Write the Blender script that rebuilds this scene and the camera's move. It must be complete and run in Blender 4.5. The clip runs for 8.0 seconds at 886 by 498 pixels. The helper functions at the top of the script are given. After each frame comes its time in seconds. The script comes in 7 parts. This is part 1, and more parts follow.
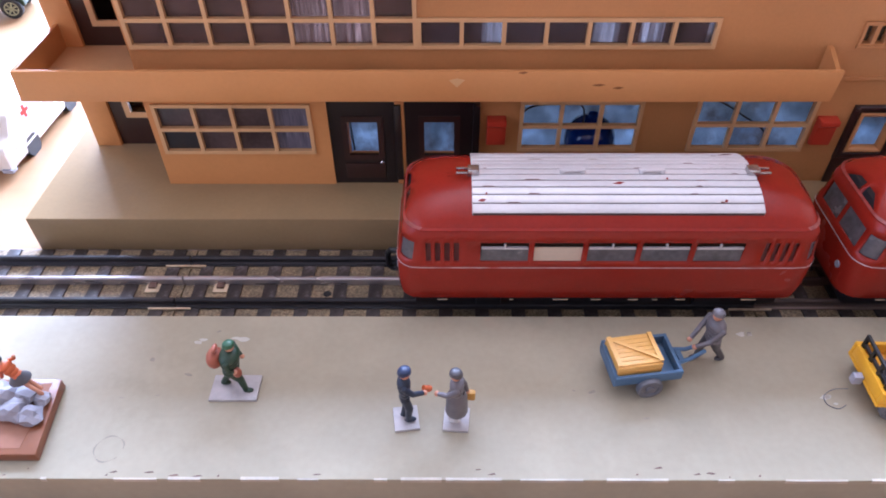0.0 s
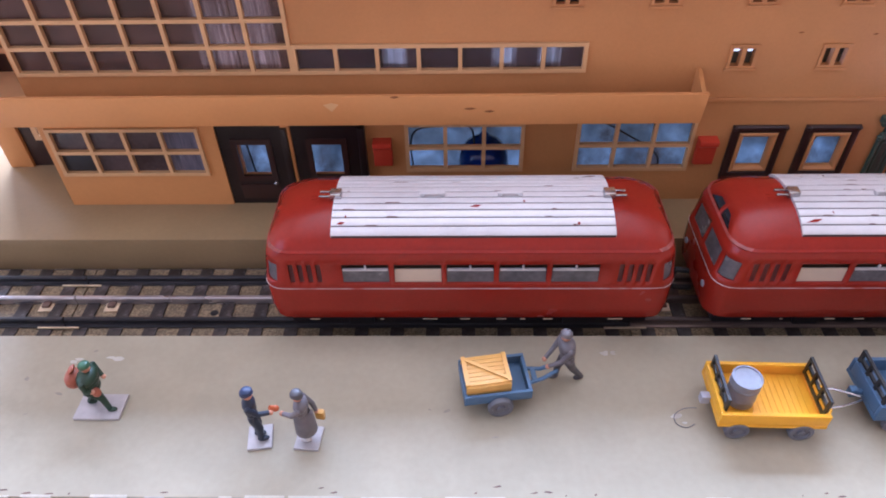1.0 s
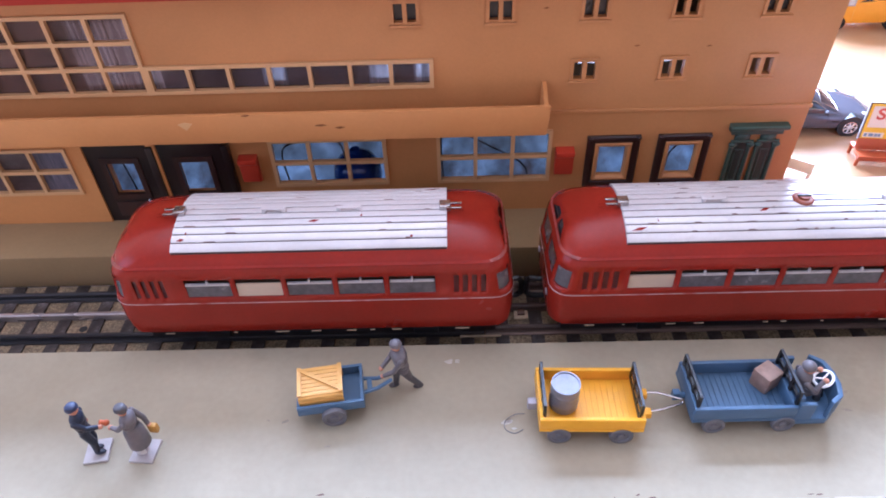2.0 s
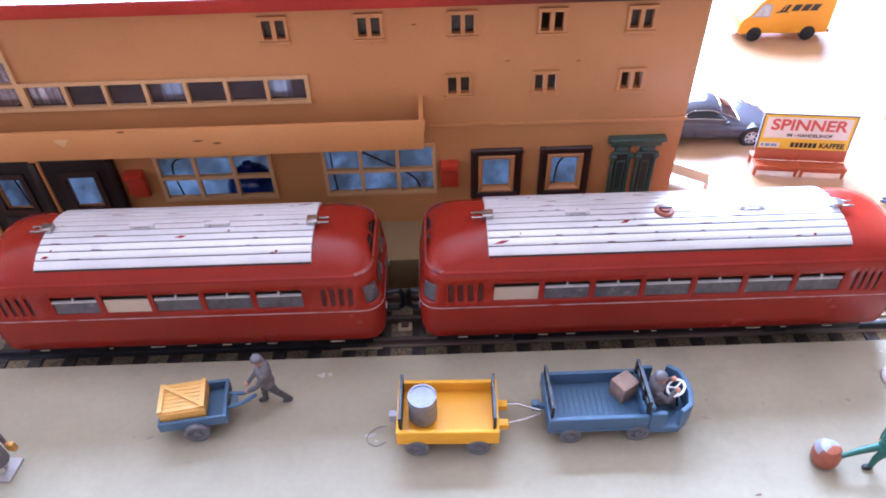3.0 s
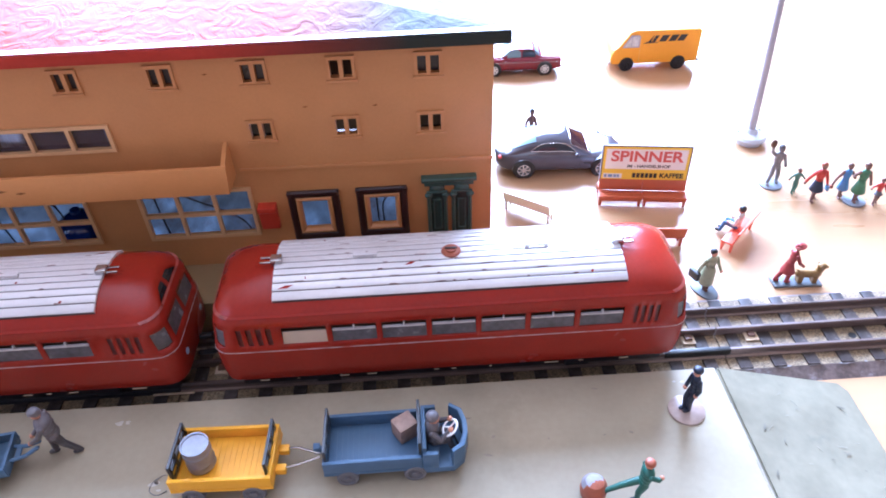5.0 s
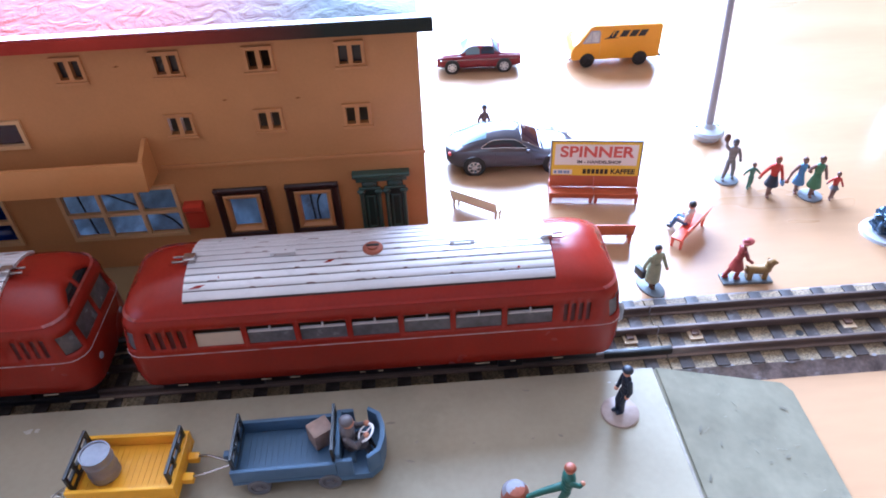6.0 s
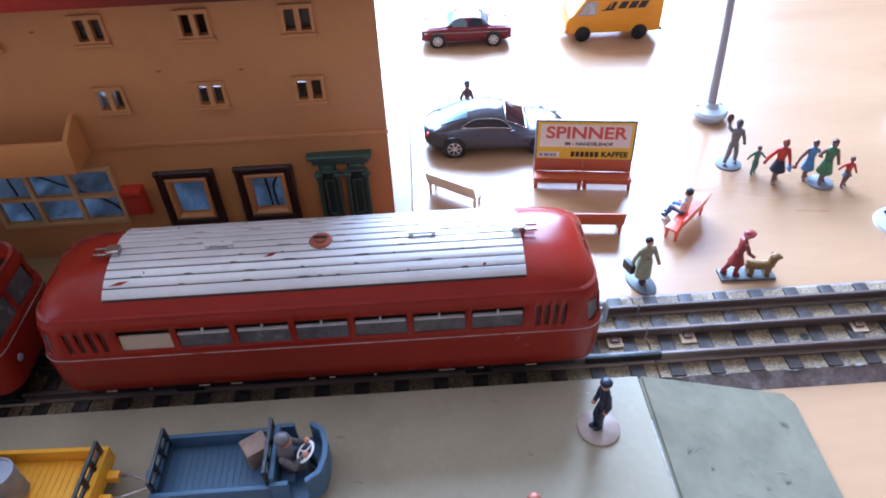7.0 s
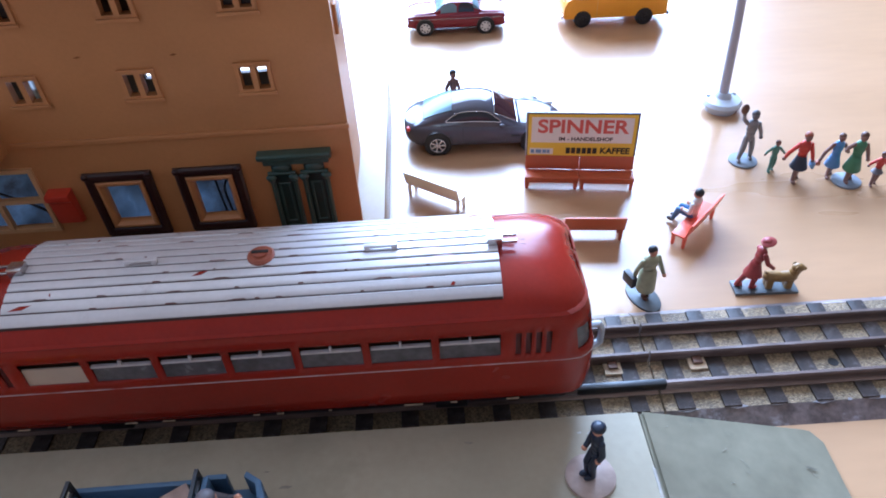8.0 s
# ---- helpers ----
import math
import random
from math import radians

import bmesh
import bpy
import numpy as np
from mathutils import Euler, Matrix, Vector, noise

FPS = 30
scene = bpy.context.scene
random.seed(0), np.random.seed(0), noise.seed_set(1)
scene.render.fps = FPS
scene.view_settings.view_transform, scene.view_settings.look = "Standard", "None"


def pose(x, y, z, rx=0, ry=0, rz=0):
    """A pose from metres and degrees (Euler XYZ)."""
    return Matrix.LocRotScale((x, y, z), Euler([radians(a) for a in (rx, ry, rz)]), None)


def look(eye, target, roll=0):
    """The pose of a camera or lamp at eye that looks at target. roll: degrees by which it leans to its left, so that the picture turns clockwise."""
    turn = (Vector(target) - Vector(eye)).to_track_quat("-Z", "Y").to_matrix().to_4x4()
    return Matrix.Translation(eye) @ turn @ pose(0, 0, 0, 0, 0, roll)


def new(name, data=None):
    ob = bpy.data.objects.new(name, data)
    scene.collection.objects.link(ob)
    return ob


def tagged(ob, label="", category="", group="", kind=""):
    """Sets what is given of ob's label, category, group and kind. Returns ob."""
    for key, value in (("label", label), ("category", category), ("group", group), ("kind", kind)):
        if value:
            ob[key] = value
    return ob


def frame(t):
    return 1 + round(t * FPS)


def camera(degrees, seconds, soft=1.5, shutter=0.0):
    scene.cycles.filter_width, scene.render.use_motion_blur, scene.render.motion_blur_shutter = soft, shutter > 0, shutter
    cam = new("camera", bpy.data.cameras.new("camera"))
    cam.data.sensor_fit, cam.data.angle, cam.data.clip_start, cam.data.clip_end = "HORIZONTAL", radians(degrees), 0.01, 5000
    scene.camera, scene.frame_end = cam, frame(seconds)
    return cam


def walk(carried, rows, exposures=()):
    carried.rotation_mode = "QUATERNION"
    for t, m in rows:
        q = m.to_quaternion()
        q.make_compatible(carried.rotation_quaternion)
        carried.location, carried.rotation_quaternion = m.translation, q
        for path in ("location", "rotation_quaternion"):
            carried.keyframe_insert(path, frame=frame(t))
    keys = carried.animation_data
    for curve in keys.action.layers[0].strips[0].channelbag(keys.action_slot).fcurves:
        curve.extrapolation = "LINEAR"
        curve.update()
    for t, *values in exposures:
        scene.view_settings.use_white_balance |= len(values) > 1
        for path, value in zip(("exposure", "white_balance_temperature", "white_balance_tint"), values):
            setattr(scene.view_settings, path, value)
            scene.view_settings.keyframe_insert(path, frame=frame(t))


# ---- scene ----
cam = camera(65.81, 8.0, soft=1.85)
PATH = [
    (0, (-0.14125, -0.15703, 0.17173), (-0.14273, 0.06136, -0.03395), -0.203),
    (0.5, (-0.12003, -0.15836, 0.17646), (-0.12401, 0.06018, -0.02903), -0.865),
    (1, (-0.09772, -0.15718, 0.17766), (-0.10392, 0.06330, -0.02569), -1.238),
    (1.5, (-0.07236, -0.15880, 0.18009), (-0.07992, 0.06294, -0.02185), -2.127),
    (3, (-0.01415, -0.15982, 0.18392), (-0.01338, 0.06415, -0.01566), -1.719),
    (3.5, (0.00237, -0.15943, 0.18689), (0.00535, 0.06591, -0.01114), -1.830),
    (4, (0.01648, -0.15926, 0.18895), (0.02107, 0.06771, -0.00717), -1.988),
    (4.5, (0.03204, -0.16032, 0.19131), (0.03873, 0.06790, -0.00330), -1.939),
    (6, (0.06850, -0.15649, 0.18182), (0.07828, 0.07421, -0.00970), -2.336),
    (6.5, (0.07744, -0.14744, 0.17615), (0.08537, 0.08160, -0.01744), -2.395),
    (7, (0.08253, -0.13658, 0.16861), (0.08884, 0.08879, -0.02931), -2.423),
    (7.5, (0.08942, -0.12344, 0.16036), (0.09341, 0.10155, -0.03803), -2.941),
    (8, (0.09377, -0.11277, 0.15305), (0.09603, 0.11139, -0.04631), -3.301),
]
EXPOSURES = [(0.0, -0.18, 4640, 20), (1.5, -0.10, 4580, 20), (3.5, -0.04, 4500, 18), (4.5, -0.09, 4480, 19), (6.0, -0.72, 4440, 15), (7.0, -1.05, 4400, 12), (8.0, -1.26, 4400, 11)]
walk(cam, [(t, look(eye, target, roll)) for t, eye, target, roll in PATH], EXPOSURES)

# ---- light ----
# The models stand on a table in a closed, unseen room; daylight comes through one large window beyond the table.
world = bpy.data.worlds.new("world")
scene.world = world
world.use_nodes = True
wn = world.node_tree
sky = wn.nodes.new("ShaderNodeTexSky")
sky.sky_type = "NISHITA"
sky.sun_disc = False
sky.sun_elevation, sky.sun_rotation = radians(45), radians(-20)
wn.links.new(sky.outputs["Color"], wn.nodes["Background"].inputs["Color"])
wn.nodes["Background"].inputs["Strength"].default_value = 0.1


def area_lamp(name, eye, target, wide, high, power, colour):
    lamp = bpy.data.lights.new(name, "AREA")
    lamp.shape, lamp.size, lamp.size_y = "RECTANGLE", wide, high
    lamp.energy, lamp.color = power, colour
    ob = new(name, lamp)
    ob.matrix_world = look(eye, target)
    return ob


area_lamp("window_daylight", (-0.12, 1.36, 0.92), (-0.12, 0.0, 0.80), 1.82, 1.25, 360, (0.96, 0.98, 1.0))
# Added fill lamp that brightens the left end; no such window is known.
area_lamp("added_side_fill", (-1.34, -0.50, 0.64), (0.0, -0.2, 0.05), 0.8, 0.8, 5.0, (0.98, 0.98, 1.0))

# ---- materials ----


def ramp_stops(node, stops):
    els = node.color_ramp.elements
    while len(els) < len(stops):
        els.new(0.5)
    for e, (p, c) in zip(els, stops):
        e.position, e.color = p, (*c, 1)


def surface(name, colour, rough=0.45, metal=0.0, vary=0.12, size=0.02, fine=0.0015, bump=0.15, stains=None, stain_at=0.62, stretch=(1, 1, 1), coat=0.0, spec=0.5, gloss=0.09):
    """A painted, moulded or wooden surface: a base colour that drifts at two scales, stains or scuffs, uneven gloss and a fine relief."""
    m = bpy.data.materials.new(name)
    m.use_nodes = True
    n, k = m.node_tree.nodes, m.node_tree.links
    b = n["Principled BSDF"]
    tc = n.new("ShaderNodeTexCoord")
    mp = n.new("ShaderNodeMapping")
    mp.inputs["Scale"].default_value = stretch
    k.new(tc.outputs["Object"], mp.inputs["Vector"])
    big = n.new("ShaderNodeTexNoise")
    big.inputs["Scale"].default_value, big.inputs["Detail"].default_value = 1 / size, 4
    small = n.new("ShaderNodeTexNoise")
    small.inputs["Scale"].default_value, small.inputs["Detail"].default_value = 1 / fine, 3
    for t in (big, small):
        k.new(mp.outputs["Vector"], t.inputs["Vector"])
    r1 = n.new("ShaderNodeValToRGB")
    ramp_stops(r1, [(0.3, [c * (1 - vary) for c in colour]), (0.7, [min(1, c * (1 + vary)) for c in colour])])
    k.new(big.outputs["Fac"], r1.inputs["Fac"])
    r2 = n.new("ShaderNodeValToRGB")
    ramp_stops(r2, [(0.25, (1 - vary * 0.8,) * 3), (0.75, (1, 1, 1))])
    k.new(small.outputs["Fac"], r2.inputs["Fac"])
    mul = n.new("ShaderNodeMix")
    mul.data_type, mul.blend_type = "RGBA", "MULTIPLY"
    mul.inputs["Factor"].default_value = 1
    k.new(r1.outputs["Color"], mul.inputs["A"])
    k.new(r2.outputs["Color"], mul.inputs["B"])
    out = mul.outputs["Result"]
    if stains:
        st = n.new("ShaderNodeTexNoise")
        st.inputs["Scale"].default_value, st.inputs["Detail"].default_value, st.inputs["Roughness"].default_value = 0.6 / size, 8, 0.7
        k.new(mp.outputs["Vector"], st.inputs["Vector"])
        r3 = n.new("ShaderNodeValToRGB")
        ramp_stops(r3, [(stain_at, (0, 0, 0)), (min(1, stain_at + 0.16), (1, 1, 1))])
        k.new(st.outputs["Fac"], r3.inputs["Fac"])
        mx = n.new("ShaderNodeMix")
        mx.data_type = "RGBA"
        k.new(r3.outputs["Color"], mx.inputs["Factor"])
        k.new(out, mx.inputs["A"])
        mx.inputs["B"].default_value = (*stains, 1)
        out = mx.outputs["Result"]
    k.new(out, b.inputs["Base Color"])
    rr = n.new("ShaderNodeMapRange")
    rr.inputs["To Min"].default_value, rr.inputs["To Max"].default_value = max(0.03, rough - gloss), min(1, rough + gloss)
    k.new(big.outputs["Fac"], rr.inputs["Value"])
    k.new(rr.outputs["Result"], b.inputs["Roughness"])
    b.inputs["Metallic"].default_value = metal
    b.inputs["Coat Weight"].default_value = coat
    b.inputs["Coat Roughness"].default_value = 0.12
    b.inputs["Specular IOR Level"].default_value = spec
    if bump:
        bp = n.new("ShaderNodeBump")
        bp.inputs["Strength"].default_value, bp.inputs["Distance"].default_value = bump, 0.0003
        k.new(small.outputs["Fac"], bp.inputs["Height"])
        k.new(bp.outputs["Normal"], b.inputs["Normal"])
    return m


def tinted_film(name, colour, clear=0.45):
    """Smoky window film: part of the light passes straight through, the rest meets a dark satin surface."""
    m = surface(name, colour, 0.25, vary=0.3, size=0.012, bump=0.0)
    n, k = m.node_tree.nodes, m.node_tree.links
    tr, mx = n.new("ShaderNodeBsdfTransparent"), n.new("ShaderNodeMixShader")
    tr.inputs["Color"].default_value = (0.9, 0.88, 0.91, 1)
    mx.inputs["Fac"].default_value = clear
    k.new(n["Principled BSDF"].outputs["BSDF"], mx.inputs[1])
    k.new(tr.outputs["BSDF"], mx.inputs[2])
    k.new(mx.outputs["Shader"], n["Material Output"].inputs["Surface"])
    return m


def film(name, colour, stretch, size, stains=None):
    """Thin plastic film or cloth: half of the light that falls on its back comes through."""
    m = surface(name, colour, 0.4, vary=0.55, size=size, fine=0.006, bump=0.1, stretch=stretch, stains=stains, stain_at=0.5)
    n, k = m.node_tree.nodes, m.node_tree.links
    b, out = n["Principled BSDF"], n["Material Output"]
    tr, mx = n.new("ShaderNodeBsdfTranslucent"), n.new("ShaderNodeMixShader")
    k.new(b.inputs["Base Color"].links[0].from_socket, tr.inputs["Color"])
    mx.inputs["Fac"].default_value = 0.4
    k.new(b.outputs["BSDF"], mx.inputs[1])
    k.new(tr.outputs["BSDF"], mx.inputs[2])
    k.new(mx.outputs["Shader"], out.inputs["Surface"])
    return m


def ballast_print():
    """Tinplate printed and embossed with small stones in brown and straw tones."""
    m = surface("printed_ballast_tin", (0.255, 0.19, 0.105), 0.55, vary=0.3, size=0.008, fine=0.0011, bump=0.0, stains=(0.12, 0.09, 0.065), stain_at=0.6)
    n, k = m.node_tree.nodes, m.node_tree.links
    b = n["Principled BSDF"]
    tc, vo, rp, mx, bp = n.new("ShaderNodeTexCoord"), n.new("ShaderNodeTexVoronoi"), n.new("ShaderNodeValToRGB"), n.new("ShaderNodeMix"), n.new("ShaderNodeBump")
    vo.inputs["Scale"].default_value = 2100
    k.new(tc.outputs["Object"], vo.inputs["Vector"])
    sep = n.new("ShaderNodeSeparateColor")
    k.new(vo.outputs["Color"], sep.inputs["Color"])
    ramp_stops(rp, [(0.1, (0.55, 0.53, 0.5)), (0.5, (0.92, 0.91, 0.88)), (0.95, (1.3, 1.27, 1.2))])
    k.new(sep.outputs["Red"], rp.inputs["Fac"])
    mx.data_type, mx.blend_type = "RGBA", "MULTIPLY"
    mx.inputs["Factor"].default_value = 1
    k.new(b.inputs["Base Color"].links[0].from_socket, mx.inputs["A"])
    k.new(rp.outputs["Color"], mx.inputs["B"])
    k.new(mx.outputs["Result"], b.inputs["Base Color"])
    bp.invert = True
    bp.inputs["Strength"].default_value, bp.inputs["Distance"].default_value = 0.5, 0.0004
    k.new(vo.outputs["Distance"], bp.inputs["Height"])
    k.new(bp.outputs["Normal"], b.inputs["Normal"])
    return m


TABLE = surface("beech_laminate", (0.43, 0.26, 0.128), 0.3, vary=0.1, size=0.05, fine=0.004, bump=0.03, stretch=(0.25, 1, 1), spec=1.0)
PLAT = surface("grey_green_enamel", (0.375, 0.335, 0.238), 0.46, vary=0.09, size=0.028, fine=0.002, bump=0.05, stains=(0.30, 0.275, 0.195), stain_at=0.60, spec=0.17, gloss=0.2)
RAMPM = surface("pale_green_enamel", (0.205, 0.187, 0.127), 0.46, vary=0.16, size=0.014, fine=0.003, bump=0.06, stains=(0.12, 0.116, 0.085), stain_at=0.57, spec=0.12)
SCUFF = surface("pale_scuff", (0.52, 0.49, 0.42), 0.5, vary=0.1, size=0.004)
CHIP = surface("brown_chip", (0.25, 0.105, 0.04), 0.7, vary=0.3, size=0.003, spec=0.1)
FAINT = surface("faint_dirt_and_gap", (0.29, 0.255, 0.195), 0.5, vary=0.2, size=0.003)
WORN = surface("worn_edge", (0.47, 0.415, 0.32), 0.5, vary=0.2, size=0.01)
OLIVE = surface("olive_plastic", (0.30, 0.207, 0.098), 0.36, spec=0.28, vary=0.08, size=0.03, bump=0.06)
WALL = surface("ochre_plastic", (0.52, 0.245, 0.078), 0.4, vary=0.08, size=0.03, fine=0.001, bump=0.05, stains=(0.45, 0.19, 0.055), stain_at=0.64, spec=0.38)
FRAME = surface("pale_ochre_plastic", (0.64, 0.385, 0.165), 0.42, vary=0.06, size=0.02, bump=0.05)
FRAME2 = surface("ochre_window_plastic", (0.53, 0.245, 0.075), 0.42, vary=0.06, size=0.02, bump=0.05)
CAPM = surface("rusty_cap", (0.15, 0.055, 0.035), 0.4, metal=0.4, vary=0.3, size=0.004)
FASCIA = surface("bright_ochre_plastic", (0.60, 0.28, 0.085), 0.38, vary=0.06, size=0.04, bump=0.05, stains=(0.45, 0.2, 0.08), stain_at=0.71, spec=0.25)
BROWN = surface("dark_brown_plastic", (0.035, 0.014, 0.011), 0.35, vary=0.15, size=0.01)
BLACKP = surface("black_brown_plastic", (0.016, 0.010, 0.010), 0.33, vary=0.2, size=0.01)
GREENP = surface("dark_green_plastic", (0.048, 0.085, 0.062), 0.4, vary=0.15, size=0.01)
REDP = surface("red_plastic", (0.52, 0.045, 0.015), 0.4, vary=0.08, size=0.01)
DEEPGREEN = surface("deep_green_plastic", (0.018, 0.038, 0.03), 0.4, vary=0.15, size=0.01)
PANE_D = tinted_film("dark_window_film", (0.15, 0.088, 0.078), 0.5)
PANE_B = surface("brown_window_film", (0.08, 0.056, 0.056), 0.22, vary=0.3, size=0.012, bump=0.0)
# Opaque black in place of the shaded room behind a pane.
PANE_K = surface("room_shade_pane", (0.022, 0.019, 0.021), 0.3, vary=0.2, size=0.01, bump=0.0)
PANE_S = tinted_film("grey_blue_window_film", (0.125, 0.095, 0.115), 0.62)
CURT = film("pale_lilac_curtain", (0.62, 0.53, 0.48), (6, 1, 0.2), 0.006)
NET = film("white_net_curtain", (0.86, 0.85, 0.86), (6, 1, 0.2), 0.012)
PANE_C = surface("grey_lilac_window_film", (0.14, 0.135, 0.18), 0.25, vary=0.4, size=0.006, bump=0.0, stretch=(4, 1, 0.3))
# Near-black brown that holds the shade of enclosed rooms in its colour.
INSIDE_SHADE = surface("interior_shade", (0.06, 0.035, 0.02), 0.7)
SHEET = film("crumpled_blue_white_film", (0.12, 0.16, 0.22), (1, 1, 0.7), 0.014, (0.035, 0.03, 0.032))
CABLE = surface("black_cable", (0.03, 0.03, 0.036), 0.35)
BLUEG = surface("blue_dome_gloss", (0.01, 0.035, 0.22), 0.08, vary=0.2, size=0.005)
CAR_RED = surface("rail_red_enamel", (0.26, 0.018, 0.007), 0.25, vary=0.12, size=0.03, fine=0.001, bump=0.04, spec=0.3)
SILVER = surface("silver_paint", (0.68, 0.66, 0.665), 0.36, metal=0.25, vary=0.08, size=0.02, fine=0.0012, bump=0.1, stains=(0.40, 0.35, 0.34), stain_at=0.62)
WORNRED = surface("rubbed_red_enamel", (0.30, 0.05, 0.035), 0.3, vary=0.4, size=0.004, stains=(0.48, 0.22, 0.18), stain_at=0.56)
WHITEL = surface("white_line_paint", (0.68, 0.52, 0.48), 0.45, vary=0.25, size=0.004, stains=(0.38, 0.06, 0.04), stain_at=0.52)
CARWIN = surface("milky_window_plastic", (0.125, 0.118, 0.124), 0.25, vary=0.25, size=0.006, bump=0.02)
CARWIN_W = surface("cream_window_blind", (0.54, 0.44, 0.33), 0.35, vary=0.06, size=0.01)
SILL = surface("pale_sill", (0.55, 0.51, 0.50), 0.4, vary=0.1, size=0.004)
CHASSIS = surface("black_frame_paint", (0.012, 0.012, 0.013), 0.4, vary=0.3, size=0.01)
STEEL = surface("bright_steel", (0.46, 0.44, 0.44), 0.22, metal=0.9, vary=0.1, size=0.01)
RAIL = surface("worn_rail", (0.115, 0.08, 0.066), 0.46, metal=0.12, vary=0.3, size=0.012, stretch=(0.2, 1, 1), stains=(0.30, 0.24, 0.22), stain_at=0.58)
RAILK = surface("blackened_rail", (0.035, 0.033, 0.036), 0.32, metal=0.3, vary=0.3, size=0.012, stretch=(0.2, 1, 1))
RAILF = surface("rusty_rail_foot", (0.27, 0.19, 0.145), 0.45, metal=0.2, vary=0.35, size=0.01, stretch=(0.2, 1, 1), stains=(0.10, 0.07, 0.06), stain_at=0.58)
RUBBED = surface("rubbed_lilac_tin", (0.27, 0.25, 0.26), 0.5, vary=0.3, size=0.004)
CLIP = surface("brown_clip", (0.14, 0.075, 0.05), 0.4, vary=0.3, size=0.004)
PLATEM = surface("cream_contact_plate", (0.62, 0.48, 0.30), 0.45, vary=0.2, size=0.006)
RAILC = surface("bright_centre_rail", (0.50, 0.46, 0.46), 0.28, metal=0.7, vary=0.2, size=0.012, stretch=(0.2, 1, 1))
BALLAST = ballast_print()
SLEEPER = surface("sleeper_print", (0.055, 0.042, 0.036), 0.5, vary=0.45, size=0.006, stains=(0.20, 0.18, 0.175), stain_at=0.57, spec=0.25)
FLANK = surface("scuffed_flank_tin", (0.19, 0.15, 0.14), 0.45, vary=0.5, size=0.005, fine=0.0011, bump=0.25, stains=(0.42, 0.40, 0.43), stain_at=0.56)
YELLOW = surface("yellow_plastic", (0.82, 0.42, 0.008), 0.36, vary=0.06, size=0.02, bump=0.05, spec=0.25)
CRATE = surface("ochre_crate_plastic", (0.74, 0.42, 0.085), 0.42, vary=0.08, size=0.01)
BLUEP = surface("blue_grey_plastic", (0.086, 0.148, 0.245), 0.42, vary=0.09, size=0.02, bump=0.05, spec=0.3)
GREYW = surface("grey_wheel_plastic", (0.15, 0.148, 0.162), 0.5, vary=0.1, size=0.004)
BARREL = surface("grey_metal_paint", (0.27, 0.275, 0.31), 0.48, metal=0.2, vary=0.25, size=0.01)
BOXM = surface("cardboard_brown", (0.31, 0.205, 0.15), 0.6, vary=0.2, size=0.003)
CREAM = surface("cream_plastic", (0.90, 0.86, 0.74), 0.38, vary=0.05, size=0.02)
ORANGE = surface("terracotta_plastic", (0.42, 0.095, 0.03), 0.38, vary=0.06, size=0.02)
CORAL = surface("coral_red_plastic", (0.74, 0.13, 0.068), 0.36, vary=0.05, size=0.02)
SIGN_Y = surface("sign_yellow", (0.80, 0.55, 0.02), 0.4, vary=0.04, size=0.02)
SIGN_W = surface("sign_white", (0.80, 0.77, 0.74), 0.4, vary=0.03, size=0.02)
SIGN_R = surface("sign_red_print", (0.62, 0.055, 0.04), 0.45)
SIGN_S = surface("faded_red_print", (0.60, 0.11, 0.085), 0.45, vary=0.12, size=0.004)
SIGN_K = surface("sign_black_print", (0.02, 0.018, 0.018), 0.45)
GREYP = surface("lamp_grey_plastic", (0.36, 0.36, 0.41), 0.4, vary=0.05, size=0.02)
GREYB = surface("pale_grey_plastic", (0.52, 0.56, 0.62), 0.3, vary=0.05, size=0.02)
GUN = surface("gunmetal_car_paint", (0.085, 0.08, 0.095), 0.15, metal=0.1, vary=0.06, size=0.02, bump=0.0, spec=0.35, gloss=0.03)
REDGLASS = surface("dark_red_car_glass", (0.035, 0.014, 0.016), 0.1, vary=0.1, size=0.02, bump=0.0, spec=0.35)
MAROON = surface("maroon_car_paint", (0.19, 0.016, 0.024), 0.25, vary=0.06, size=0.02, bump=0.0, spec=0.4)
VANY = surface("deep_yellow_car_paint", (0.84, 0.36, 0.006), 0.35, vary=0.04, size=0.02, bump=0.0, spec=0.3)
CARGLASS = surface("dark_car_glass", (0.02, 0.022, 0.026), 0.06, vary=0.1, size=0.02, bump=0.0)
# Pale cyan base colour stands in for sky reflected on the glass.
CARGLASS_SKY = surface("sky_pale_car_glass", (0.19, 0.27, 0.31), 0.2, vary=0.1, size=0.02, bump=0.0, spec=0.15)
# White base colour carries the daylight glare on glass.
CARGLASS_GLARE = surface("glare_white_car_glass", (0.62, 0.60, 0.58), 0.2, vary=0.2, size=0.006, bump=0.0)
TYRE = surface("black_tyre", (0.016, 0.016, 0.017), 0.6)
RIM = surface("silver_rim", (0.6, 0.6, 0.62), 0.25, metal=0.8)
WHITEP = surface("white_plastic", (0.78, 0.74, 0.68), 0.35, vary=0.04, size=0.02)
BUSBLUE = surface("bus_blue", (0.012, 0.13, 0.42), 0.28, vary=0.05, size=0.02, coat=0.3)
BUSCREAM = surface("bus_cream", (0.76, 0.64, 0.50), 0.3, vary=0.04, size=0.02)
ROOMW = surface("tan_room_paint", (0.24, 0.175, 0.115), 0.8, vary=0.03, size=0.3, fine=0.01)
ROOMC = surface("cream_ceiling_paint", (0.52, 0.45, 0.37), 0.8, vary=0.03, size=0.3, fine=0.01)
# Unseen wall behind the camera, dark to limit light bounced onto the models.
ROOMS = surface("dark_bounce_wall", (0.16, 0.11, 0.075), 0.6, vary=0.15, size=0.2, fine=0.01)
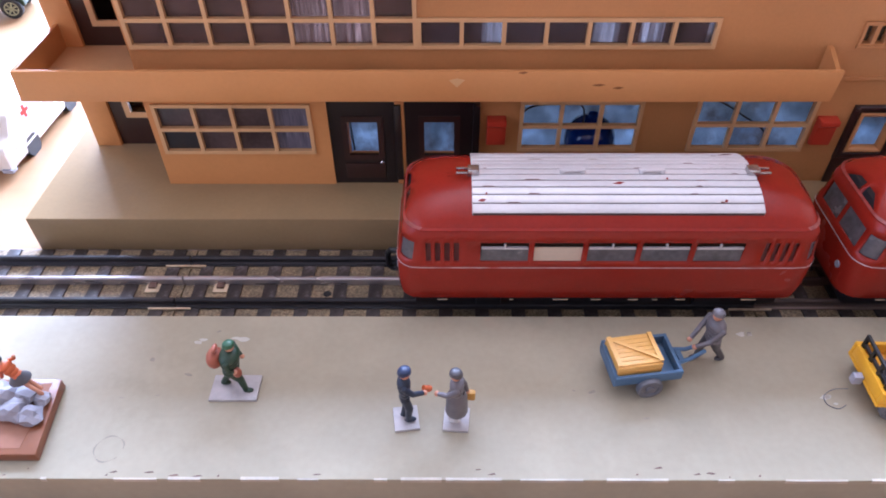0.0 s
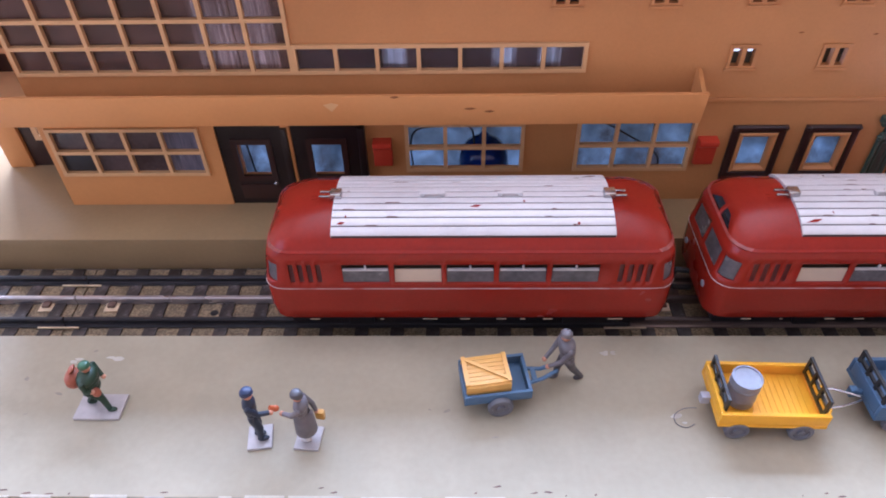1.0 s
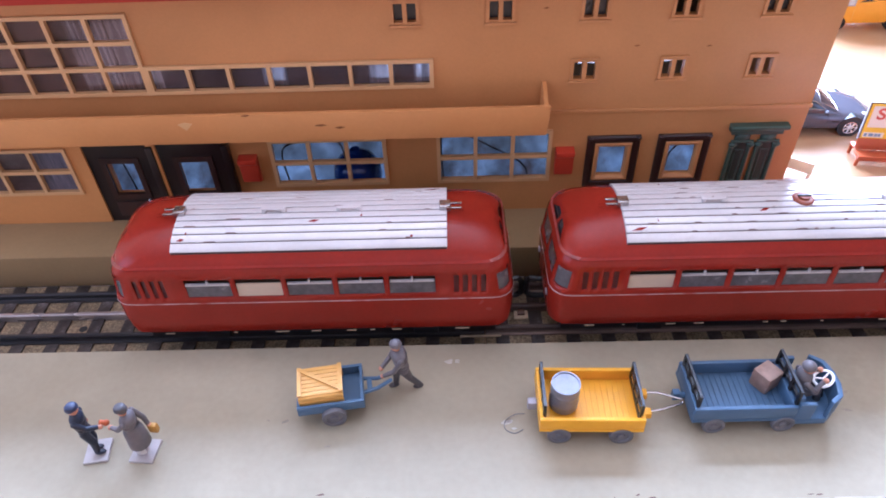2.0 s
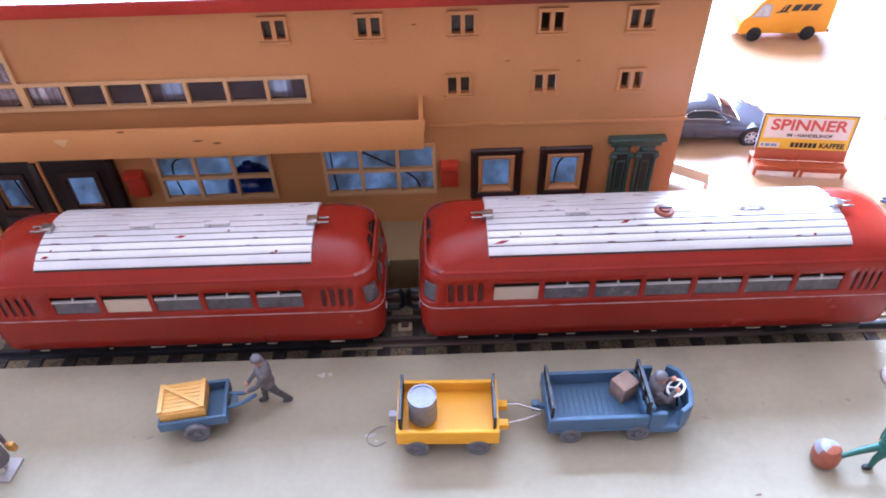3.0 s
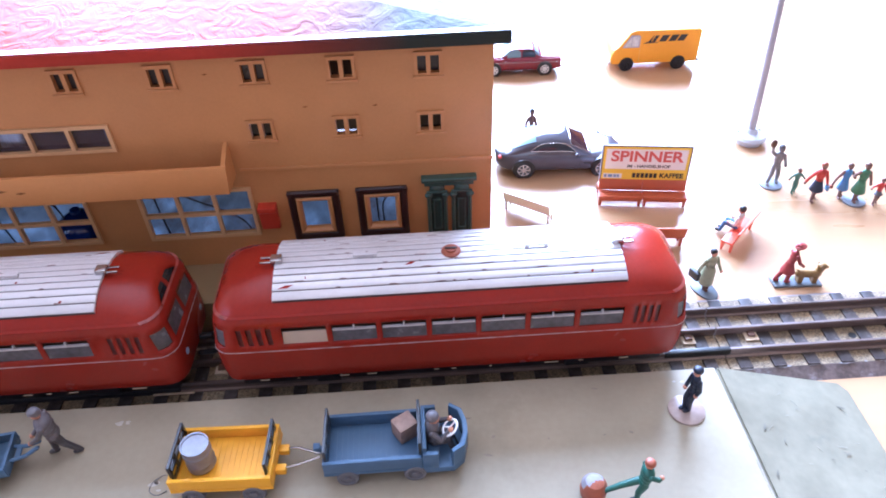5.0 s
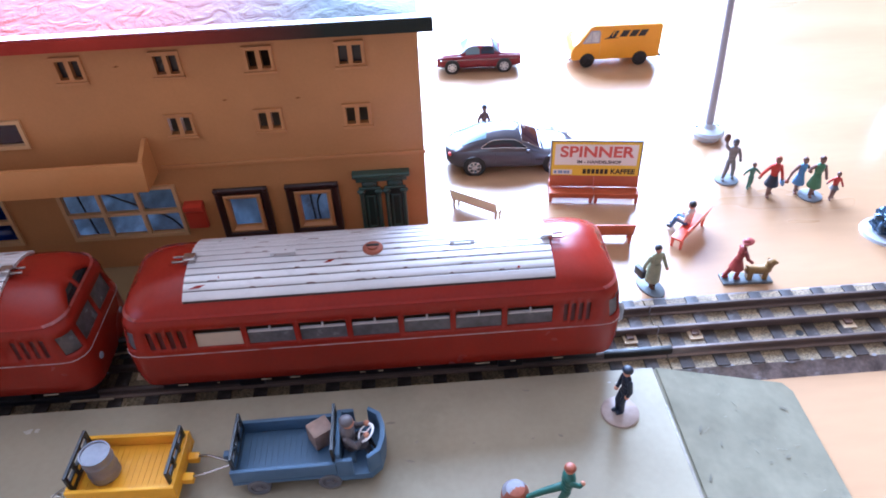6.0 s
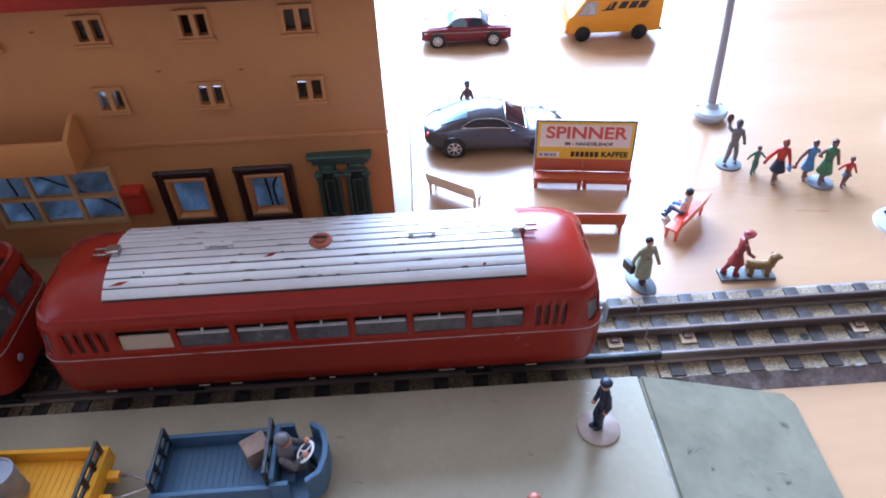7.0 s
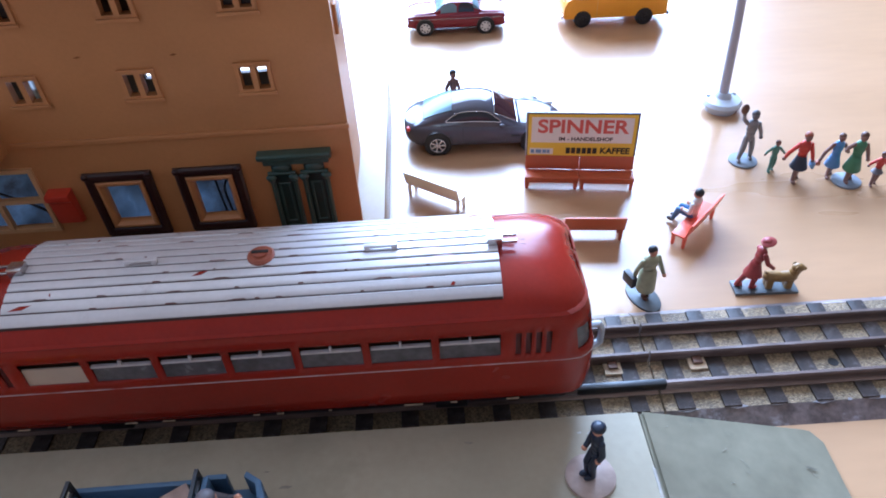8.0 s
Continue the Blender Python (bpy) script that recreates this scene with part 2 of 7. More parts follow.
ROOMF = surface("brown_floor", (0.10, 0.065, 0.045), 0.5, vary=0.15, size=0.2, fine=0.01)
BOARD = surface("varnished_board", (0.23, 0.085, 0.035), 0.3, vary=0.12, size=0.02, stretch=(0.3, 1, 1))
BOARD_T = surface("board_top", (0.29, 0.135, 0.08), 0.3, vary=0.1, size=0.03)
STONE_AND_GLINT = surface("pale_stone_and_glint", (0.31, 0.30, 0.335), 0.55, vary=0.15, size=0.006, bump=0.4)
BASEG = surface("grey_figure_base", (0.44, 0.41, 0.40), 0.4, vary=0.15, size=0.005)
BASEP = surface("pinkish_base", (0.42, 0.33, 0.28), 0.35, vary=0.15, size=0.006, stains=(0.55, 0.42, 0.30), stain_at=0.62)
BASEB = surface("slate_base", (0.11, 0.125, 0.135), 0.4, vary=0.15, size=0.006)


def paint(name, *colour):
    return surface(name, colour, 0.45, vary=0.12, size=0.003, bump=0.1)


SKIN = paint("figure_tan", 0.55, 0.26, 0.15)
P_NAVY = paint("figure_navy", 0.015, 0.022, 0.042)
P_BLACK = paint("figure_black", 0.014, 0.013, 0.014)
P_GREY = paint("figure_grey", 0.135, 0.122, 0.128)
P_GREYD = paint("figure_dark_grey", 0.075, 0.07, 0.075)
P_GREEN = paint("figure_green", 0.035, 0.10, 0.045)
P_DGREEN = paint("figure_dark_green", 0.02, 0.045, 0.022)
P_TEAL = paint("figure_teal", 0.09, 0.22, 0.17)
P_BOY = paint("figure_bottle_green", 0.028, 0.115, 0.085)
P_RED = paint("figure_red", 0.50, 0.045, 0.025)
P_MAROON = paint("figure_maroon", 0.26, 0.035, 0.028)
P_ORANGE = paint("figure_orange", 0.50, 0.11, 0.025)
P_RUST = paint("figure_rust", 0.30, 0.085, 0.04)
P_BLUE = paint("figure_blue", 0.07, 0.16, 0.36)
BASEF = surface("blue_grey_foot", (0.23, 0.25, 0.28), 0.6, vary=0.15, size=0.006, spec=0.1)
P_SUIT = paint("figure_suit_grey", 0.21, 0.20, 0.205)
P_LEAF = paint("figure_leaf_green", 0.075, 0.20, 0.095)
P_SKY = paint("figure_sky_blue", 0.12, 0.26, 0.52)
P_HEAD = paint("figure_brown_head", 0.20, 0.11, 0.085)
P_CAP = paint("figure_cap_blue", 0.02, 0.032, 0.08)
P_LBLUE = paint("figure_light_blue", 0.20, 0.34, 0.55)
P_OLIVE = paint("figure_sage", 0.32, 0.315, 0.18)
P_WHITE = paint("figure_white", 0.66, 0.62, 0.58)
P_BROWN = paint("figure_brown", 0.10, 0.045, 0.025)
P_DOG = paint("figure_dog_tan", 0.24, 0.14, 0.035)
P_YEL = paint("figure_yellow", 0.50, 0.27, 0.04)

# ---- mesh helpers: all lengths below are centimetres ----
CM = 0.01


def at(x, y, z, turn=0.0):
    return pose(x * CM, y * CM, z * CM, 0, 0, turn)


def mesh_of(name, bm, mats, smooth=30.0):
    bmesh.ops.scale(bm, vec=(CM,) * 3, verts=bm.verts)
    me = bpy.data.meshes.new(name)
    bm.to_mesh(me)
    bm.free()
    for m in mats if isinstance(mats, (list, tuple)) else [mats]:
        me.materials.append(m)
    if smooth:
        for p in me.polygons:
            p.use_smooth = True
        me.set_sharp_from_angle(angle=radians(smooth))
    return me


def part(name, bm, mats, parent=None, label="", smooth=30.0):
    ob = new(name, mesh_of(name, bm, mats, smooth))
    ob.parent = parent
    return tagged(ob, label)


def thing(name, label, category, m, group="", kind=""):
    ob = new(name)
    ob.empty_display_size = 0.01
    ob.matrix_basis = m
    return tagged(ob, label, category, group, kind)


def alone(name, bm, mats, label, category, m=None, group="", kind="", smooth=30.0):
    ob = part(name, bm, mats, None, "", smooth)
    ob.matrix_basis = m or Matrix()
    return tagged(ob, label, category, group, kind)


def mark(bm, before, index):
    for f in bm.faces:
        if f.index == -1 or f not in before:
            f.material_index = index


def box(bm, x0, x1, y0, y1, z0, z1, bevel=0.0, mi=0, m=None):
    old = set(bm.faces)
    t = Matrix.Translation(((x0 + x1) / 2, (y0 + y1) / 2, (z0 + z1) / 2)) @ Matrix.Diagonal((x1 - x0, y1 - y0, z1 - z0, 1))
    vs = bmesh.ops.create_cube(bm, size=1, matrix=(m or Matrix()) @ t)["verts"]
    if bevel:
        bmesh.ops.bevel(bm, geom=list({e for v in vs for e in v.link_edges}), offset=bevel, segments=2, affect="EDGES", profile=0.6)
    for f in set(bm.faces) - old:
        f.material_index = mi


def boxm(*a, **k):
    bm = bmesh.new()
    box(bm, *a, **k)
    return bm


def rod(bm, a, b, r0, r1=None, seg=10, mi=0, caps=True):
    """A tapered rod between two points."""
    old = set(bm.faces)
    a, b = Vector(a), Vector(b)
    d = b - a
    m = Matrix.Translation((a + b) / 2) @ d.to_track_quat("Z", "Y").to_matrix().to_4x4()
    bmesh.ops.create_cone(bm, cap_ends=caps, segments=seg, radius1=r0, radius2=r0 if r1 is None else r1, depth=d.length, matrix=m)
    for f in set(bm.faces) - old:
        f.material_index = mi


def ball(bm, c, r, mi=0, sx=1.0, sy=1.0, sz=1.0, u=12, v=8, m=None):
    old = set(bm.faces)
    t = Matrix.Translation(c) @ (m or Matrix()) @ Matrix.Diagonal((sx, sy, sz, 1))
    bmesh.ops.create_uvsphere(bm, u_segments=u, v_segments=v, radius=r, matrix=t)
    for f in set(bm.faces) - old:
        f.material_index = mi


def limb(bm, pts, radii, mi=0, seg=8):
    """A jointed limb: rods between the points with round joints."""
    for (a, b), (r0, r1) in zip(zip(pts, pts[1:]), zip(radii, radii[1:])):
        rod(bm, a, b, r0, r1, seg, mi)
    for p, r in zip(pts, radii):
        ball(bm, p, r, mi, u=8, v=6)


def lathe(bm, rows, seg=24, mi=0, m=None):
    """Rows of (radius, height) turned round the z axis."""
    rings = []
    for r, z in rows:
        if r < 1e-5:
            rings.append([bm.verts.new((0, 0, z))])
        else:
            rings.append([bm.verts.new((r * math.cos(2 * math.pi * i / seg), r * math.sin(2 * math.pi * i / seg), z)) for i in range(seg)])
    made = []
    for a, b in zip(rings, rings[1:]):
        for i in range(seg):
            j = (i + 1) % seg
            q = [a[i % len(a)], a[j % len(a)], b[j % len(b)], b[i % len(b)]]
            q = [v for n, v in enumerate(q) if v not in q[:n]]
            if len(q) > 2:
                f = bm.faces.new(q)
                f.material_index = mi
                made.append(f)
    if m:
        bmesh.ops.transform(bm, matrix=m, verts=[v for r in rings for v in r])


def prism(bm, outline, axis, lo, hi, mi=0, bevel=0.0):
    """An outline in the two other axes, drawn out along axis from lo to hi."""
    old = set(bm.faces)
    put = {"x": lambda a, b, c: (c, a, b), "y": lambda a, b, c: (a, c, b), "z": lambda a, b, c: (a, b, c)}[axis]
    lows, highs = ([bm.verts.new(put(a, b, c)) for a, b in outline] for c in (lo, hi))
    n = len(outline)
    bm.faces.new(lows[::-1])
    bm.faces.new(highs)
    for i in range(n):
        bm.faces.new((lows[i], lows[(i + 1) % n], highs[(i + 1) % n], highs[i]))
    made = list(set(bm.faces) - old)
    bmesh.ops.recalc_face_normals(bm, faces=made)
    if bevel:
        bmesh.ops.bevel(bm, geom=list({e for f in made for e in f.edges}), offset=bevel, segments=2, affect="EDGES", profile=0.6)
    for f in set(bm.faces) - old:
        f.material_index = mi


def tube(bm, pts, r, seg=8, mi=0):
    for a, b in zip(pts, pts[1:]):
        rod(bm, a, b, r, r, seg, mi)
        ball(bm, b, r, mi, u=seg, v=6)


def smooth_line(pts, n=5):
    """Points of a smooth curve through the given ones."""
    pts = [Vector(p) for p in pts]
    fine = []
    for i in range(len(pts) - 1):
        p0, p1, p2, p3 = pts[max(i - 1, 0)], pts[i], pts[i + 1], pts[min(i + 2, len(pts) - 1)]
        for s in range(n):
            u = s / n
            fine.append(0.5 * (2 * p1 + (p2 - p0) * u + (2 * p0 - 5 * p1 + 4 * p2 - p3) * u * u + (3 * p1 - p0 - 3 * p2 + p3) * u ** 3))
    return fine + [pts[-1]]


def moulded_frame(x0, x1, z0, z1, steps, bottom=True):
    """A mitred frame in the x-z plane; steps: (inset, y) from the outer edge to the inner one. bottom: whether its lower bar is inset too."""
    bm = bmesh.new()
    rings = []
    for d, y in steps:
        lo = z0 + d if bottom else z0
        rings.append([bm.verts.new((x, y, z)) for x, z in ((x0 + d, lo), (x1 - d, lo), (x1 - d, z1 - d), (x0 + d, z1 - d))])
    for a, b in zip(rings, rings[1:]):
        for i in range(4) if bottom else range(1, 4):
            j = (i + 1) % 4
            bm.faces.new((a[i], a[j], b[j], b[i]))
    bmesh.ops.recalc_face_normals(bm, faces=bm.faces)
    return bm


def panel(bm, x0, x1, z0, z1, holes, y0, y1, mi=0):
    """A wall sheet between y0 and y1 with rectangular openings (x0, x1, z0, z1) that go right through it."""
    xs = sorted({x0, x1, *(h[0] for h in holes), *(h[1] for h in holes)})
    zs = sorted({z0, z1, *(h[2] for h in holes), *(h[3] for h in holes)})

    def open_at(i, j):
        if not (0 <= i < len(xs) - 1 and 0 <= j < len(zs) - 1):
            return True
        cx, cz = (xs[i] + xs[i + 1]) / 2, (zs[j] + zs[j + 1]) / 2
        return any(h[0] < cx < h[1] and h[2] < cz < h[3] for h in holes)

    vs = {}

    def v(i, j, y):
        if (i, j, y) not in vs:
            vs[i, j, y] = bm.verts.new((xs[i], y, zs[j]))
        return vs[i, j, y]

    for i in range(len(xs) - 1):
        for j in range(len(zs) - 1):
            if open_at(i, j):
                continue
            fs = [(v(i, j, y0), v(i + 1, j, y0), v(i + 1, j + 1, y0), v(i, j + 1, y0)), (v(i, j, y1), v(i, j + 1, y1), v(i + 1, j + 1, y1), v(i + 1, j, y1))]
            if open_at(i - 1, j):
                fs.append((v(i, j, y0), v(i, j + 1, y0), v(i, j + 1, y1), v(i, j, y1)))
            if open_at(i + 1, j):
                fs.append((v(i + 1, j, y0), v(i + 1, j, y1), v(i + 1, j + 1, y1), v(i + 1, j + 1, y0)))
            if open_at(i, j - 1):
                fs.append((v(i, j, y0), v(i, j, y1), v(i + 1, j, y1), v(i + 1, j, y0)))
            if open_at(i, j + 1):
                fs.append((v(i, j + 1, y0), v(i + 1, j + 1, y0), v(i + 1, j + 1, y1), v(i, j + 1, y1)))
            for f in fs:
                bm.faces.new(f).material_index = mi


def lettering(name, text, size, mat, parent, m, wide=None, label="", bold=0.0):
    """Raised printed letters in the built-in font, standing in the x-z plane and centred on their place; wide: their whole width."""
    cu = bpy.data.curves.new(name, "FONT")
    cu.body, cu.size, cu.extrude, cu.align_x, cu.align_y = text, size * CM, 0.004 * CM, "CENTER", "CENTER"
    cu.offset = bold * CM
    tmp = new(name, cu)
    me = bpy.data.meshes.new_from_object(tmp.evaluated_get(bpy.context.evaluated_depsgraph_get()))
    bpy.data.objects.remove(tmp)
    if wide:
        w = max(v.co.x for v in me.vertices) - min(v.co.x for v in me.vertices)
        me.transform(Matrix.Diagonal((wide * CM / w, 1, 1, 1)))
    me.materials.clear()
    me.materials.append(mat)
    me.transform(m @ pose(0, 0, 0, 90))
    ob = new(name, me)
    ob.parent = parent
    return tagged(ob, label)

# ---- the room and the table ----
ROOM = (-135, 145, -120, 140, -75, 200)


# Unseen shell: wall and ceiling tones are chosen for the light they bounce.
def room():
    x0, x1, y0, y1, z0, z1 = ROOM
    bm = boxm(x0 - 10, x1 + 10, y0 - 10, y1 + 10, z0 - 10, z0)
    alone("floor", bm, ROOMF, "brown floor of the room under the table", "floor", kind="structure")
    bm = boxm(x0 - 10, x1 + 10, y0 - 10, y1 + 10, z1, z1 + 10)
    alone("ceiling", bm, ROOMC, "plain cream painted ceiling of the room", "ceiling", kind="structure")
    bm = bmesh.new()
    panel(bm, x0, x1, z0, z1, [(-108, 84, 22, 162)], y1, y1 + 10)
    alone("wall_north", bm, ROOMW, "tan wall with a large bright window", "wall", kind="structure")
    alone("wall_south", boxm(x0, x1, y0 - 10, y0, z0, z1), ROOMS, "unseen dark room wall that limits bounced light", "wall", kind="structure")
    alone("wall_east", boxm(x1, x1 + 10, y0 - 10, y1 + 10, z0, z1), ROOMW, "plain tan painted room wall", "wall", kind="structure")
    # This opening is added only to let the side fill lamp in.
    bm = bmesh.new()
    panel(bm, y0 - 10, y1 + 10, z0, z1, [(-95, -5, 18, 110)], 0, 10)
    bmesh.ops.transform(bm, matrix=Matrix.Translation((x0, 0, 0)) @ Matrix.Rotation(radians(90), 4, "Z"), verts=bm.verts)
    alone("wall_west", bm, ROOMW, "tan wall with an added opening for the fill lamp", "wall", kind="structure")
    # The second frame belongs to the added fill opening.
    for name, m, w in (("window_1", at(-12, y1 + 5, 0), 96), ("added_fill_window", at(x0 - 5, -50, 0, 90), 45)):
        win = thing(name, "white framed room window with daylight behind", "window", m, kind="structure")
        lo, hi = (22, 162) if w == 96 else (18, 110)
        for a, b, c, d in ((-w, w, lo, lo + 5), (-w, w, hi - 5, hi), (-w, -w + 5, lo + 5, hi - 5), (w - 5, w, lo + 5, hi - 5)):
            part("window_frame", boxm(a, b, -2, 2, c, d, 0.4), WHITEP, win)


room()


def table():
    t = thing("table", "large pale beech laminate table top under the models", "table", at(0, 0, 0))
    part("tabletop", boxm(-110, 120, -45, 105, -3, 0, 0.25), TABLE, t)
    for x in (-100, 110):
        for y in (-36, 96):
            part("leg", boxm(x - 3, x + 3, y - 3, y + 3, -75, -3, 0.3), TABLE, t)


table()

# ---- the near platform and its ramp ----
PZ = 1.2


MARKS = [(5.12, -2.72), (6.37, -3.86), (6.15, -4.49), (9.73, -4.05), (10.54, -4.02), (5.6, -3.14), (8.02, -4.05), (9.81, -2.31), (-10.07, -4.54), (-10.57, -4.5), (-8.74, -5.39), (-22.66, -3.45), (-23.1, -4.76), (-20.99, -2.39), (-21.48, -3.98), (-22.14, -4.68)]  # small dark marks on the deck


def platform():
    p = thing("station_platform", "grey-green enamelled tin platform, scuffed and stained", "platform", at(0, 0, 0))
    part("deck", boxm(-52, 13.94, -7.18, -1.76, PZ - 0.16, PZ, 0.05), PLAT, p)
    part("skirt", boxm(-52, 13.86, -7.11, -7.01, 0, PZ - 0.16), PLAT, p)
    part("skirt", boxm(-52, 13.86, -1.95, -1.85, 0.14, PZ - 0.16), PLAT, p)
    part("skirt", boxm(13.74, 13.84, -7.0, -1.96, 0, PZ - 0.16), PLAT, p)
    # The lip is coloured darker than the deck to read as a shaded gap.
    part("end_lip", boxm(13.87, 13.945, -7.03, -3.25, PZ - 0.05, PZ + 0.012, 0.02), FAINT, p, "rolled tin lip, darkened as a gap, at the end of the deck")
    rng = random.Random(5)
    # worn paint along the near edge, and small scuffs and chips on the deck
    bm = bmesh.new()
    x = -30.0
    while x < 13:
        w = rng.uniform(0.1, 1.6)
        box(bm, x, x + w, -7.192, -7.11 - rng.uniform(0, 0.04), PZ - 0.12, PZ + 0.004)
        x += w + rng.uniform(0.1, 1.8)
    part("edge_wear", bm, WORN, p, "paint worn to pale metal on the edge")
    for _ in range(26):
        bm = bmesh.new()
        x, y, w = rng.uniform(-27, 13), -7.11 + rng.random() ** 3 * 0.25, rng.uniform(0.03, 0.28)
        prism(bm, [(x, y), (x + w * 0.45, y - 0.01), (x + w, y + 0.01), (x + w * 0.8, y + rng.uniform(0.02, 0.06)), (x + w * 0.3, y + rng.uniform(0.015, 0.04))], "z", PZ, PZ + 0.004)
        part("paint_chip", bm, CLIP, p)
    for cx, cy, n, s in ((-5.2, -2.43, 5, 0.16), (-3.5, -4.75, 3, 0.2), (12.4, -2.24, 2, 0.12), (-21.5, -2.8, 2, 0.2), (-20.2, -2.7, 2, 0.2)):
        bm = bmesh.new()
        for _ in range(n):
            a, r = rng.uniform(0, 6.28), rng.uniform(0, 0.3)
            w = rng.uniform(0.3, 1) * s
            o = [(cx + r * math.cos(a) + w * k * math.cos(q) * rng.uniform(0.6, 1.3), cy + r * math.sin(a) * 0.6 + 0.5 * w * k * math.sin(q) * rng.uniform(0.6, 1.2)) for q, k in ((i * 0.9, 1) for i in range(7))]
            prism(bm, o, "z", PZ, PZ + 0.004)
        part("scuff", bm, SCUFF, p)
    for i, (x, y) in enumerate(MARKS):
        bm = bmesh.new()
        w, a = 0.05 + 0.03 * (i % 3), i * 1.3
        prism(bm, [(x + w * k * math.cos(a + q), y + 0.5 * w * k * math.sin(a + q)) for q, k in ((0, 1.6), (1.1, 0.8), (2.3, 1.0), (3.3, 1.5), (4.4, 0.6), (5.4, 0.9))], "z", PZ, PZ + 0.003)
        part("dark_mark", bm, FAINT, p)
    # a ring left by a cup or tin
    bm = bmesh.new()
    for i in range(26):
        a, b = i * 0.215, (i + 1) * 0.215
        for r0, r1 in ((0.36, 0.385 + 0.02 * math.sin(i)),):
            o = [(-22.9 + r0 * math.cos(a), -6.34 + r0 * math.sin(a)), (-22.9 + r1 * math.cos(a), -6.34 + r1 * math.sin(a)), (-22.9 + r1 * math.cos(b), -6.34 + r1 * math.sin(b)), (-22.9 + r0 * math.cos(b), -6.34 + r0 * math.sin(b))]
            prism(bm, o, "z", PZ, PZ + 0.003)
    part("ring_stain", bm, surface("ring_stain", (0.255, 0.22, 0.16), 0.5), p)


platform()


def platform_ramp():
    r = thing("platform_ramp", "pale green enamelled tin ramp, scratched, at the platform's end", "ramp", at(0, 0, 0))
    bm = bmesh.new()
    top = [(13.98, -1.69, PZ), (18.4, -1.86, 0.13), (18.58, -2.12, 0.10), (18.5, -7.0, 0.10), (13.95, -7.18, PZ)]
    hi = [bm.verts.new(v) for v in top]
    lo = [bm.verts.new((x, y, 0.0)) for x, y, z in top]
    bm.faces.new(hi[::-1])
    bm.faces.new(lo)
    for i in range(5):
        j = (i + 1) % 5
        bm.faces.new((hi[i], hi[j], lo[j], lo[i]))
    bmesh.ops.recalc_face_normals(bm, faces=bm.faces)
    bmesh.ops.bevel(bm, geom=list({*hi[0].link_edges, *hi[1].link_edges}), offset=0.09, segments=3, affect="EDGES")
    part("ramp_sheet", bm, RAMPM, r)
    rng = random.Random(8)
    bm = bmesh.new()
    for _ in range(16):
        x, y = rng.uniform(14.3, 18.2), rng.uniform(-6.5, -1.9)
        z = PZ - (x - 14.02) * (PZ - 0.11) / 4.6
        a, w = rng.choice((0.5, 1.9, 2.2, 0.2)) + rng.uniform(-0.3, 0.3), rng.uniform(0.05, 0.4)
        m = Matrix.Translation((x, y, z + 0.004)) @ Matrix.Rotation(radians(13.3), 4, "Y") @ Matrix.Rotation(a, 4, "Z")
        box(bm, -w / 2, w / 2, -0.004, 0.004, -0.003, 0.002, m=m)
    part("scratches", bm, surface("faint_scratch", (0.275, 0.255, 0.185), 0.5), r)
    dirt = surface("ramp_dirt", (0.15, 0.135, 0.09), 0.6, vary=0.3, size=0.003)
    for i in range(9):
        x, y = rng.uniform(14.3, 18.0), rng.uniform(-6.3, -2.0)
        m = Matrix.Translation((x, y, PZ - (x - 14.02) * (PZ - 0.11) / 4.6 + 0.012)) @ Matrix.Rotation(radians(13.3), 4, "Y") @ Matrix.Rotation(rng.uniform(0, 3), 4, "Z")
        w = rng.uniform(0.04, 0.16)
        bm = bmesh.new()
        prism(bm, [(w * k * math.cos(q), 0.45 * w * k * math.sin(q)) for q, k in ((0, 1.6), (1.1, 0.8), (2.3, 1.0), (3.3, 1.4), (4.4, 0.6), (5.4, 0.9))], "z", 0, 0.003)
        bmesh.ops.transform(bm, matrix=m, verts=bm.verts)
        part("dirt_mark", bm, dirt, r)


platform_ramp()

# ---- the track ----
TY = 0.46


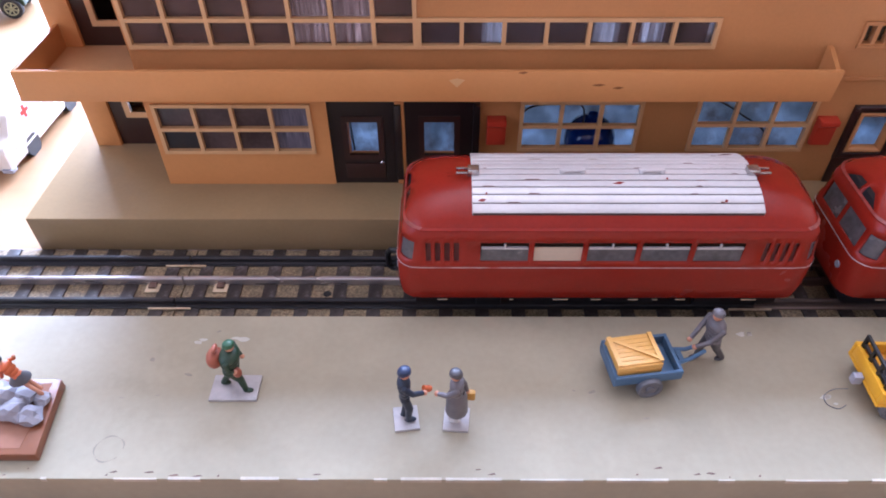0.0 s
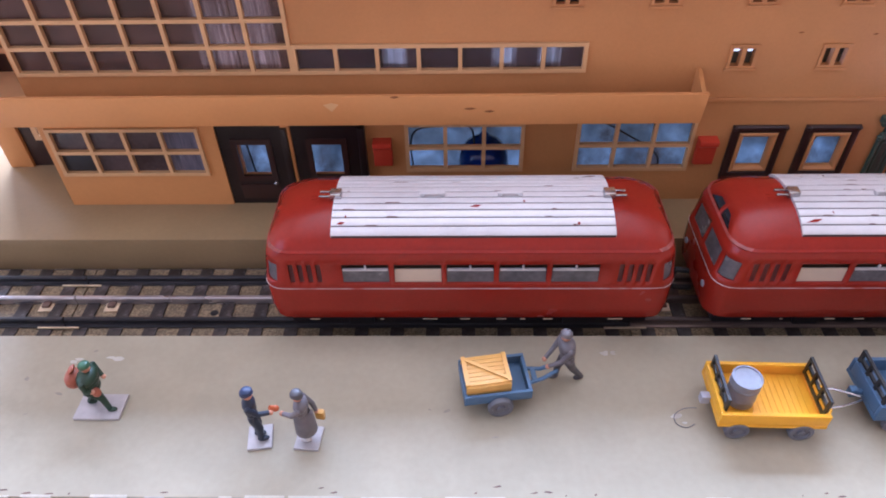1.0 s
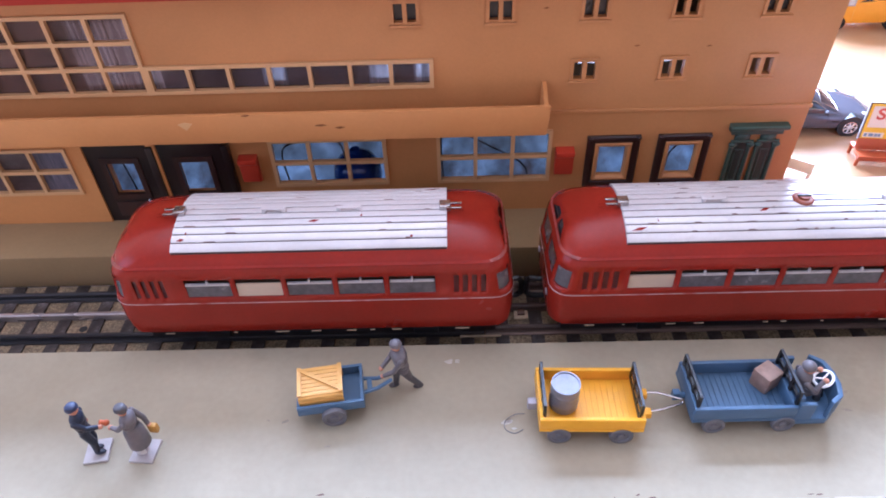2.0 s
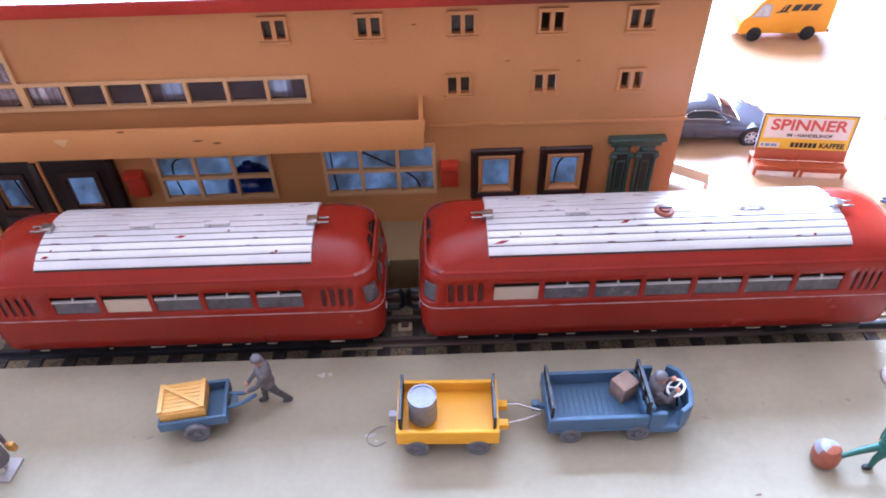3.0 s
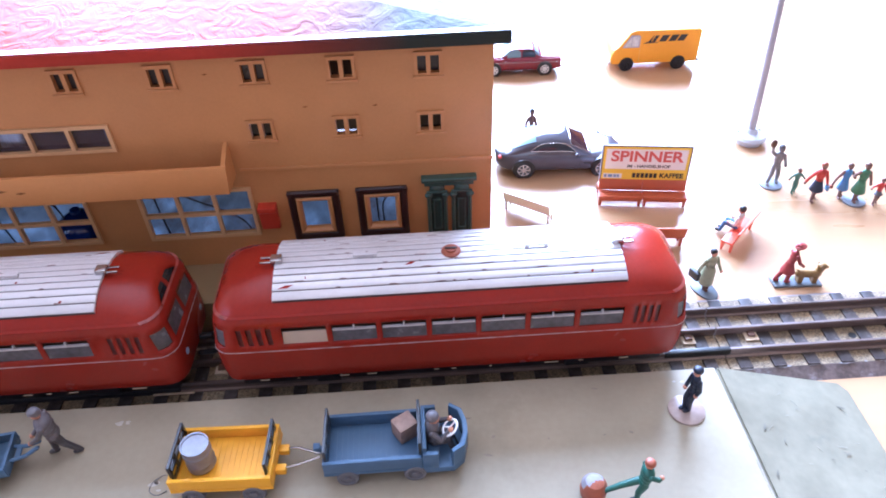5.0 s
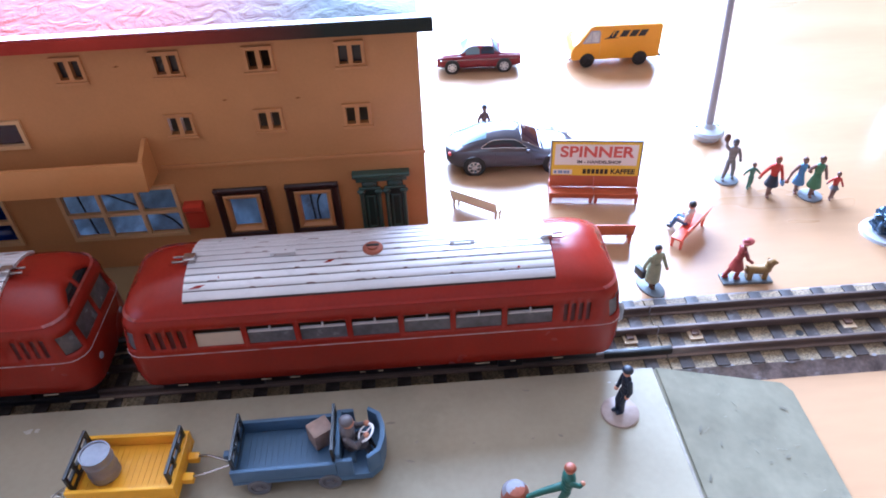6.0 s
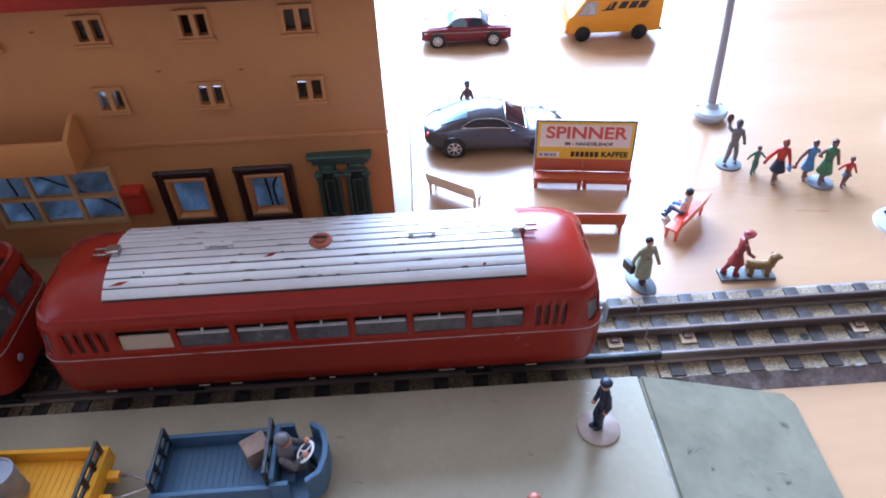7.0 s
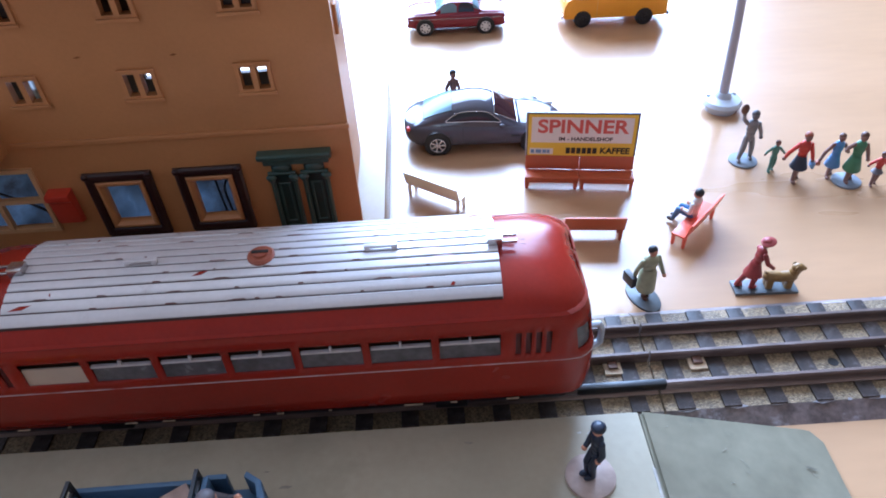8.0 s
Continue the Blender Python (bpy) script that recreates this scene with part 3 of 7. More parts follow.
def track(x0, x1, bright):
    t = thing("track_section", "tinplate track section with printed ballast and three rails", "model track", at(0, 0, 0), group="track sections")
    w = x1 - x0 - 0.05
    bm = bmesh.new()
    prism(bm, [(-2.12, 0), (2.05, 0), (1.66, 0.30), (-1.66, 0.30)], "x", 0, w)
    for f in bm.faces:
        f.material_index = 1 if abs(f.normal.y) > 0.3 else 0
    bmesh.ops.translate(bm, vec=(x0, TY, 0), verts=bm.verts)
    part("ballast_bed", bm, [BALLAST, FLANK], t)
    for y in (-0.99, 0.99):
        bm = bmesh.new()
        prism(bm, [(y - 0.15, 0.30), (y + 0.15, 0.30), (y + 0.05, 0.42), (y + 0.08, 0.52), (y + 0.08, 0.61), (y + 0.04, 0.66), (y - 0.04, 0.66), (y - 0.08, 0.61), (y - 0.08, 0.52), (y - 0.05, 0.42)], "x", 0, w)
        bmesh.ops.translate(bm, vec=(x0, TY, 0), verts=bm.verts)
        rail = part("rail", bm, RAILK if bright else RAIL, t)
        part("rail_foot", boxm(x0, x0 + w, TY + y - 0.18, TY + y + 0.18, 0.361, 0.385, 0.008), RAILK if bright else RAILF, rail, "" if bright else "pale rusty foot of the rail")
    bm = bmesh.new()
    prism(bm, [(-0.05, 0.30), (0.05, 0.30), (0.08, 0.52), (0.08, 0.6), (0.04, 0.65), (-0.04, 0.65), (-0.08, 0.6), (-0.08, 0.52)], "x", 0, w)
    bmesh.ops.translate(bm, vec=(x0, TY, 0), verts=bm.verts)
    part("centre_rail", bm, RAILC if bright else RAIL, t, "bare steel centre rail" if bright else "")
    for x in (x0 + 1.25, x1 - 1.05) if bright else (x0 + 1.25, x0 + 6.7, x1 - 1.05):
        plate = part("contact_plate", boxm(x - 0.24, x + 0.24, TY - 0.44, TY + 0.05, 0.31, 0.372, 0.02), PLATEM, t, "cream contact plate with a brown clip")
        part("clip", boxm(x - 0.13, x + 0.13, TY - 0.3, TY + 0.02, 0.373, 0.47, 0.03), CLIP, plate)
    if bright:
        for y in (-0.99, 0.99):
            part("joint_plate", boxm(x1 - 0.9, x1 + 0.5, TY + y - 0.26, TY + y - 0.19, 0.37, 0.43, 0.02), PLATEM, t, "pale rail joint plate")
    else:
        part("rail_sleeve", boxm(x1 - 2.2, x1 + 0.15, TY - 1.085, TY - 0.895, 0.4, 0.675, 0.05), CHASSIS, t, "black rail joiner")
    if 10 < x0 < 20:
        # paint rubbed off along the near shoulder
        rng = random.Random(2)
        x = x0 + 0.3
        while x < x0 + 8:
            v = rng.uniform(0.1, 0.6)
            bm = bmesh.new()
            o = [(x, -1.68), (x + v * 0.4, -1.7 - rng.uniform(0, 0.04)), (x + v, -1.67), (x + v * 0.8, -1.64 + rng.uniform(0, 0.06)), (x + v * 0.3, -1.63 + rng.uniform(0, 0.04))]
            prism(bm, o, "z", 0.285, 0.306)
            bmesh.ops.translate(bm, vec=(0, TY, 0), verts=bm.verts)
            part("rubbed_patch", bm, RUBBED, t)
            x += v + rng.uniform(0.1, 0.9)
    bm = bmesh.new()
    rod(bm, (0, 0, 0.302), (0, 0, 0.31), 0.14, 0.14, 14)
    bmesh.ops.translate(bm, vec=(x1 - 14.1, TY - 0.46, 0), verts=bm.verts)
    part("screw_hole", bm, CHASSIS, t)
    return t


JOINTS = [(-23.0 + 18.975 * i, -23.0 + 18.975 * (i + 1)) for i in range(-2, 4)]
TRACKS = [track(a, b, s) for a, b, s in ((a, b, b < 0) for a, b in JOINTS)]

# ---- the station building ----
GZ = 1.55
WY = 4.62


def grid_window(parent, x0, x1, z0, z1, cols, rows, y, pane_of, bar=0.13, name="window"):
    """A cast window: a frame with bars and, behind them, one pane for each field (pane_of gives its material, or none)."""
    bm = bmesh.new()
    cw, rh = (x1 - x0 - bar) / cols, (z1 - z0 - bar) / rows
    holes = [(x0 + bar + i * cw, x0 + (i + 1) * cw, z0 + bar + j * rh, z0 + (j + 1) * rh) for i in range(cols) for j in range(rows)]
    panel(bm, x0, x1, z0, z1, holes, y - 0.09, y + 0.08)
    win = part(name, bm, FRAME, parent, "pale ochre glazing bars")
    for i in range(cols):
        for j in range(rows):
            mat = pane_of(i, j)
            if mat:
                a, b, c, d = x0 + i * cw, x0 + (i + 1) * cw + bar, z0 + j * rh, z0 + (j + 1) * rh + bar
                part("pane", boxm(a + 0.03, b - 0.03, y + 0.085, y + 0.11, c + 0.03, d - 0.03), mat, win)
    return win


def station_building():
    b = thing("station_building", "three-storey ochre plastic station building with a low maroon roof", "model building", at(0, 0, 0))
    part("base_plate", boxm(-28.9, 7.75, 2.4, 15.5, 0, GZ, 0.09), OLIVE, b, "glossy olive-brown platform base")
    grounds = [(-11.6, -7.4, 2.92, 4.95), (-5.6, -1.5, 2.92, 5.08)]
    doors = [(-17.55, -16.35, 2.75, 4.3), (-15.0, -13.85, 2.75, 4.3)]
    frames = [(-0.25, 1.62), (2.24, 4.1)]
    mids, ups = (-0.66, 2.22, 5.08), (-6.42, -3.45, -0.52, 2.28, 5.08)
    inner = [(x0 + 0.4, x1 - 0.4, 3.05, 4.36) for x0, x1 in frames]
    bm = bmesh.new()
    panel(bm, -18.2, 7.2, GZ, 5.7, [(x0 + 0.1, x1 - 0.1, z0 + 0.1, z1 - 0.1) for x0, x1, z0, z1 in grounds] + doors + inner, WY, WY + 0.18)
    part("ground_floor_wall", bm, WALL, b)
    small = [(c + s * 0.21 - 0.14, c + s * 0.21 + 0.14, z0, z1) for cs, z0, z1 in ((mids, 7.02, 7.62), (ups, 9.12, 9.72)) for c in cs for s in (-1, 1)]
    bm = bmesh.new()
    panel(bm, -24.35, 7.2, 5.7, 10.3, small + [(-24.15, -15.15, 6.95, 9.55), (-14.95, -5.7, 6.95, 7.75)], WY, WY + 0.18)
    part("upper_wall", bm, WALL, b)
    bm = bmesh.new()
    panel(bm, -24.35, -18.2, GZ, 5.7, [(-24.0, -18.85, 3.05, 4.85)], 4.40, WY - 0.0)
    part("bay_wall", bm, FASCIA, b)
    # side walls, recessed left wing, back wall, inner floor
    part("side_wall", boxm(6.62, 6.8, WY + 0.18, 10.0, GZ, 10.3), WALL, b)
    for i, y in enumerate((6.2, 8.4)):
        for z in (6.8, 8.9):
            w = part("side_window", boxm(6.795, 6.9, y - 0.4, y + 0.4, z, z + 0.9, 0.03), FRAME2, b)
            for s in (-1, 1):
                part("pane", boxm(6.895, 6.912, y + s * 0.17 - 0.13, y + s * 0.17 + 0.13, z + 0.15, z + 0.75), PANE_K, w)
    bm = bmesh.new()
    panel(bm, -27.85, -24.35, GZ, 10.3, [(-26.3, -25.3, 2.9, 4.1), (-26.3, -25.3, 6.6, 7.9)], 7.0, 7.2)
    part("wing_wall", bm, BROWN, b, "dark brown recessed wing with doors")
    for z0, z1 in ((2.8, 4.2), (6.5, 8.0)):
        bm = bmesh.new()
        panel(bm, -26.45, -25.15, z0, z1, [(-26.25, -25.35, z0 + 0.2, z1 - 0.2)], 6.92, 7.02)
        part("wing_window", bm, FRAME, b)
    part("wing_pilaster", boxm(-27.95, -27.0, 6.85, 7.3, GZ, 10.3, 0.03), FASCIA, b)
    part("wing_return", boxm(-24.35, -24.17, WY + 0.18, 7.0, GZ, 10.3), WALL, b)
    part("bay_return", boxm(-24.35, -24.17, WY, WY + 0.18, GZ, 5.7), FASCIA, b)
    part("wing_side", boxm(-27.95, -27.75, 7.3, 10.0, GZ, 10.3), WALL, b)
    # Back wall and inner floors are coloured dark to give the rooms' shade.
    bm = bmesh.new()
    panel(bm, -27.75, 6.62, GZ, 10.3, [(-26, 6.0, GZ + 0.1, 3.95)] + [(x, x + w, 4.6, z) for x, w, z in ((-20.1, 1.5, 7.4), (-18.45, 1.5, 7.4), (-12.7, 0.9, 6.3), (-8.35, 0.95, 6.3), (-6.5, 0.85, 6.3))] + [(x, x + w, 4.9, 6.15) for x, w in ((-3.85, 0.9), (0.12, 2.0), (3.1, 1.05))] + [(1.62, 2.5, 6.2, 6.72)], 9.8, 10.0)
    part("back_wall", bm, INSIDE_SHADE, b)
    part("inner_floor", boxm(-24.1, 6.6, 6.0, 9.0, 4.6, 4.7), INSIDE_SHADE, b)
    part("inner_floor", boxm(-27.7, -24.12, 7.25, 9.78, 4.6, 4.7), INSIDE_SHADE, b)
    for x0, x1, z1 in ((-20.15, -18.55, 7.45), (-18.5, -16.9, 7.45), (-12.75, -11.75, 6.35), (-8.4, -7.35, 6.35), (-6.55, -5.6, 6.35), (-3.9, -2.9, 6.2)):
        wide = x1 - x0 > 1.5
        part("curtain", boxm(x0, x1, 9.7, 9.72, 4.1, z1), CURT if wide else NET, b, "pale lavender curtain in a back window" if wide else "white net curtain in a back window")
    # cornice, eaves and hipped roof
    part("cornice", boxm(-1.72, 7.24, WY - 0.07, WY, 5.72, 5.86, 0.02), FRAME2, b)
    bm = bmesh.new()
    ev = [(-28.4, 3.85), (7.65, 3.85), (7.65, 10.7), (-28.4, 10.7)]
    prism(bm, ev, "z", 10.28, 10.66, bevel=0.03)
    part("eaves_board", bm, roof_paint("roof_edge_paint", 0.35, False), b, "maroon eaves that turn green-black at one end")
    bm = bmesh.new()
    lo = [bm.verts.new((x, y, 10.66)) for x, y in ev]
    r0, r1 = bm.verts.new((-21.0, 7.3, 11.3)), bm.verts.new((0.6, 7.3, 11.3))
    for f in ((lo[0], lo[1], r1, r0), (lo[1], lo[2], r1), (lo[2], lo[3], r0, r1), (lo[3], lo[0], r0)):
        bm.faces.new(f)
    part("roof", bm, roof_paint("moulded_roof", 0.42, True), b, "glossy maroon moulded roof", 10)
    rim = roof_paint("smooth_roof_rim", 0.2, False, 0.5)
    for x0, x1, y0, y1 in ((-28.38, 7.63, 3.87, 4.28), (7.2, 7.63, 4.285, 10.26), (-28.38, -27.95, 4.285, 10.26), (-28.38, 7.63, 10.265, 10.68)):
        part("roof_rim", boxm(x0, x1, y0, y1, 10.63, 10.72, 0.02), rim, b, "smooth glossy rim round the roof")
    # canopy that doubles as a balcony
    part("canopy_floor", boxm(-27.6, -2.0, 3.62, WY - 0.003, 5.62, 5.76), FRAME, b)
    part("canopy_floor", boxm(-27.6, -24.38, WY, 6.98, 5.62, 5.76), FRAME, b)
    bm = bmesh.new()
    prism(bm, [(-27.78, 5.58), (-1.9, 5.58), (-1.82, 6.65), (-27.7, 6.65)], "y", 3.47, 3.62, bevel=0.025)
    part("parapet", bm, FASCIA, b, "plain ochre canopy fascia with small chips")
    part("parapet_side", boxm(-27.76, -27.61, 3.625, 6.9, 5.58, 6.62, 0.02), FASCIA, b)
    bm = bmesh.new()
    prism(bm, [(3.625, 5.6), (WY - 0.004, 5.6), (WY - 0.004, 6.95), (WY - 0.2, 6.95), (3.625, 6.6)], "x", -2.02, -1.88)
    part("parapet_side", bm, FASCIA, b)
    for x, z, w in ((-9.55, 6.17, 0.42), (-8.9, 6.07, 0.36), (-11.9, 6.6, 0.3)):
        bm = bmesh.new()
        prism(bm, [(x, z), (x + w * 0.5, z - 0.03), (x + w, z + 0.02), (x + w * 0.6, z + 0.055), (x + 0.2 * w, z + 0.04)], "y", 3.463, 3.475)
        part("paint_chip", bm, CHIP, b)
    for x, z in ((-2.15, 9.43), (0.84, 8.11), (3.15, 8.04)):
        bm = bmesh.new()
        prism(bm, [(x, z), (x + 0.1, z - 0.02), (x + 0.2, z + 0.015), (x + 0.12, z + 0.04)], "y", WY - 0.004, WY + 0.005)
        part("wall_mark", bm, CHIP, b)
    bm = bmesh.new()
    prism(bm, [(-14.05, 6.35), (-13.8, 6.1), (-13.55, 6.36), (-13.8, 6.42)], "y", 3.464, 3.475)
    part("pale_chip", bm, FRAME, b)
    # glazing
    grid_window(b, -24.25, -15.05, 6.85, 9.65, 7, 3, WY, lambda i, j: PANE_D)
    grid_window(b, -15.05, -5.6, 6.85, 7.88, 7, 1, WY, lambda i, j: PANE_S)
    grid_window(b, -24.12, -18.75, 2.95, 4.95, 4, 2, 4.40, lambda i, j: PANE_C if i == 3 else PANE_K if j == 0 and i == 0 else PANE_B)
    for x0, x1, z0, z1 in grounds:
        grid_window(b, x0, x1, z0, z1, 3, 2, WY, lambda i, j: None, name="window")
    for cs, z0, z1, h in ((mids, 7.02, 7.62, 0.12), (ups, 9.12, 9.72, 0.13)):
        for c in cs:
            bm = bmesh.new()
            panel(bm, c - 0.45, c + 0.45, z0 - h, z1 + h, [(c - 0.35, c - 0.07, z0, z1), (c + 0.07, c + 0.35, z0, z1)], WY - 0.06, WY)
            w = part("window", bm, FRAME2, b)
            part("window_sill", boxm(c - 0.50, c + 0.50, WY - 0.12, WY - 0.062, z0 - h - 0.03, z0 - h + 0.06, 0.015), FRAME2, w)
            part("lintel", boxm(c - 0.47, c + 0.47, WY - 0.085, WY - 0.062, z1 + h - 0.05, z1 + h + 0.01, 0.01), FRAME2, w)
            for s in (-1, 1):
                if h == 0.12 or c == 2.28:
                    continue  # unglazed: the light of the windows behind shows through
                # Black sheet stands in for the unlit room behind this window.
                part("pane", boxm(c + s * 0.21 - 0.15, c + s * 0.21 + 0.15, WY + 0.15, WY + 0.17, z0 - 0.01, z1 - 0.1), PANE_K, w)
    # black double doors with glazed leaves
    for x0, x1 in ((-18.2, -15.9), (-15.56, -13.2)):
        bm = bmesh.new()
        cx = (x0 + x1) / 2
        panel(bm, x0, x1, GZ, 4.98, [(cx - 0.55, cx + 0.55, 2.8, 4.25)], WY - 0.14, WY - 0.02)
        d = part("door", bm, BLACKP, b, "black-brown door with a glazed upper panel")
        bm = bmesh.new()
        panel(bm, cx - 0.72, cx + 0.72, 2.62, 4.42, [(cx - 0.52, cx + 0.52, 2.84, 4.2)], WY - 0.2, WY - 0.14)
        part("door_moulding", bm, BROWN, d)
        part("door_moulding", boxm(cx - 0.72, cx + 0.72, WY - 0.19, WY - 0.14, 1.8, 2.45, 0.02), BROWN, d)
        part("shutter", boxm(x1 - 0.02, x1 + 0.22, WY - 0.3, WY - 0.01, 1.8, 4.9, 0.03), BLACKP, d)
        bm = bmesh.new()
        ball(bm, (cx + 0.62, WY - 0.24, 2.55), 0.07)
        part("door_handle", bm, RIM, d)
    part("mullion", boxm(-15.89, -15.57, WY - 0.2, WY, GZ, 5.0, 0.02), FASCIA, b)
    for x0, x1 in frames:
        bm = moulded_frame(x0, x1, 2.62, 4.78, [(0, WY), (0, WY - 0.07), (0.05, WY - 0.13), (0.14, WY - 0.15), (0.23, WY - 0.12), (0.27, WY - 0.07), (0.31, WY - 0.07), (0.31, WY)])
        w = part("framed_window", bm, BROWN, b, "dark brown surround with a pale inner frame")
        bm = moulded_frame(x0 + 0.28, x1 - 0.28, 2.9, 4.5, [(0, WY), (0, WY - 0.1), (0.03, WY - 0.13), (0.09, WY - 0.135), (0.15, WY - 0.08), (0.18, WY - 0.02), (0.18, WY + 0.12)])
        part("inner_frame", bm, FRAME2, w)
        part("panel_below", boxm(x0 + 0.02, x1 - 0.02, WY - 0.08, WY, GZ, 2.61, 0.03), BROWN, w)
        for x in (x0 + 0.08, x1 - 0.08):
            bm = bmesh.new()
            ball(bm, (x, WY - 0.12, 4.70), 0.1, 0, 1, 0.7, 1)
            part("corner_boss", bm, BROWN, w)
    # green double door with a cornice
    d = part("green_door", boxm(4.74, 6.54, WY - 0.16, WY - 0.005, 4.74, 4.9, 0.03), GREENP, b, "dark green double door under a moulded cornice")
    bm = bmesh.new()
    prism(bm, [(WY - 0.003, 4.905), (WY - 0.18, 4.905), (WY - 0.22, 4.96), (WY - 0.3, 5.0), (WY - 0.32, 5.1), (WY - 0.28, 5.14), (WY - 0.003, 5.16)], "x", 4.64, 6.64, bevel=0.02)
    part("door_cornice", bm, GREENP, d)
    for cx in (5.2, 6.1):
        leaf = part("door_leaf", boxm(cx - 0.28, cx + 0.28, WY - 0.06, WY - 0.01, GZ, 4.72, 0.02), DEEPGREEN, d, "dark green door leaf")
        for z0, z1 in ((1.9, 2.6), (2.7, 4.1)):
            part("leaf_panel", moulded_frame(cx - 0.17, cx + 0.17, z0, z1, [(0, WY - 0.058), (0.02, WY - 0.085), (0.05, WY - 0.085), (0.07, WY - 0.058)]), GREENP, leaf)
        for x in (cx - 0.31, cx + 0.31):
            bm = bmesh.new()
            lathe(bm, [(0, 0), (0.11, 0), (0.11, 0.12), (0.075, 0.16), (0.07, 2.55), (0.085, 2.6), (0.07, 2.64), (0, 2.64)], 12, m=Matrix.Translation((x, WY - 0.06, GZ)))
            part("door_post", bm, GREENP, d)
            bm = bmesh.new()
            ball(bm, (x, WY - 0.13, 4.33), 0.13, 0, 1.15, 0.8, 0.8)
            ball(bm, (x, WY - 0.1, 4.24), 0.09, 0, 1.2, 0.9, 0.6)
            part("door_capital", bm, GREENP, d)
        bm = bmesh.new()
        rod(bm, (cx - 0.38, WY - 0.12, 4.46), (cx + 0.38, WY - 0.12, 4.46), 0.055, seg=10)
        ball(bm, (cx, WY - 0.06, 4.56), 0.2, 0, 1.3, 0.5, 0.9)
        part("door_arch", bm, GREENP, d)
    # red letter boxes on the wall
    for x in (-12.4, -1.03):
        bm = bmesh.new()
        prism(bm, [(WY - 0.40, 4.32), (WY - 0.40, 4.14), (WY - 0.28, 4.05), (WY - 0.25, 3.3), (WY - 0.003, 3.22), (WY - 0.003, 4.36)], "x", x - 0.33, x + 0.33, bevel=0.03)
        part("wall_box", bm, REDP, b, "red plastic box fixed to the wall")
    return b


def roof_paint(name, rough, moulded, spec=0.06):
    """Maroon that turns green-black towards one end, with a moulded swirling relief on top of the roof."""
    m = surface(name, (0.38, 0.045, 0.026), rough, vary=0.12, size=0.02, spec=spec)
    n, k = m.node_tree.nodes, m.node_tree.links
    tc, sep, rmp, mx = n.new("ShaderNodeTexCoord"), n.new("ShaderNodeSeparateXYZ"), n.new("ShaderNodeMapRange"), n.new("ShaderNodeMix")
    mx.data_type = "RGBA"
    k.new(tc.outputs["Object"], sep.inputs["Vector"])
    k.new(sep.outputs["X"], rmp.inputs["Value"])
    rmp.inputs["From Min"].default_value, rmp.inputs["From Max"].default_value = -0.02, 0.045
    b = n["Principled BSDF"]
    src = b.inputs["Base Color"].links[0].from_socket
    k.new(rmp.outputs["Result"], mx.inputs["Factor"])
    k.new(src, mx.inputs["A"])
    mx.inputs["B"].default_value = (0.03, 0.035, 0.03, 1)
    k.new(mx.outputs["Result"], b.inputs["Base Color"])
    if moulded:
        nz, bp = n.new("ShaderNodeTexNoise"), n.new("ShaderNodeBump")
        nz.inputs["Scale"].default_value, nz.inputs["Detail"].default_value, nz.inputs["Distortion"].default_value = 110, 3, 2.2
        k.new(tc.outputs["Object"], nz.inputs["Vector"])
        bp.inputs["Strength"].default_value, bp.inputs["Distance"].default_value = 1.0, 0.0006
        k.new(nz.outputs["Fac"], bp.inputs["Height"])
        k.new(bp.outputs["Normal"], b.inputs["Normal"])
    return m


station_building()


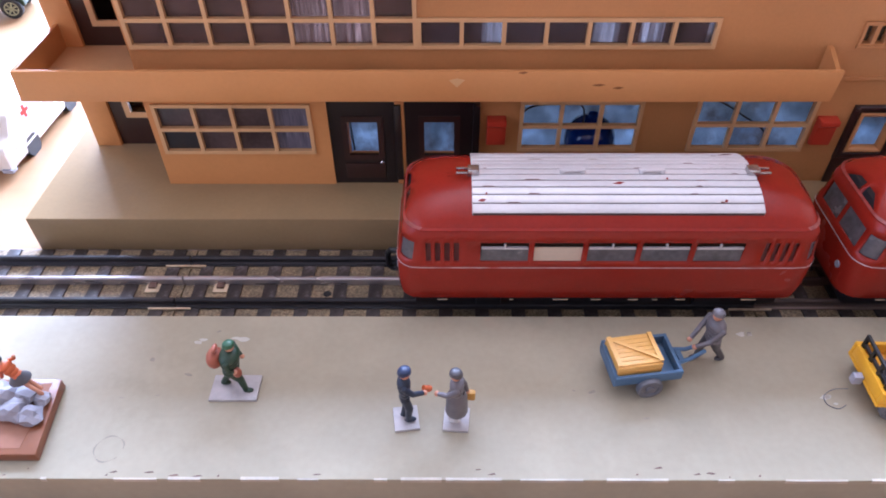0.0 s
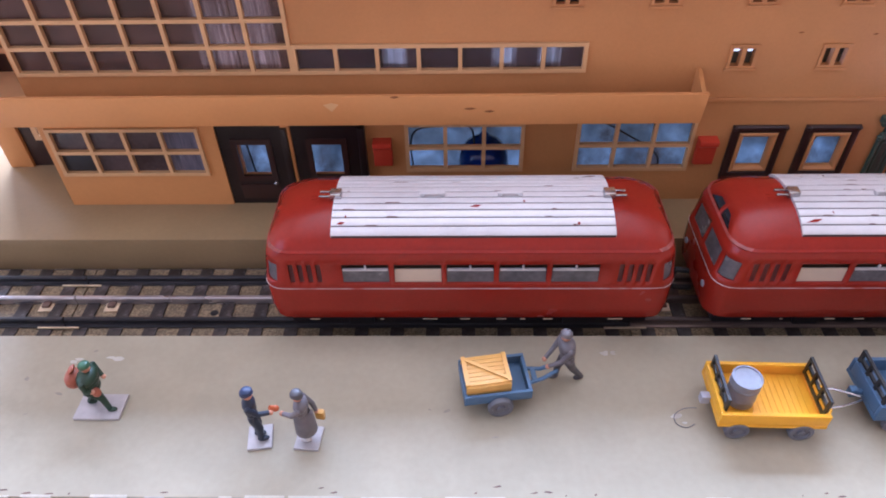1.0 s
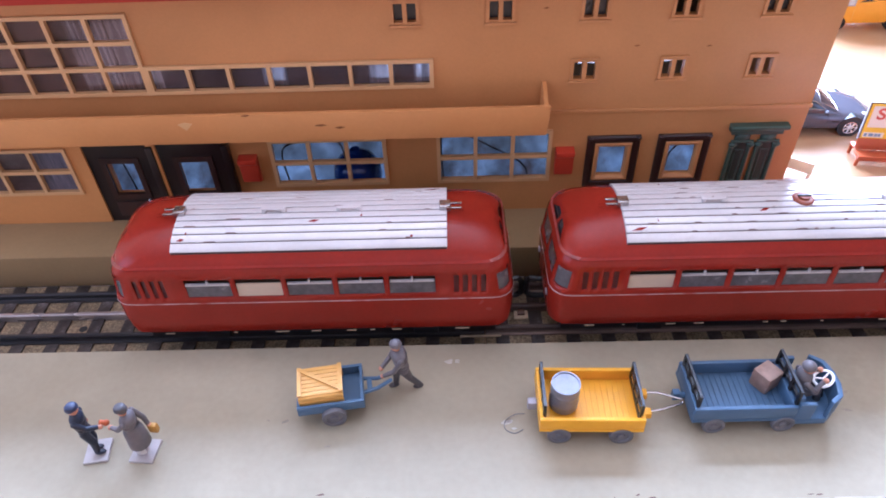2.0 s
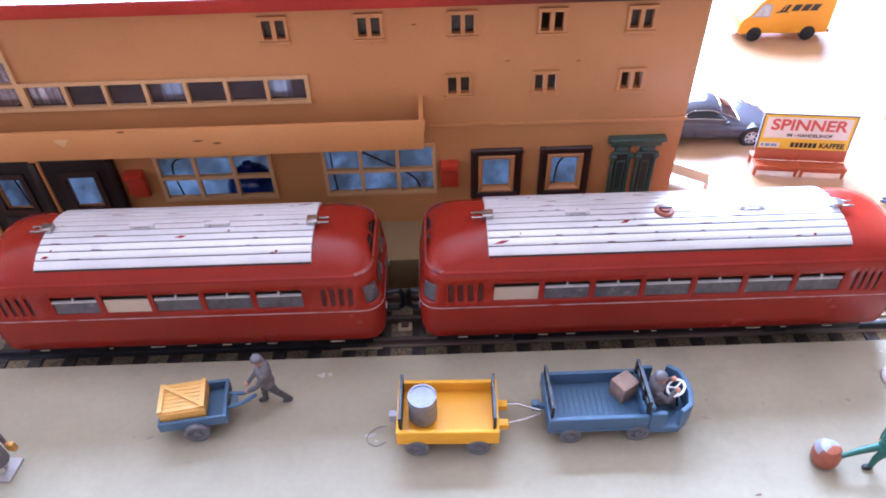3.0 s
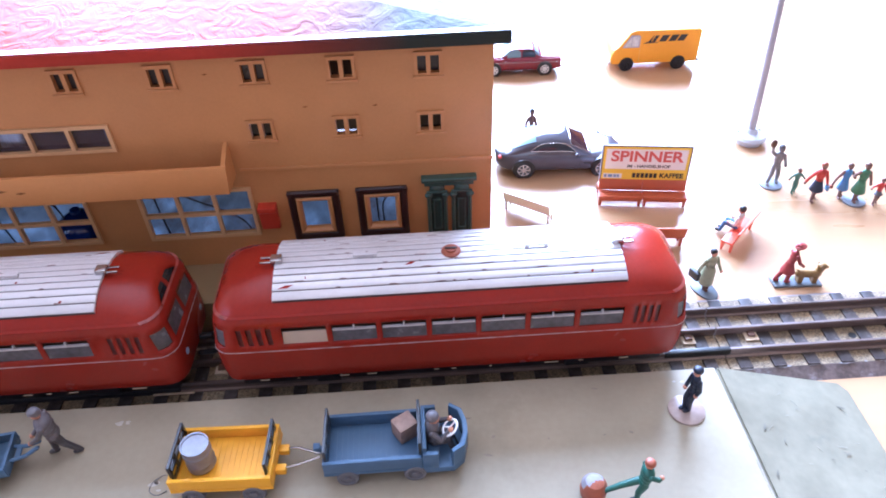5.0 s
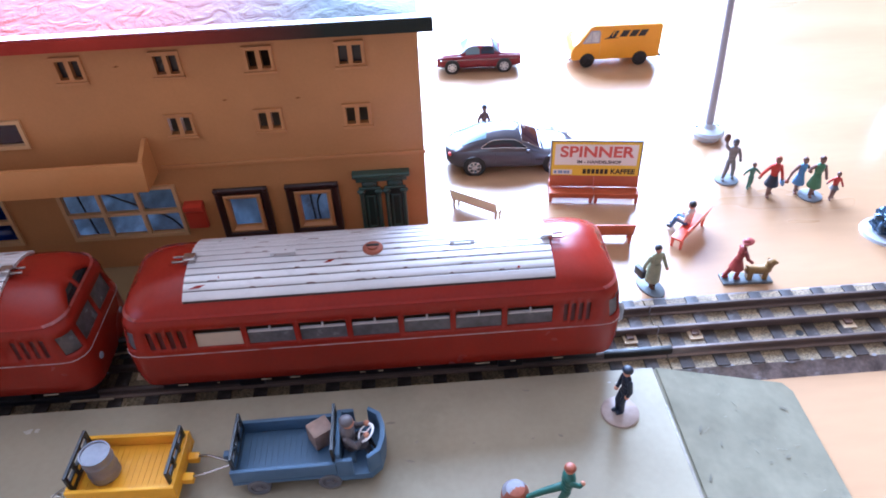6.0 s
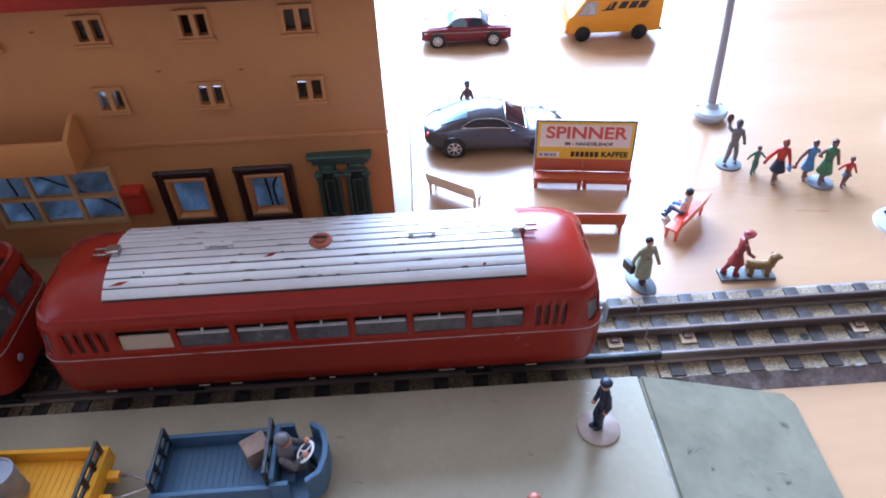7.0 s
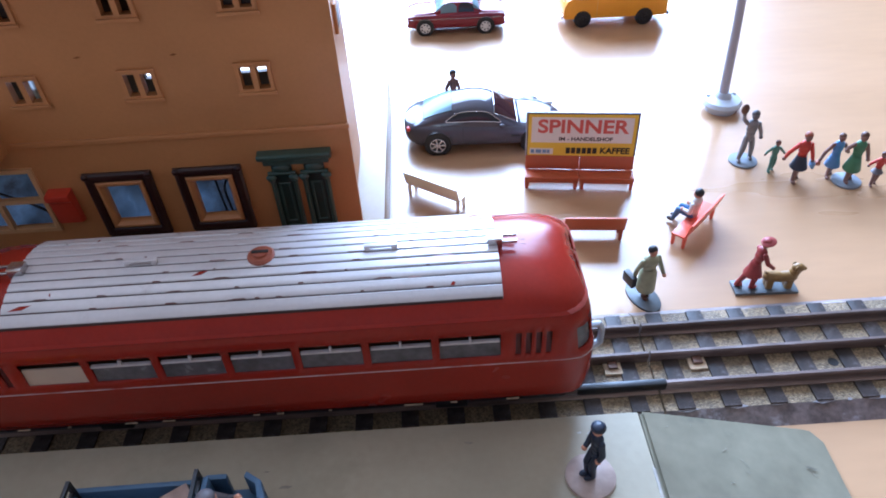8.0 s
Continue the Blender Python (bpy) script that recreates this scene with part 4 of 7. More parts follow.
def building_contents():
    """Crumpled film, wiring and a blue dome behind the ground-floor openings."""
    bm = bmesh.new()
    x0, x1, nx, nz = -23.9, 6.5, 170, 20

    def crease(i, j):
        u, v = i * 0.22, j * 0.34
        return 0.6 * noise.noise((u, v * 0.5, 3)) + 0.3 * abs(noise.noise((u * 1.7 + v * 1.2, v * 1.6 - u * 0.6, 8))) + 0.06 * abs(noise.noise((u * 4, v * 2, 5)))

    def lie(i, j):
        """The film slopes up from the base to the back."""
        c, x = crease(i, j), x0 + (x1 - x0) * i / nx
        return (x, 5.7 + 0.13 * j + 0.9 * c, GZ + 0.02 + 0.142 * j + 0.2 * max(0.0, c))

    g = [[bm.verts.new(lie(i, j)) for j in range(nz + 1)] for i in range(nx + 1)]
    for i in range(nx):
        for j in range(nz):
            bm.faces.new((g[i][j], g[i + 1][j], g[i + 1][j + 1], g[i][j + 1]))
    alone("plastic_film", bm, SHEET, "crumpled blue-white plastic film inside the station", "plastic film", smooth=80)
    for pts in (((-17.6, 5.6, 4.2), (-16.8, 5.5, 3.9), (-15.6, 5.55, 3.45), (-14.2, 5.5, 3.75), (-13.4, 5.7, 4.3)), ((-11.4, 5.5, 3.9), (-10.2, 5.35, 4.35), (-9.2, 5.6, 4.0)), ((-5.4, 5.5, 4.6), (-4.6, 5.35, 4.5), (-3.6, 5.4, 3.9), (-2.6, 5.5, 3.2), (-2.2, 5.6, 2.6)), ((2.9, 5.6, 4.3), (3.3, 5.5, 3.8), (3.1, 5.6, 3.2))):
        bm = bmesh.new()
        pts = [Vector((pts[0][0], 5.9, GZ + 0.08))] + [Vector(p) for p in pts] + [Vector((pts[-1][0], 5.9, GZ + 0.08))]
        fine = smooth_line(pts)
        for p in fine:
            p.z = max(p.z, GZ + 0.08)
        tube(bm, fine, 0.035)
        alone("wire", bm, CABLE, "thin black lighting wire inside the station", "wire", group="wires inside the station")
    # Unidentified shiny blue shape behind the window, modelled as a plain dome.
    bm = bmesh.new()
    lathe(bm, [(0, 0), (0.6, 0), (0.86, 0.3), (0.95, 0.75), (0.9, 1.15), (0.7, 1.5), (0.4, 1.72), (0.2, 1.8), (0.18, 1.95), (0, 1.98)], 28)
    alone("blue_dome", bm, BLUEG, "shiny dark blue dome inside the station", "light bulb", at(-8.75, 5.95, GZ + 0.1))


building_contents()

# ---- the rail cars ----
CAR_Y = 0.30
LEVELS = [  # height, half width, how far the ends draw in
    (1.62, 1.66, 0.16), (1.72, 1.76, 0.04), (2.2, 1.82, 0.0), (3.12, 1.82, 0.0), (3.30, 1.815, 0.05), (4.02, 1.79, 0.14), (4.22, 1.75, 0.18),
    (4.42, 1.70, 0.26), (4.60, 1.58, 0.32), (4.75, 1.42, 0.42), (4.89, 1.19, 0.64), (5.00, 0.92, 1.0), (5.08, 0.60, 1.5), (5.115, 0.32, 2.0), (5.125, 0.12, 2.5)]
ROWS_WIN, ROWS_TOP = 4, 7  # rows of quads that hold the side windows and the roof lights
CORNER = 5


def car_ring(half, z_w, draw, xs, z, ease=0.0):
    """One level of the body: points round a rectangle with rounded corners, starting at the near side."""
    L, w = half - draw - ease, z_w - ease
    u = max(0.0, min(1.0, (z - 4.2) / 0.7))
    r = min(0.62 + 0.4 * u * u * (3 - 2 * u), w * 0.86)
    k = min(1.0, (L - r) / (half - 0.76))
    ys = [-(w - r), -0.07, 0.07, w - r]
    pts = [(x * k, -w) for x in xs]
    pts += [(L - r + r * math.sin(a), -w + r - r * math.cos(a)) for a in (math.pi / 2 * i / CORNER for i in range(1, CORNER))]
    pts += [(L, y) for y in ys]
    pts += [(L - r + r * math.cos(a), w - r + r * math.sin(a)) for a in (math.pi / 2 * i / CORNER for i in range(1, CORNER))]
    pts += [(x * k, w) for x in reversed(xs)]
    pts += [(-(L - r) - r * math.sin(a), w - r + r * math.cos(a)) for a in (math.pi / 2 * i / CORNER for i in range(1, CORNER))]
    pts += [(-L, y) for y in reversed(ys)]
    pts += [(-(L - r) - r * math.cos(a), -(w - r) - r * math.sin(a)) for a in (math.pi / 2 * i / CORNER for i in range(1, CORNER))]
    return [Vector((x, y, z)) for x, y in pts]


def strip(bm, lows, highs, thick):
    """A sheet between two rows of points, thickened towards the middle of the car."""
    def inner(p):
        d = Vector((p.x * 0.06, p.y, 0))
        return p - d.normalized() * thick
    a, b = [bm.verts.new(p) for p in lows], [bm.verts.new(p) for p in highs]
    c, d = [bm.verts.new(inner(p)) for p in lows], [bm.verts.new(inner(p)) for p in highs]
    for i in range(len(a) - 1):
        for q in ((a[i], a[i + 1], b[i + 1], b[i]), (c[i + 1], c[i], d[i], d[i + 1]), (a[i + 1], a[i], c[i], c[i + 1]), (b[i], b[i + 1], d[i + 1], d[i])):
            bm.faces.new(q)
    for q in ((a[0], b[0], d[0], c[0]), (b[-1], a[-1], c[-1], d[-1])):
        bm.faces.new(q)
    bmesh.ops.recalc_face_normals(bm, faces=bm.faces)


def roof_height(y):
    """Height of the roof's cross-section at y."""
    ws, zs = [lv[1] for lv in LEVELS[5:]][::-1], [lv[0] for lv in LEVELS[5:]][::-1]
    return float(np.interp(abs(y), ws, zs))


UNDERLAY = surface("dark_joint", (0.065, 0.048, 0.045), 0.7, spec=0.1)
SLOT = surface("dark_red_slot", (0.09, 0.016, 0.016), 0.4)


def rail_car(centre, half, windows, vents, silver, label, motor):
    """windows, vents, silver: stretches along the car, in its own x."""
    car = thing("rail_car", label, "model train", at(centre, CAR_Y, 0), group="railbus train")
    xs = sorted({-(half - 0.76), half - 0.76, *(v for w in windows + vents for v in w)})
    rings = [car_ring(half, w, d, xs, z) for z, w, d in LEVELS]
    n, ns = len(rings[0]), len(xs)
    side = {}  # quad column -> opening
    for k, (a, b) in enumerate(windows + vents):
        side[xs.index(a)] = k
        side[ns + 2 * (CORNER - 1) + 4 + (ns - 2 - xs.index(a))] = k
    r_arc = ns - 1                      # corner at the right, near side
    r_end = r_arc + CORNER              # end wall at the right
    r_arc2 = r_end + 3
    l_arc = r_arc2 + CORNER + ns - 1
    l_end = l_arc + CORNER
    l_arc2 = l_end + 3
    screens = [range(s + 1, s + CORNER - 1) for s in (r_arc, r_arc2, l_arc, l_arc2)] + [range(s, s + 1) for s in (r_end, r_end + 2, l_end, l_end + 2)]
    cut = set(side) | {i for s in screens for i in s}
    lights = [range(s, s + 1) for s in (r_end, r_end + 2, l_end, l_end + 2)]
    cut_top = {i % n for s in lights for i in s}
    bm = bmesh.new()
    vs = [[bm.verts.new(p) for p in ring] for ring in rings]
    for j in range(len(LEVELS) - 1):
        for i in range(n):
            if (j == ROWS_WIN and i in cut) or (j in (ROWS_TOP, ROWS_TOP + 1) and i in cut_top):
                continue
            bm.faces.new((vs[j][i], vs[j][(i + 1) % n], vs[j + 1][(i + 1) % n], vs[j + 1][i]))
    bm.faces.new(vs[-1])
    body = part("body", bm, CAR_RED, car, "glossy rail-red enamelled body shell", 38)
    sol = body.modifiers.new("thickness", "SOLIDIFY")
    sol.thickness, sol.offset = 0.09 * CM, -1
    zw0, zw1 = LEVELS[ROWS_WIN], LEVELS[ROWS_WIN + 1]
    lo, hi = (car_ring(half, w, d, xs, z, 0.05) for z, w, d in (zw0, zw1))
    mid_row = [a.lerp(b, 0.70) for a, b in zip(lo, hi)]
    for i, k in side.items():
        cream = k == (1 if not motor else 0)
        slot = k >= len(windows)
        bm = bmesh.new()
        a, b = lo[i], lo[(i + 1) % n]
        c, d = (hi[i], hi[(i + 1) % n]) if slot else (mid_row[i], mid_row[(i + 1) % n])
        strip(bm, [a, b], [c, d], 0.04)
        p = part("vent_slot" if slot else "window", bm, SLOT if slot else (CARWIN_W if cream else CARWIN), body, "cream blind in the window" if cream and not slot else "")
        if not slot:
            # pale rail across the upper part of the window with a small catch
            s = -1 if a.y < 0 else 1
            x0, x1 = sorted((a.x, b.x))
            if cream:
                continue
            part("window_rail", boxm(x0 + 0.03, x1 - 0.03, min(s * 1.80, s * 1.72), max(s * 1.80, s * 1.72), 3.78, 3.83), SILL, p)
            part("window_catch", boxm((x0 + x1) / 2 - 0.025, (x0 + x1) / 2 + 0.025, min(s * 1.80, s * 1.73), max(s * 1.80, s * 1.73), 3.835, 3.96), SILL, p)
    for s in screens:
        bm = bmesh.new()
        idx = [i % n for i in range(s.start, s.stop + 1)]
        strip(bm, [lo[i] for i in idx], [hi[i] for i in idx], 0.04)
        part("windscreen_pane", bm, CARWIN, body)
    lo2, mid2, hi2 = (car_ring(half, w, d, xs, z, 0.05) for z, w, d in LEVELS[ROWS_TOP:ROWS_TOP + 3])
    for s in lights:
        bm = bmesh.new()
        idx = [i % n for i in range(s.start, s.stop + 1)]
        strip(bm, [lo2[i] for i in idx], [mid2[i] for i in idx], 0.04)
        strip(bm, [mid2[i] for i in idx], [hi2[i] for i in idx], 0.04)
        part("roof_light", bm, CARGLASS, body)
    # white waist line round the car
    bm = bmesh.new()
    a, b, c = (car_ring(half, w + e, -e, xs, z) for z, w, e in ((3.05, 1.82, 0.004), (3.065, 1.82, 0.013), (3.08, 1.82, 0.004)))
    ra, rb, rc = ([bm.verts.new(p) for p in q] for q in (a, b, c))
    for i in range(n):
        j = (i + 1) % n
        bm.faces.new((ra[i], ra[j], rb[j], rb[i]))
        bm.faces.new((rb[i], rb[j], rc[j], rc[i]))
    part("waist_line", bm, WHITEL, body, "thin worn white waist line")
    # gutter bead
    bm = bmesh.new()
    a, b, c = (car_ring(half, w + e, d - e, xs, z) for z, w, d, e in ((4.38, 1.715, 0.245, 0.0), (4.42, 1.70, 0.26, 0.035), (4.47, 1.668, 0.29, 0.0)))
    ra, rb, rc = ([bm.verts.new(p) for p in q] for q in (a, b, c))
    for i in range(n):
        j = (i + 1) % n
        bm.faces.new((ra[i], ra[j], rb[j], rb[i]))
        bm.faces.new((rb[i], rb[j], rc[j], rc[i]))
    part("gutter", bm, CAR_RED, body)
    # paint rubbed thin along the brow of each end
    for first, last in ((r_arc + 1, r_arc2 + CORNER - 1), (l_arc + 1, l_arc2 + CORNER - 1)):
        bm = bmesh.new()
        rows = [car_ring(half, w + e, d - e, xs, z) for z, w, d, e in ((4.425, 1.70, 0.26, 0.037), (4.45, 1.68, 0.275, 0.036), (4.475, 1.668, 0.29, 0.012))]
        rows = [[bm.verts.new(r[i % n]) for i in range(first, last + 1)] for r in rows]
        for p, q in zip(rows, rows[1:]):
            for i in range(len(p) - 1):
                bm.faces.new((p[i], p[i + 1], q[i + 1], q[i]))
        part("worn_brow", bm, WORNRED, body, "paint rubbed thin on the edge")
    # silver roof of narrow planks
    s0, s1 = silver
    wide, count = 2.86, 11
    for i in range(count):
        y0, y1 = -wide / 2 + wide * i / count + 0.009, -wide / 2 + wide * (i + 1) / count - 0.009
        prof = []
        for u in (0.0, 0.03, 0.12, 0.5, 0.88, 0.955, 1.0):
            y = y0 + (y1 - y0) * u
            h = {0.0: -0.02, 0.03: 0.07, 0.12: 0.086, 0.5: 0.09, 0.88: 0.086, 0.955: 0.07, 1.0: -0.02}[u]
            prof.append((y, roof_height(y) + h))
        bm = bmesh.new()
        prism(bm, prof + [(y1, roof_height(y1) - 0.08), (y0, roof_height(y0) - 0.08)], "x", s0, s1)
        part("roof_plank", bm, SILVER, body)
    bm = bmesh.new()
    prof = [(-wide / 2 + wide * i / 24, roof_height(-wide / 2 + wide * i / 24)) for i in range(25)]
    prism(bm, [(y, z + 0.06) for y, z in prof] + [(y, z - 0.1) for y, z in reversed(prof)], "x", s0 + 0.01, s1 - 0.01)
    part("roof_underlay", bm, UNDERLAY, body, "dark joints between the silver planks")
    rng = random.Random(int(half * 100))
    # silver rubbed off here and there along the plank edges
    bm = bmesh.new()
    for i in range(1, count):
        y = -wide / 2 + wide * i / count
        x = s0 + rng.uniform(0, 2)
        while x < s1 - 0.5:
            w, d = rng.uniform(0.06, 0.5), rng.choice((-1, 1)) * rng.uniform(0.014, 0.032)
            a, b = roof_height(y) + 0.086, roof_height(y + d) + 0.093
            lo, hi = sorted(((y, a), (y + d, b)))
            vs = [bm.verts.new(p) for p in ((x, lo[0], lo[1]), (x + w, lo[0], lo[1]), (x + w * rng.uniform(0.6, 0.95), hi[0], hi[1]), (x + w * rng.uniform(0.05, 0.4), hi[0], hi[1]))]
            bm.faces.new(vs)
            x += w + rng.uniform(0.1, 1.7 if motor else 6.0)
    part("edge_wear", bm, CAPM, body, "brown wear along the plank edges")
    chips = [(s0 + 0.15, -1.12, 0.5 if motor else 0.25), (s1 - 1.1, -1.15, 0.12), (s0 + 4.0, -0.55, 0.35), (s1 - 0.7, 1.0, 0.5)] + [(rng.uniform(s0, s1), rng.uniform(-1.3, 1.3), rng.uniform(0.04, 0.08)) for _ in range(2)]
    for x, y, w in chips:
        z = roof_height(y) + 0.09
        m = Matrix.Translation((x, y, z)) @ Matrix.Rotation(math.atan2(roof_height(y + 0.05) - roof_height(y - 0.05), 0.1), 4, "X") @ Matrix.Rotation(rng.uniform(-0.1, 0.35), 4, "Z")
        o = [(0, 0), (w * 0.6, -0.03), (w, 0.04), (w * 0.5, 0.07)]
        bm = bmesh.new()
        prism(bm, o, "z", -0.004, 0.005)
        bmesh.ops.transform(bm, matrix=m, verts=bm.verts)
        part("paint_chip", bm, CAR_RED, body)
    # roof fittings
    for s, x in ((-1, s0 + 0.05), (1, s1 - 0.05)):
        y = -0.06
        z = roof_height(y) + 0.085
        f = part("roof_bracket", boxm(x - 0.17, x + 0.17, y - 0.16, y + 0.16, z - 0.06, z + 0.17, 0.035), STEEL, body, "small bare metal bracket")
        for dy in (-0.11, 0.11):
            part("bracket_prong", boxm(min(x + s * 0.17, x + s * 0.5), max(x + s * 0.17, x + s * 0.5), y + dy - 0.035, y + dy + 0.035, z + 0.02, z + 0.09, 0.015), STEEL, f)
    mid = (s0 + s1) / 2
    for x in ((mid - 2.58, mid + 2.77) if motor else (mid - 1.17, mid + 1.12)):
        z = roof_height(-0.06) + 0.075
        bm = bmesh.new()
        for e in (-0.3, 0.3):
            box(bm, x + e - 0.06, x + e + 0.06, -0.13, 0.01, z - 0.03, z + 0.09, 0.02)
        box(bm, x - 0.38, x + 0.38, -0.12, 0.0, z + 0.06, z + 0.13, 0.03)
        part("roof_handle", bm, SILVER, body)
    if motor:
        bm = bmesh.new()
        z = roof_height(-0.06)
        lathe(bm, [(0, 0.16), (0.16, 0.15), (0.17, 0.1), (0.26, 0.1), (0.31, 0.06), (0.31, -0.05)], 20, m=Matrix.Translation((mid + 0.09, -0.06, z + 0.05)))
        cap = part("roof_cap", bm, P_RUST, body, "round rusty red cap")
        part("cap_screw", boxm(mid - 0.1, mid + 0.28, -0.1, -0.02, z + 0.2, z + 0.235, 0.015), CHASSIS, cap)
    # buffers, lamps and couplings on the ends
    for s in (-1, 1):
        for y in (-1.0, 1.0):
            bm = bmesh.new()
            rod(bm, (s * (half - 0.12), y, 2.45), (s * (half + 0.03), y, 2.45), 0.13, 0.11, 14)
            part("head_lamp", bm, GREYP, body)
        bm = bmesh.new()
        reach = 0.7 if motor and s > 0 else 0.45
        tube(bm, [(s * (half - 0.1), 0.25, 1.75), (s * (half + reach - 0.1), 0.3, 1.78), (s * (half + reach), 0.3, 1.6), (s * (half + reach), 0.3, 1.1), (s * (half + reach - 0.15), 0.28, 0.98), (s * (half - 0.2), 0.25, 0.98)], 0.095)
        part("coupling", bm, GREYB if motor and s > 0 else CHASSIS, car, "bent wire coupling hook")
    # Dark block fills the shell; its colour stands in for interior shade.
    part("lining", boxm(-half + 0.75, half - 0.75, -1.55, 1.55, 1.72, 4.1, 0.1), INSIDE_SHADE, body, "block coloured with the shade inside the car")
    under = part("underframe", boxm(-half + 0.5, half - 0.5, -1.35, 1.35, 1.0, 1.61, 0.08), CHASSIS, car, "black underframe")
    for x in (-half * 0.55, half * 0.55):
        for y in (-0.95, 0.83):
            bm = bmesh.new()
            rod(bm, (x, y, 1.34), (x, y + 0.12, 1.34), 0.57, 0.57, 28)
            rod(bm, (x, y - 0.02, 1.34), (x, y, 1.34), 0.40, 0.45, 28)
            part("wheel", bm, CHASSIS, under)
        part("axle_box", boxm(x - 0.4, x + 0.4, -1.52, -1.36, 1.1, 1.5, 0.05), CHASSIS, under)
        part("axle_box", boxm(x - 0.4, x + 0.4, 1.36, 1.52, 1.1, 1.5, 0.05), CHASSIS, under)
    x = -half + 1.2
    while x < half - 1.4:
        w = rng.choice((0.08, 0.12, 0.3, 0.45, 0.16))
        part("sill_mark", boxm(x, x + w, -1.725, -1.69, 1.575, 1.590), PLATEM, car)
        x += w + rng.uniform(0.4, 2.0)
    return car


def spread(x0, pitch, wide, count, centre):
    return [(round(x0 + i * pitch - centre, 4), round(x0 + i * pitch + wide - centre, 4)) for i in range(count)]


CA, HA = -9.42, 6.18
CB, HB = 5.35, 7.50
rail_car(CA, HA, spread(-13.15, 1.535, 1.38, 5, CA), spread(-14.72, 0.27, 0.15, 4, CA) + spread(-5.08, 0.27, 0.15, 4, CA), (-13.4 - CA, -5.25 - CA), "short red trailer rail car with a silver ribbed roof", False)
rail_car(CB, HB, spread(0.12, 1.525, 1.36, 7, CB), spread(-1.25, 0.30, 0.17, 4, CB) + spread(10.95, 0.225, 0.13, 4, CB), (-0.02 - CB, 10.7 - CB), "long red motor rail car with a silver ribbed roof", True)

# ---- figures: painted miniature dolls, one plain mesh each ----


def doll(name, label, m, h=2.05, coat=P_GREY, legs=None, head=SKIN, hat=None, feet=((-0.16, 0.0), (0.16, 0.0)), palms=((-0.42, 0.0, 0.95), (0.42, 0.0, 0.95)), lean=(0.0, 0.0), skirt=0.0, sit=False, base=None, base_mat=None, extra=None, sleeves=None, group="", hair=None, wide=1.0, skirt_mat=None):
    """A painted doll that faces +y: legs, coat or skirt, arms, head, hat and foot plate. Heights go by h."""
    mats = [coat, legs or coat, head, hat or hair or P_BROWN, base_mat or BASEG, sleeves or coat]
    if skirt_mat:
        mats.append(skirt_mat)
    bm = bmesh.new()
    s = h / 2.05
    z0 = 0.0
    if base:
        kind, bx, by = base
        z0 = 0.09
        if kind == "oval":
            lathe(bm, [(0, 0), (bx, 0), (bx, 0.06), (bx - 0.04, 0.09), (0, 0.09)], 28, 4, Matrix.Diagonal((1, by / bx, 1, 1)))
        elif kind == "disc":
            lathe(bm, [(0, 0), (bx, 0), (bx, 0.06), (bx - 0.04, 0.09), (0, 0.09)], 28, 4)
        else:
            box(bm, -bx, bx, -by, by, 0, 0.09, 0.02, 4)
    up = lambda x, y, z: (x * s, y * s, z0 + z * s)
    hip, neck = (lean[0] * 0.45, lean[1] * 0.45, 0.98), (lean[0], lean[1], 1.66)
    for (fx, fy, *lift), side in zip(feet, (-1, 1)):
        fz = 0.06 + (lift[0] if lift else 0)
        hx = hip[0] + side * 0.10
        knee = ((hx + fx) / 2, (hip[1] + fy) / 2 + 0.07, 0.52 + fz / 2)
        limb(bm, [up(hx, hip[1], 0.95), up(*knee), up(fx, fy, fz + 0.04)], [0.125 * s * wide, 0.105 * s, 0.08 * s], 1)
        ball(bm, up(fx, fy + 0.06, fz), 0.1 * s, 1, 0.85, 1.6, 0.65)
    if skirt:
        rows = [(0.17, 0.0), (0.23 * wide, -0.12), (0.37 * wide, -0.62 * skirt), (0.34 * wide, -0.66 * skirt), (0, -0.6 * skirt)] if skirt <= 1 else [(0.2, 0.12), (0.245 * wide, -0.05), (0.27 * wide, -0.5 * skirt), (0.275 * wide, -0.62 * skirt), (0.255 * wide, -0.66 * skirt), (0, -0.6 * skirt)]
        lathe(bm, [(r * s, z * s) for r, z in rows], 14, 6 if skirt_mat else 0, Matrix.Translation(up(hip[0], hip[1], 1.1)))
    # trunk as a stack of rounded pieces
    a, b = Vector(hip), Vector(neck)
    for u, r in ((0.0, 0.19), (0.28, 0.185), (0.55, 0.215), (0.8, 0.225)):
        p = a.lerp(b, u)
        ball(bm, up(*p), r * s, 0, 1.12 * wide, 0.78 * wide, 1.05, 12, 8)
    sh = a.lerp(b, 0.86)
    for (x, y, z), side in zip(palms, (-1, 1)):
        st = (sh.x + side * 0.24 * wide, sh.y, sh.z)
        el = ((st[0] + x) / 2 + side * 0.05, (st[1] + y) / 2 - 0.05, (st[2] + z) / 2 - 0.06)
        limb(bm, [up(*st), up(*el), up(x, y, z)], [0.085 * s, 0.075 * s, 0.06 * s], 5)
        ball(bm, up(x, y, z), 0.075 * s, 2)
    rod(bm, up(neck[0], neck[1], neck[2] - 0.05), up(neck[0], neck[1] + 0.02, neck[2] + 0.12), 0.07 * s, 0.07 * s, 8, 2)
    hc = (neck[0] + lean[0] * 0.1, neck[1] + lean[1] * 0.1 + 0.03, neck[2] + 0.24)
    ball(bm, up(*hc), 0.145 * s, 2, 0.92, 1.0, 1.12)
    ball(bm, up(hc[0], hc[1] - 0.03, hc[2] + 0.06), 0.15 * s, 3, 0.98, 1.0, 0.95)
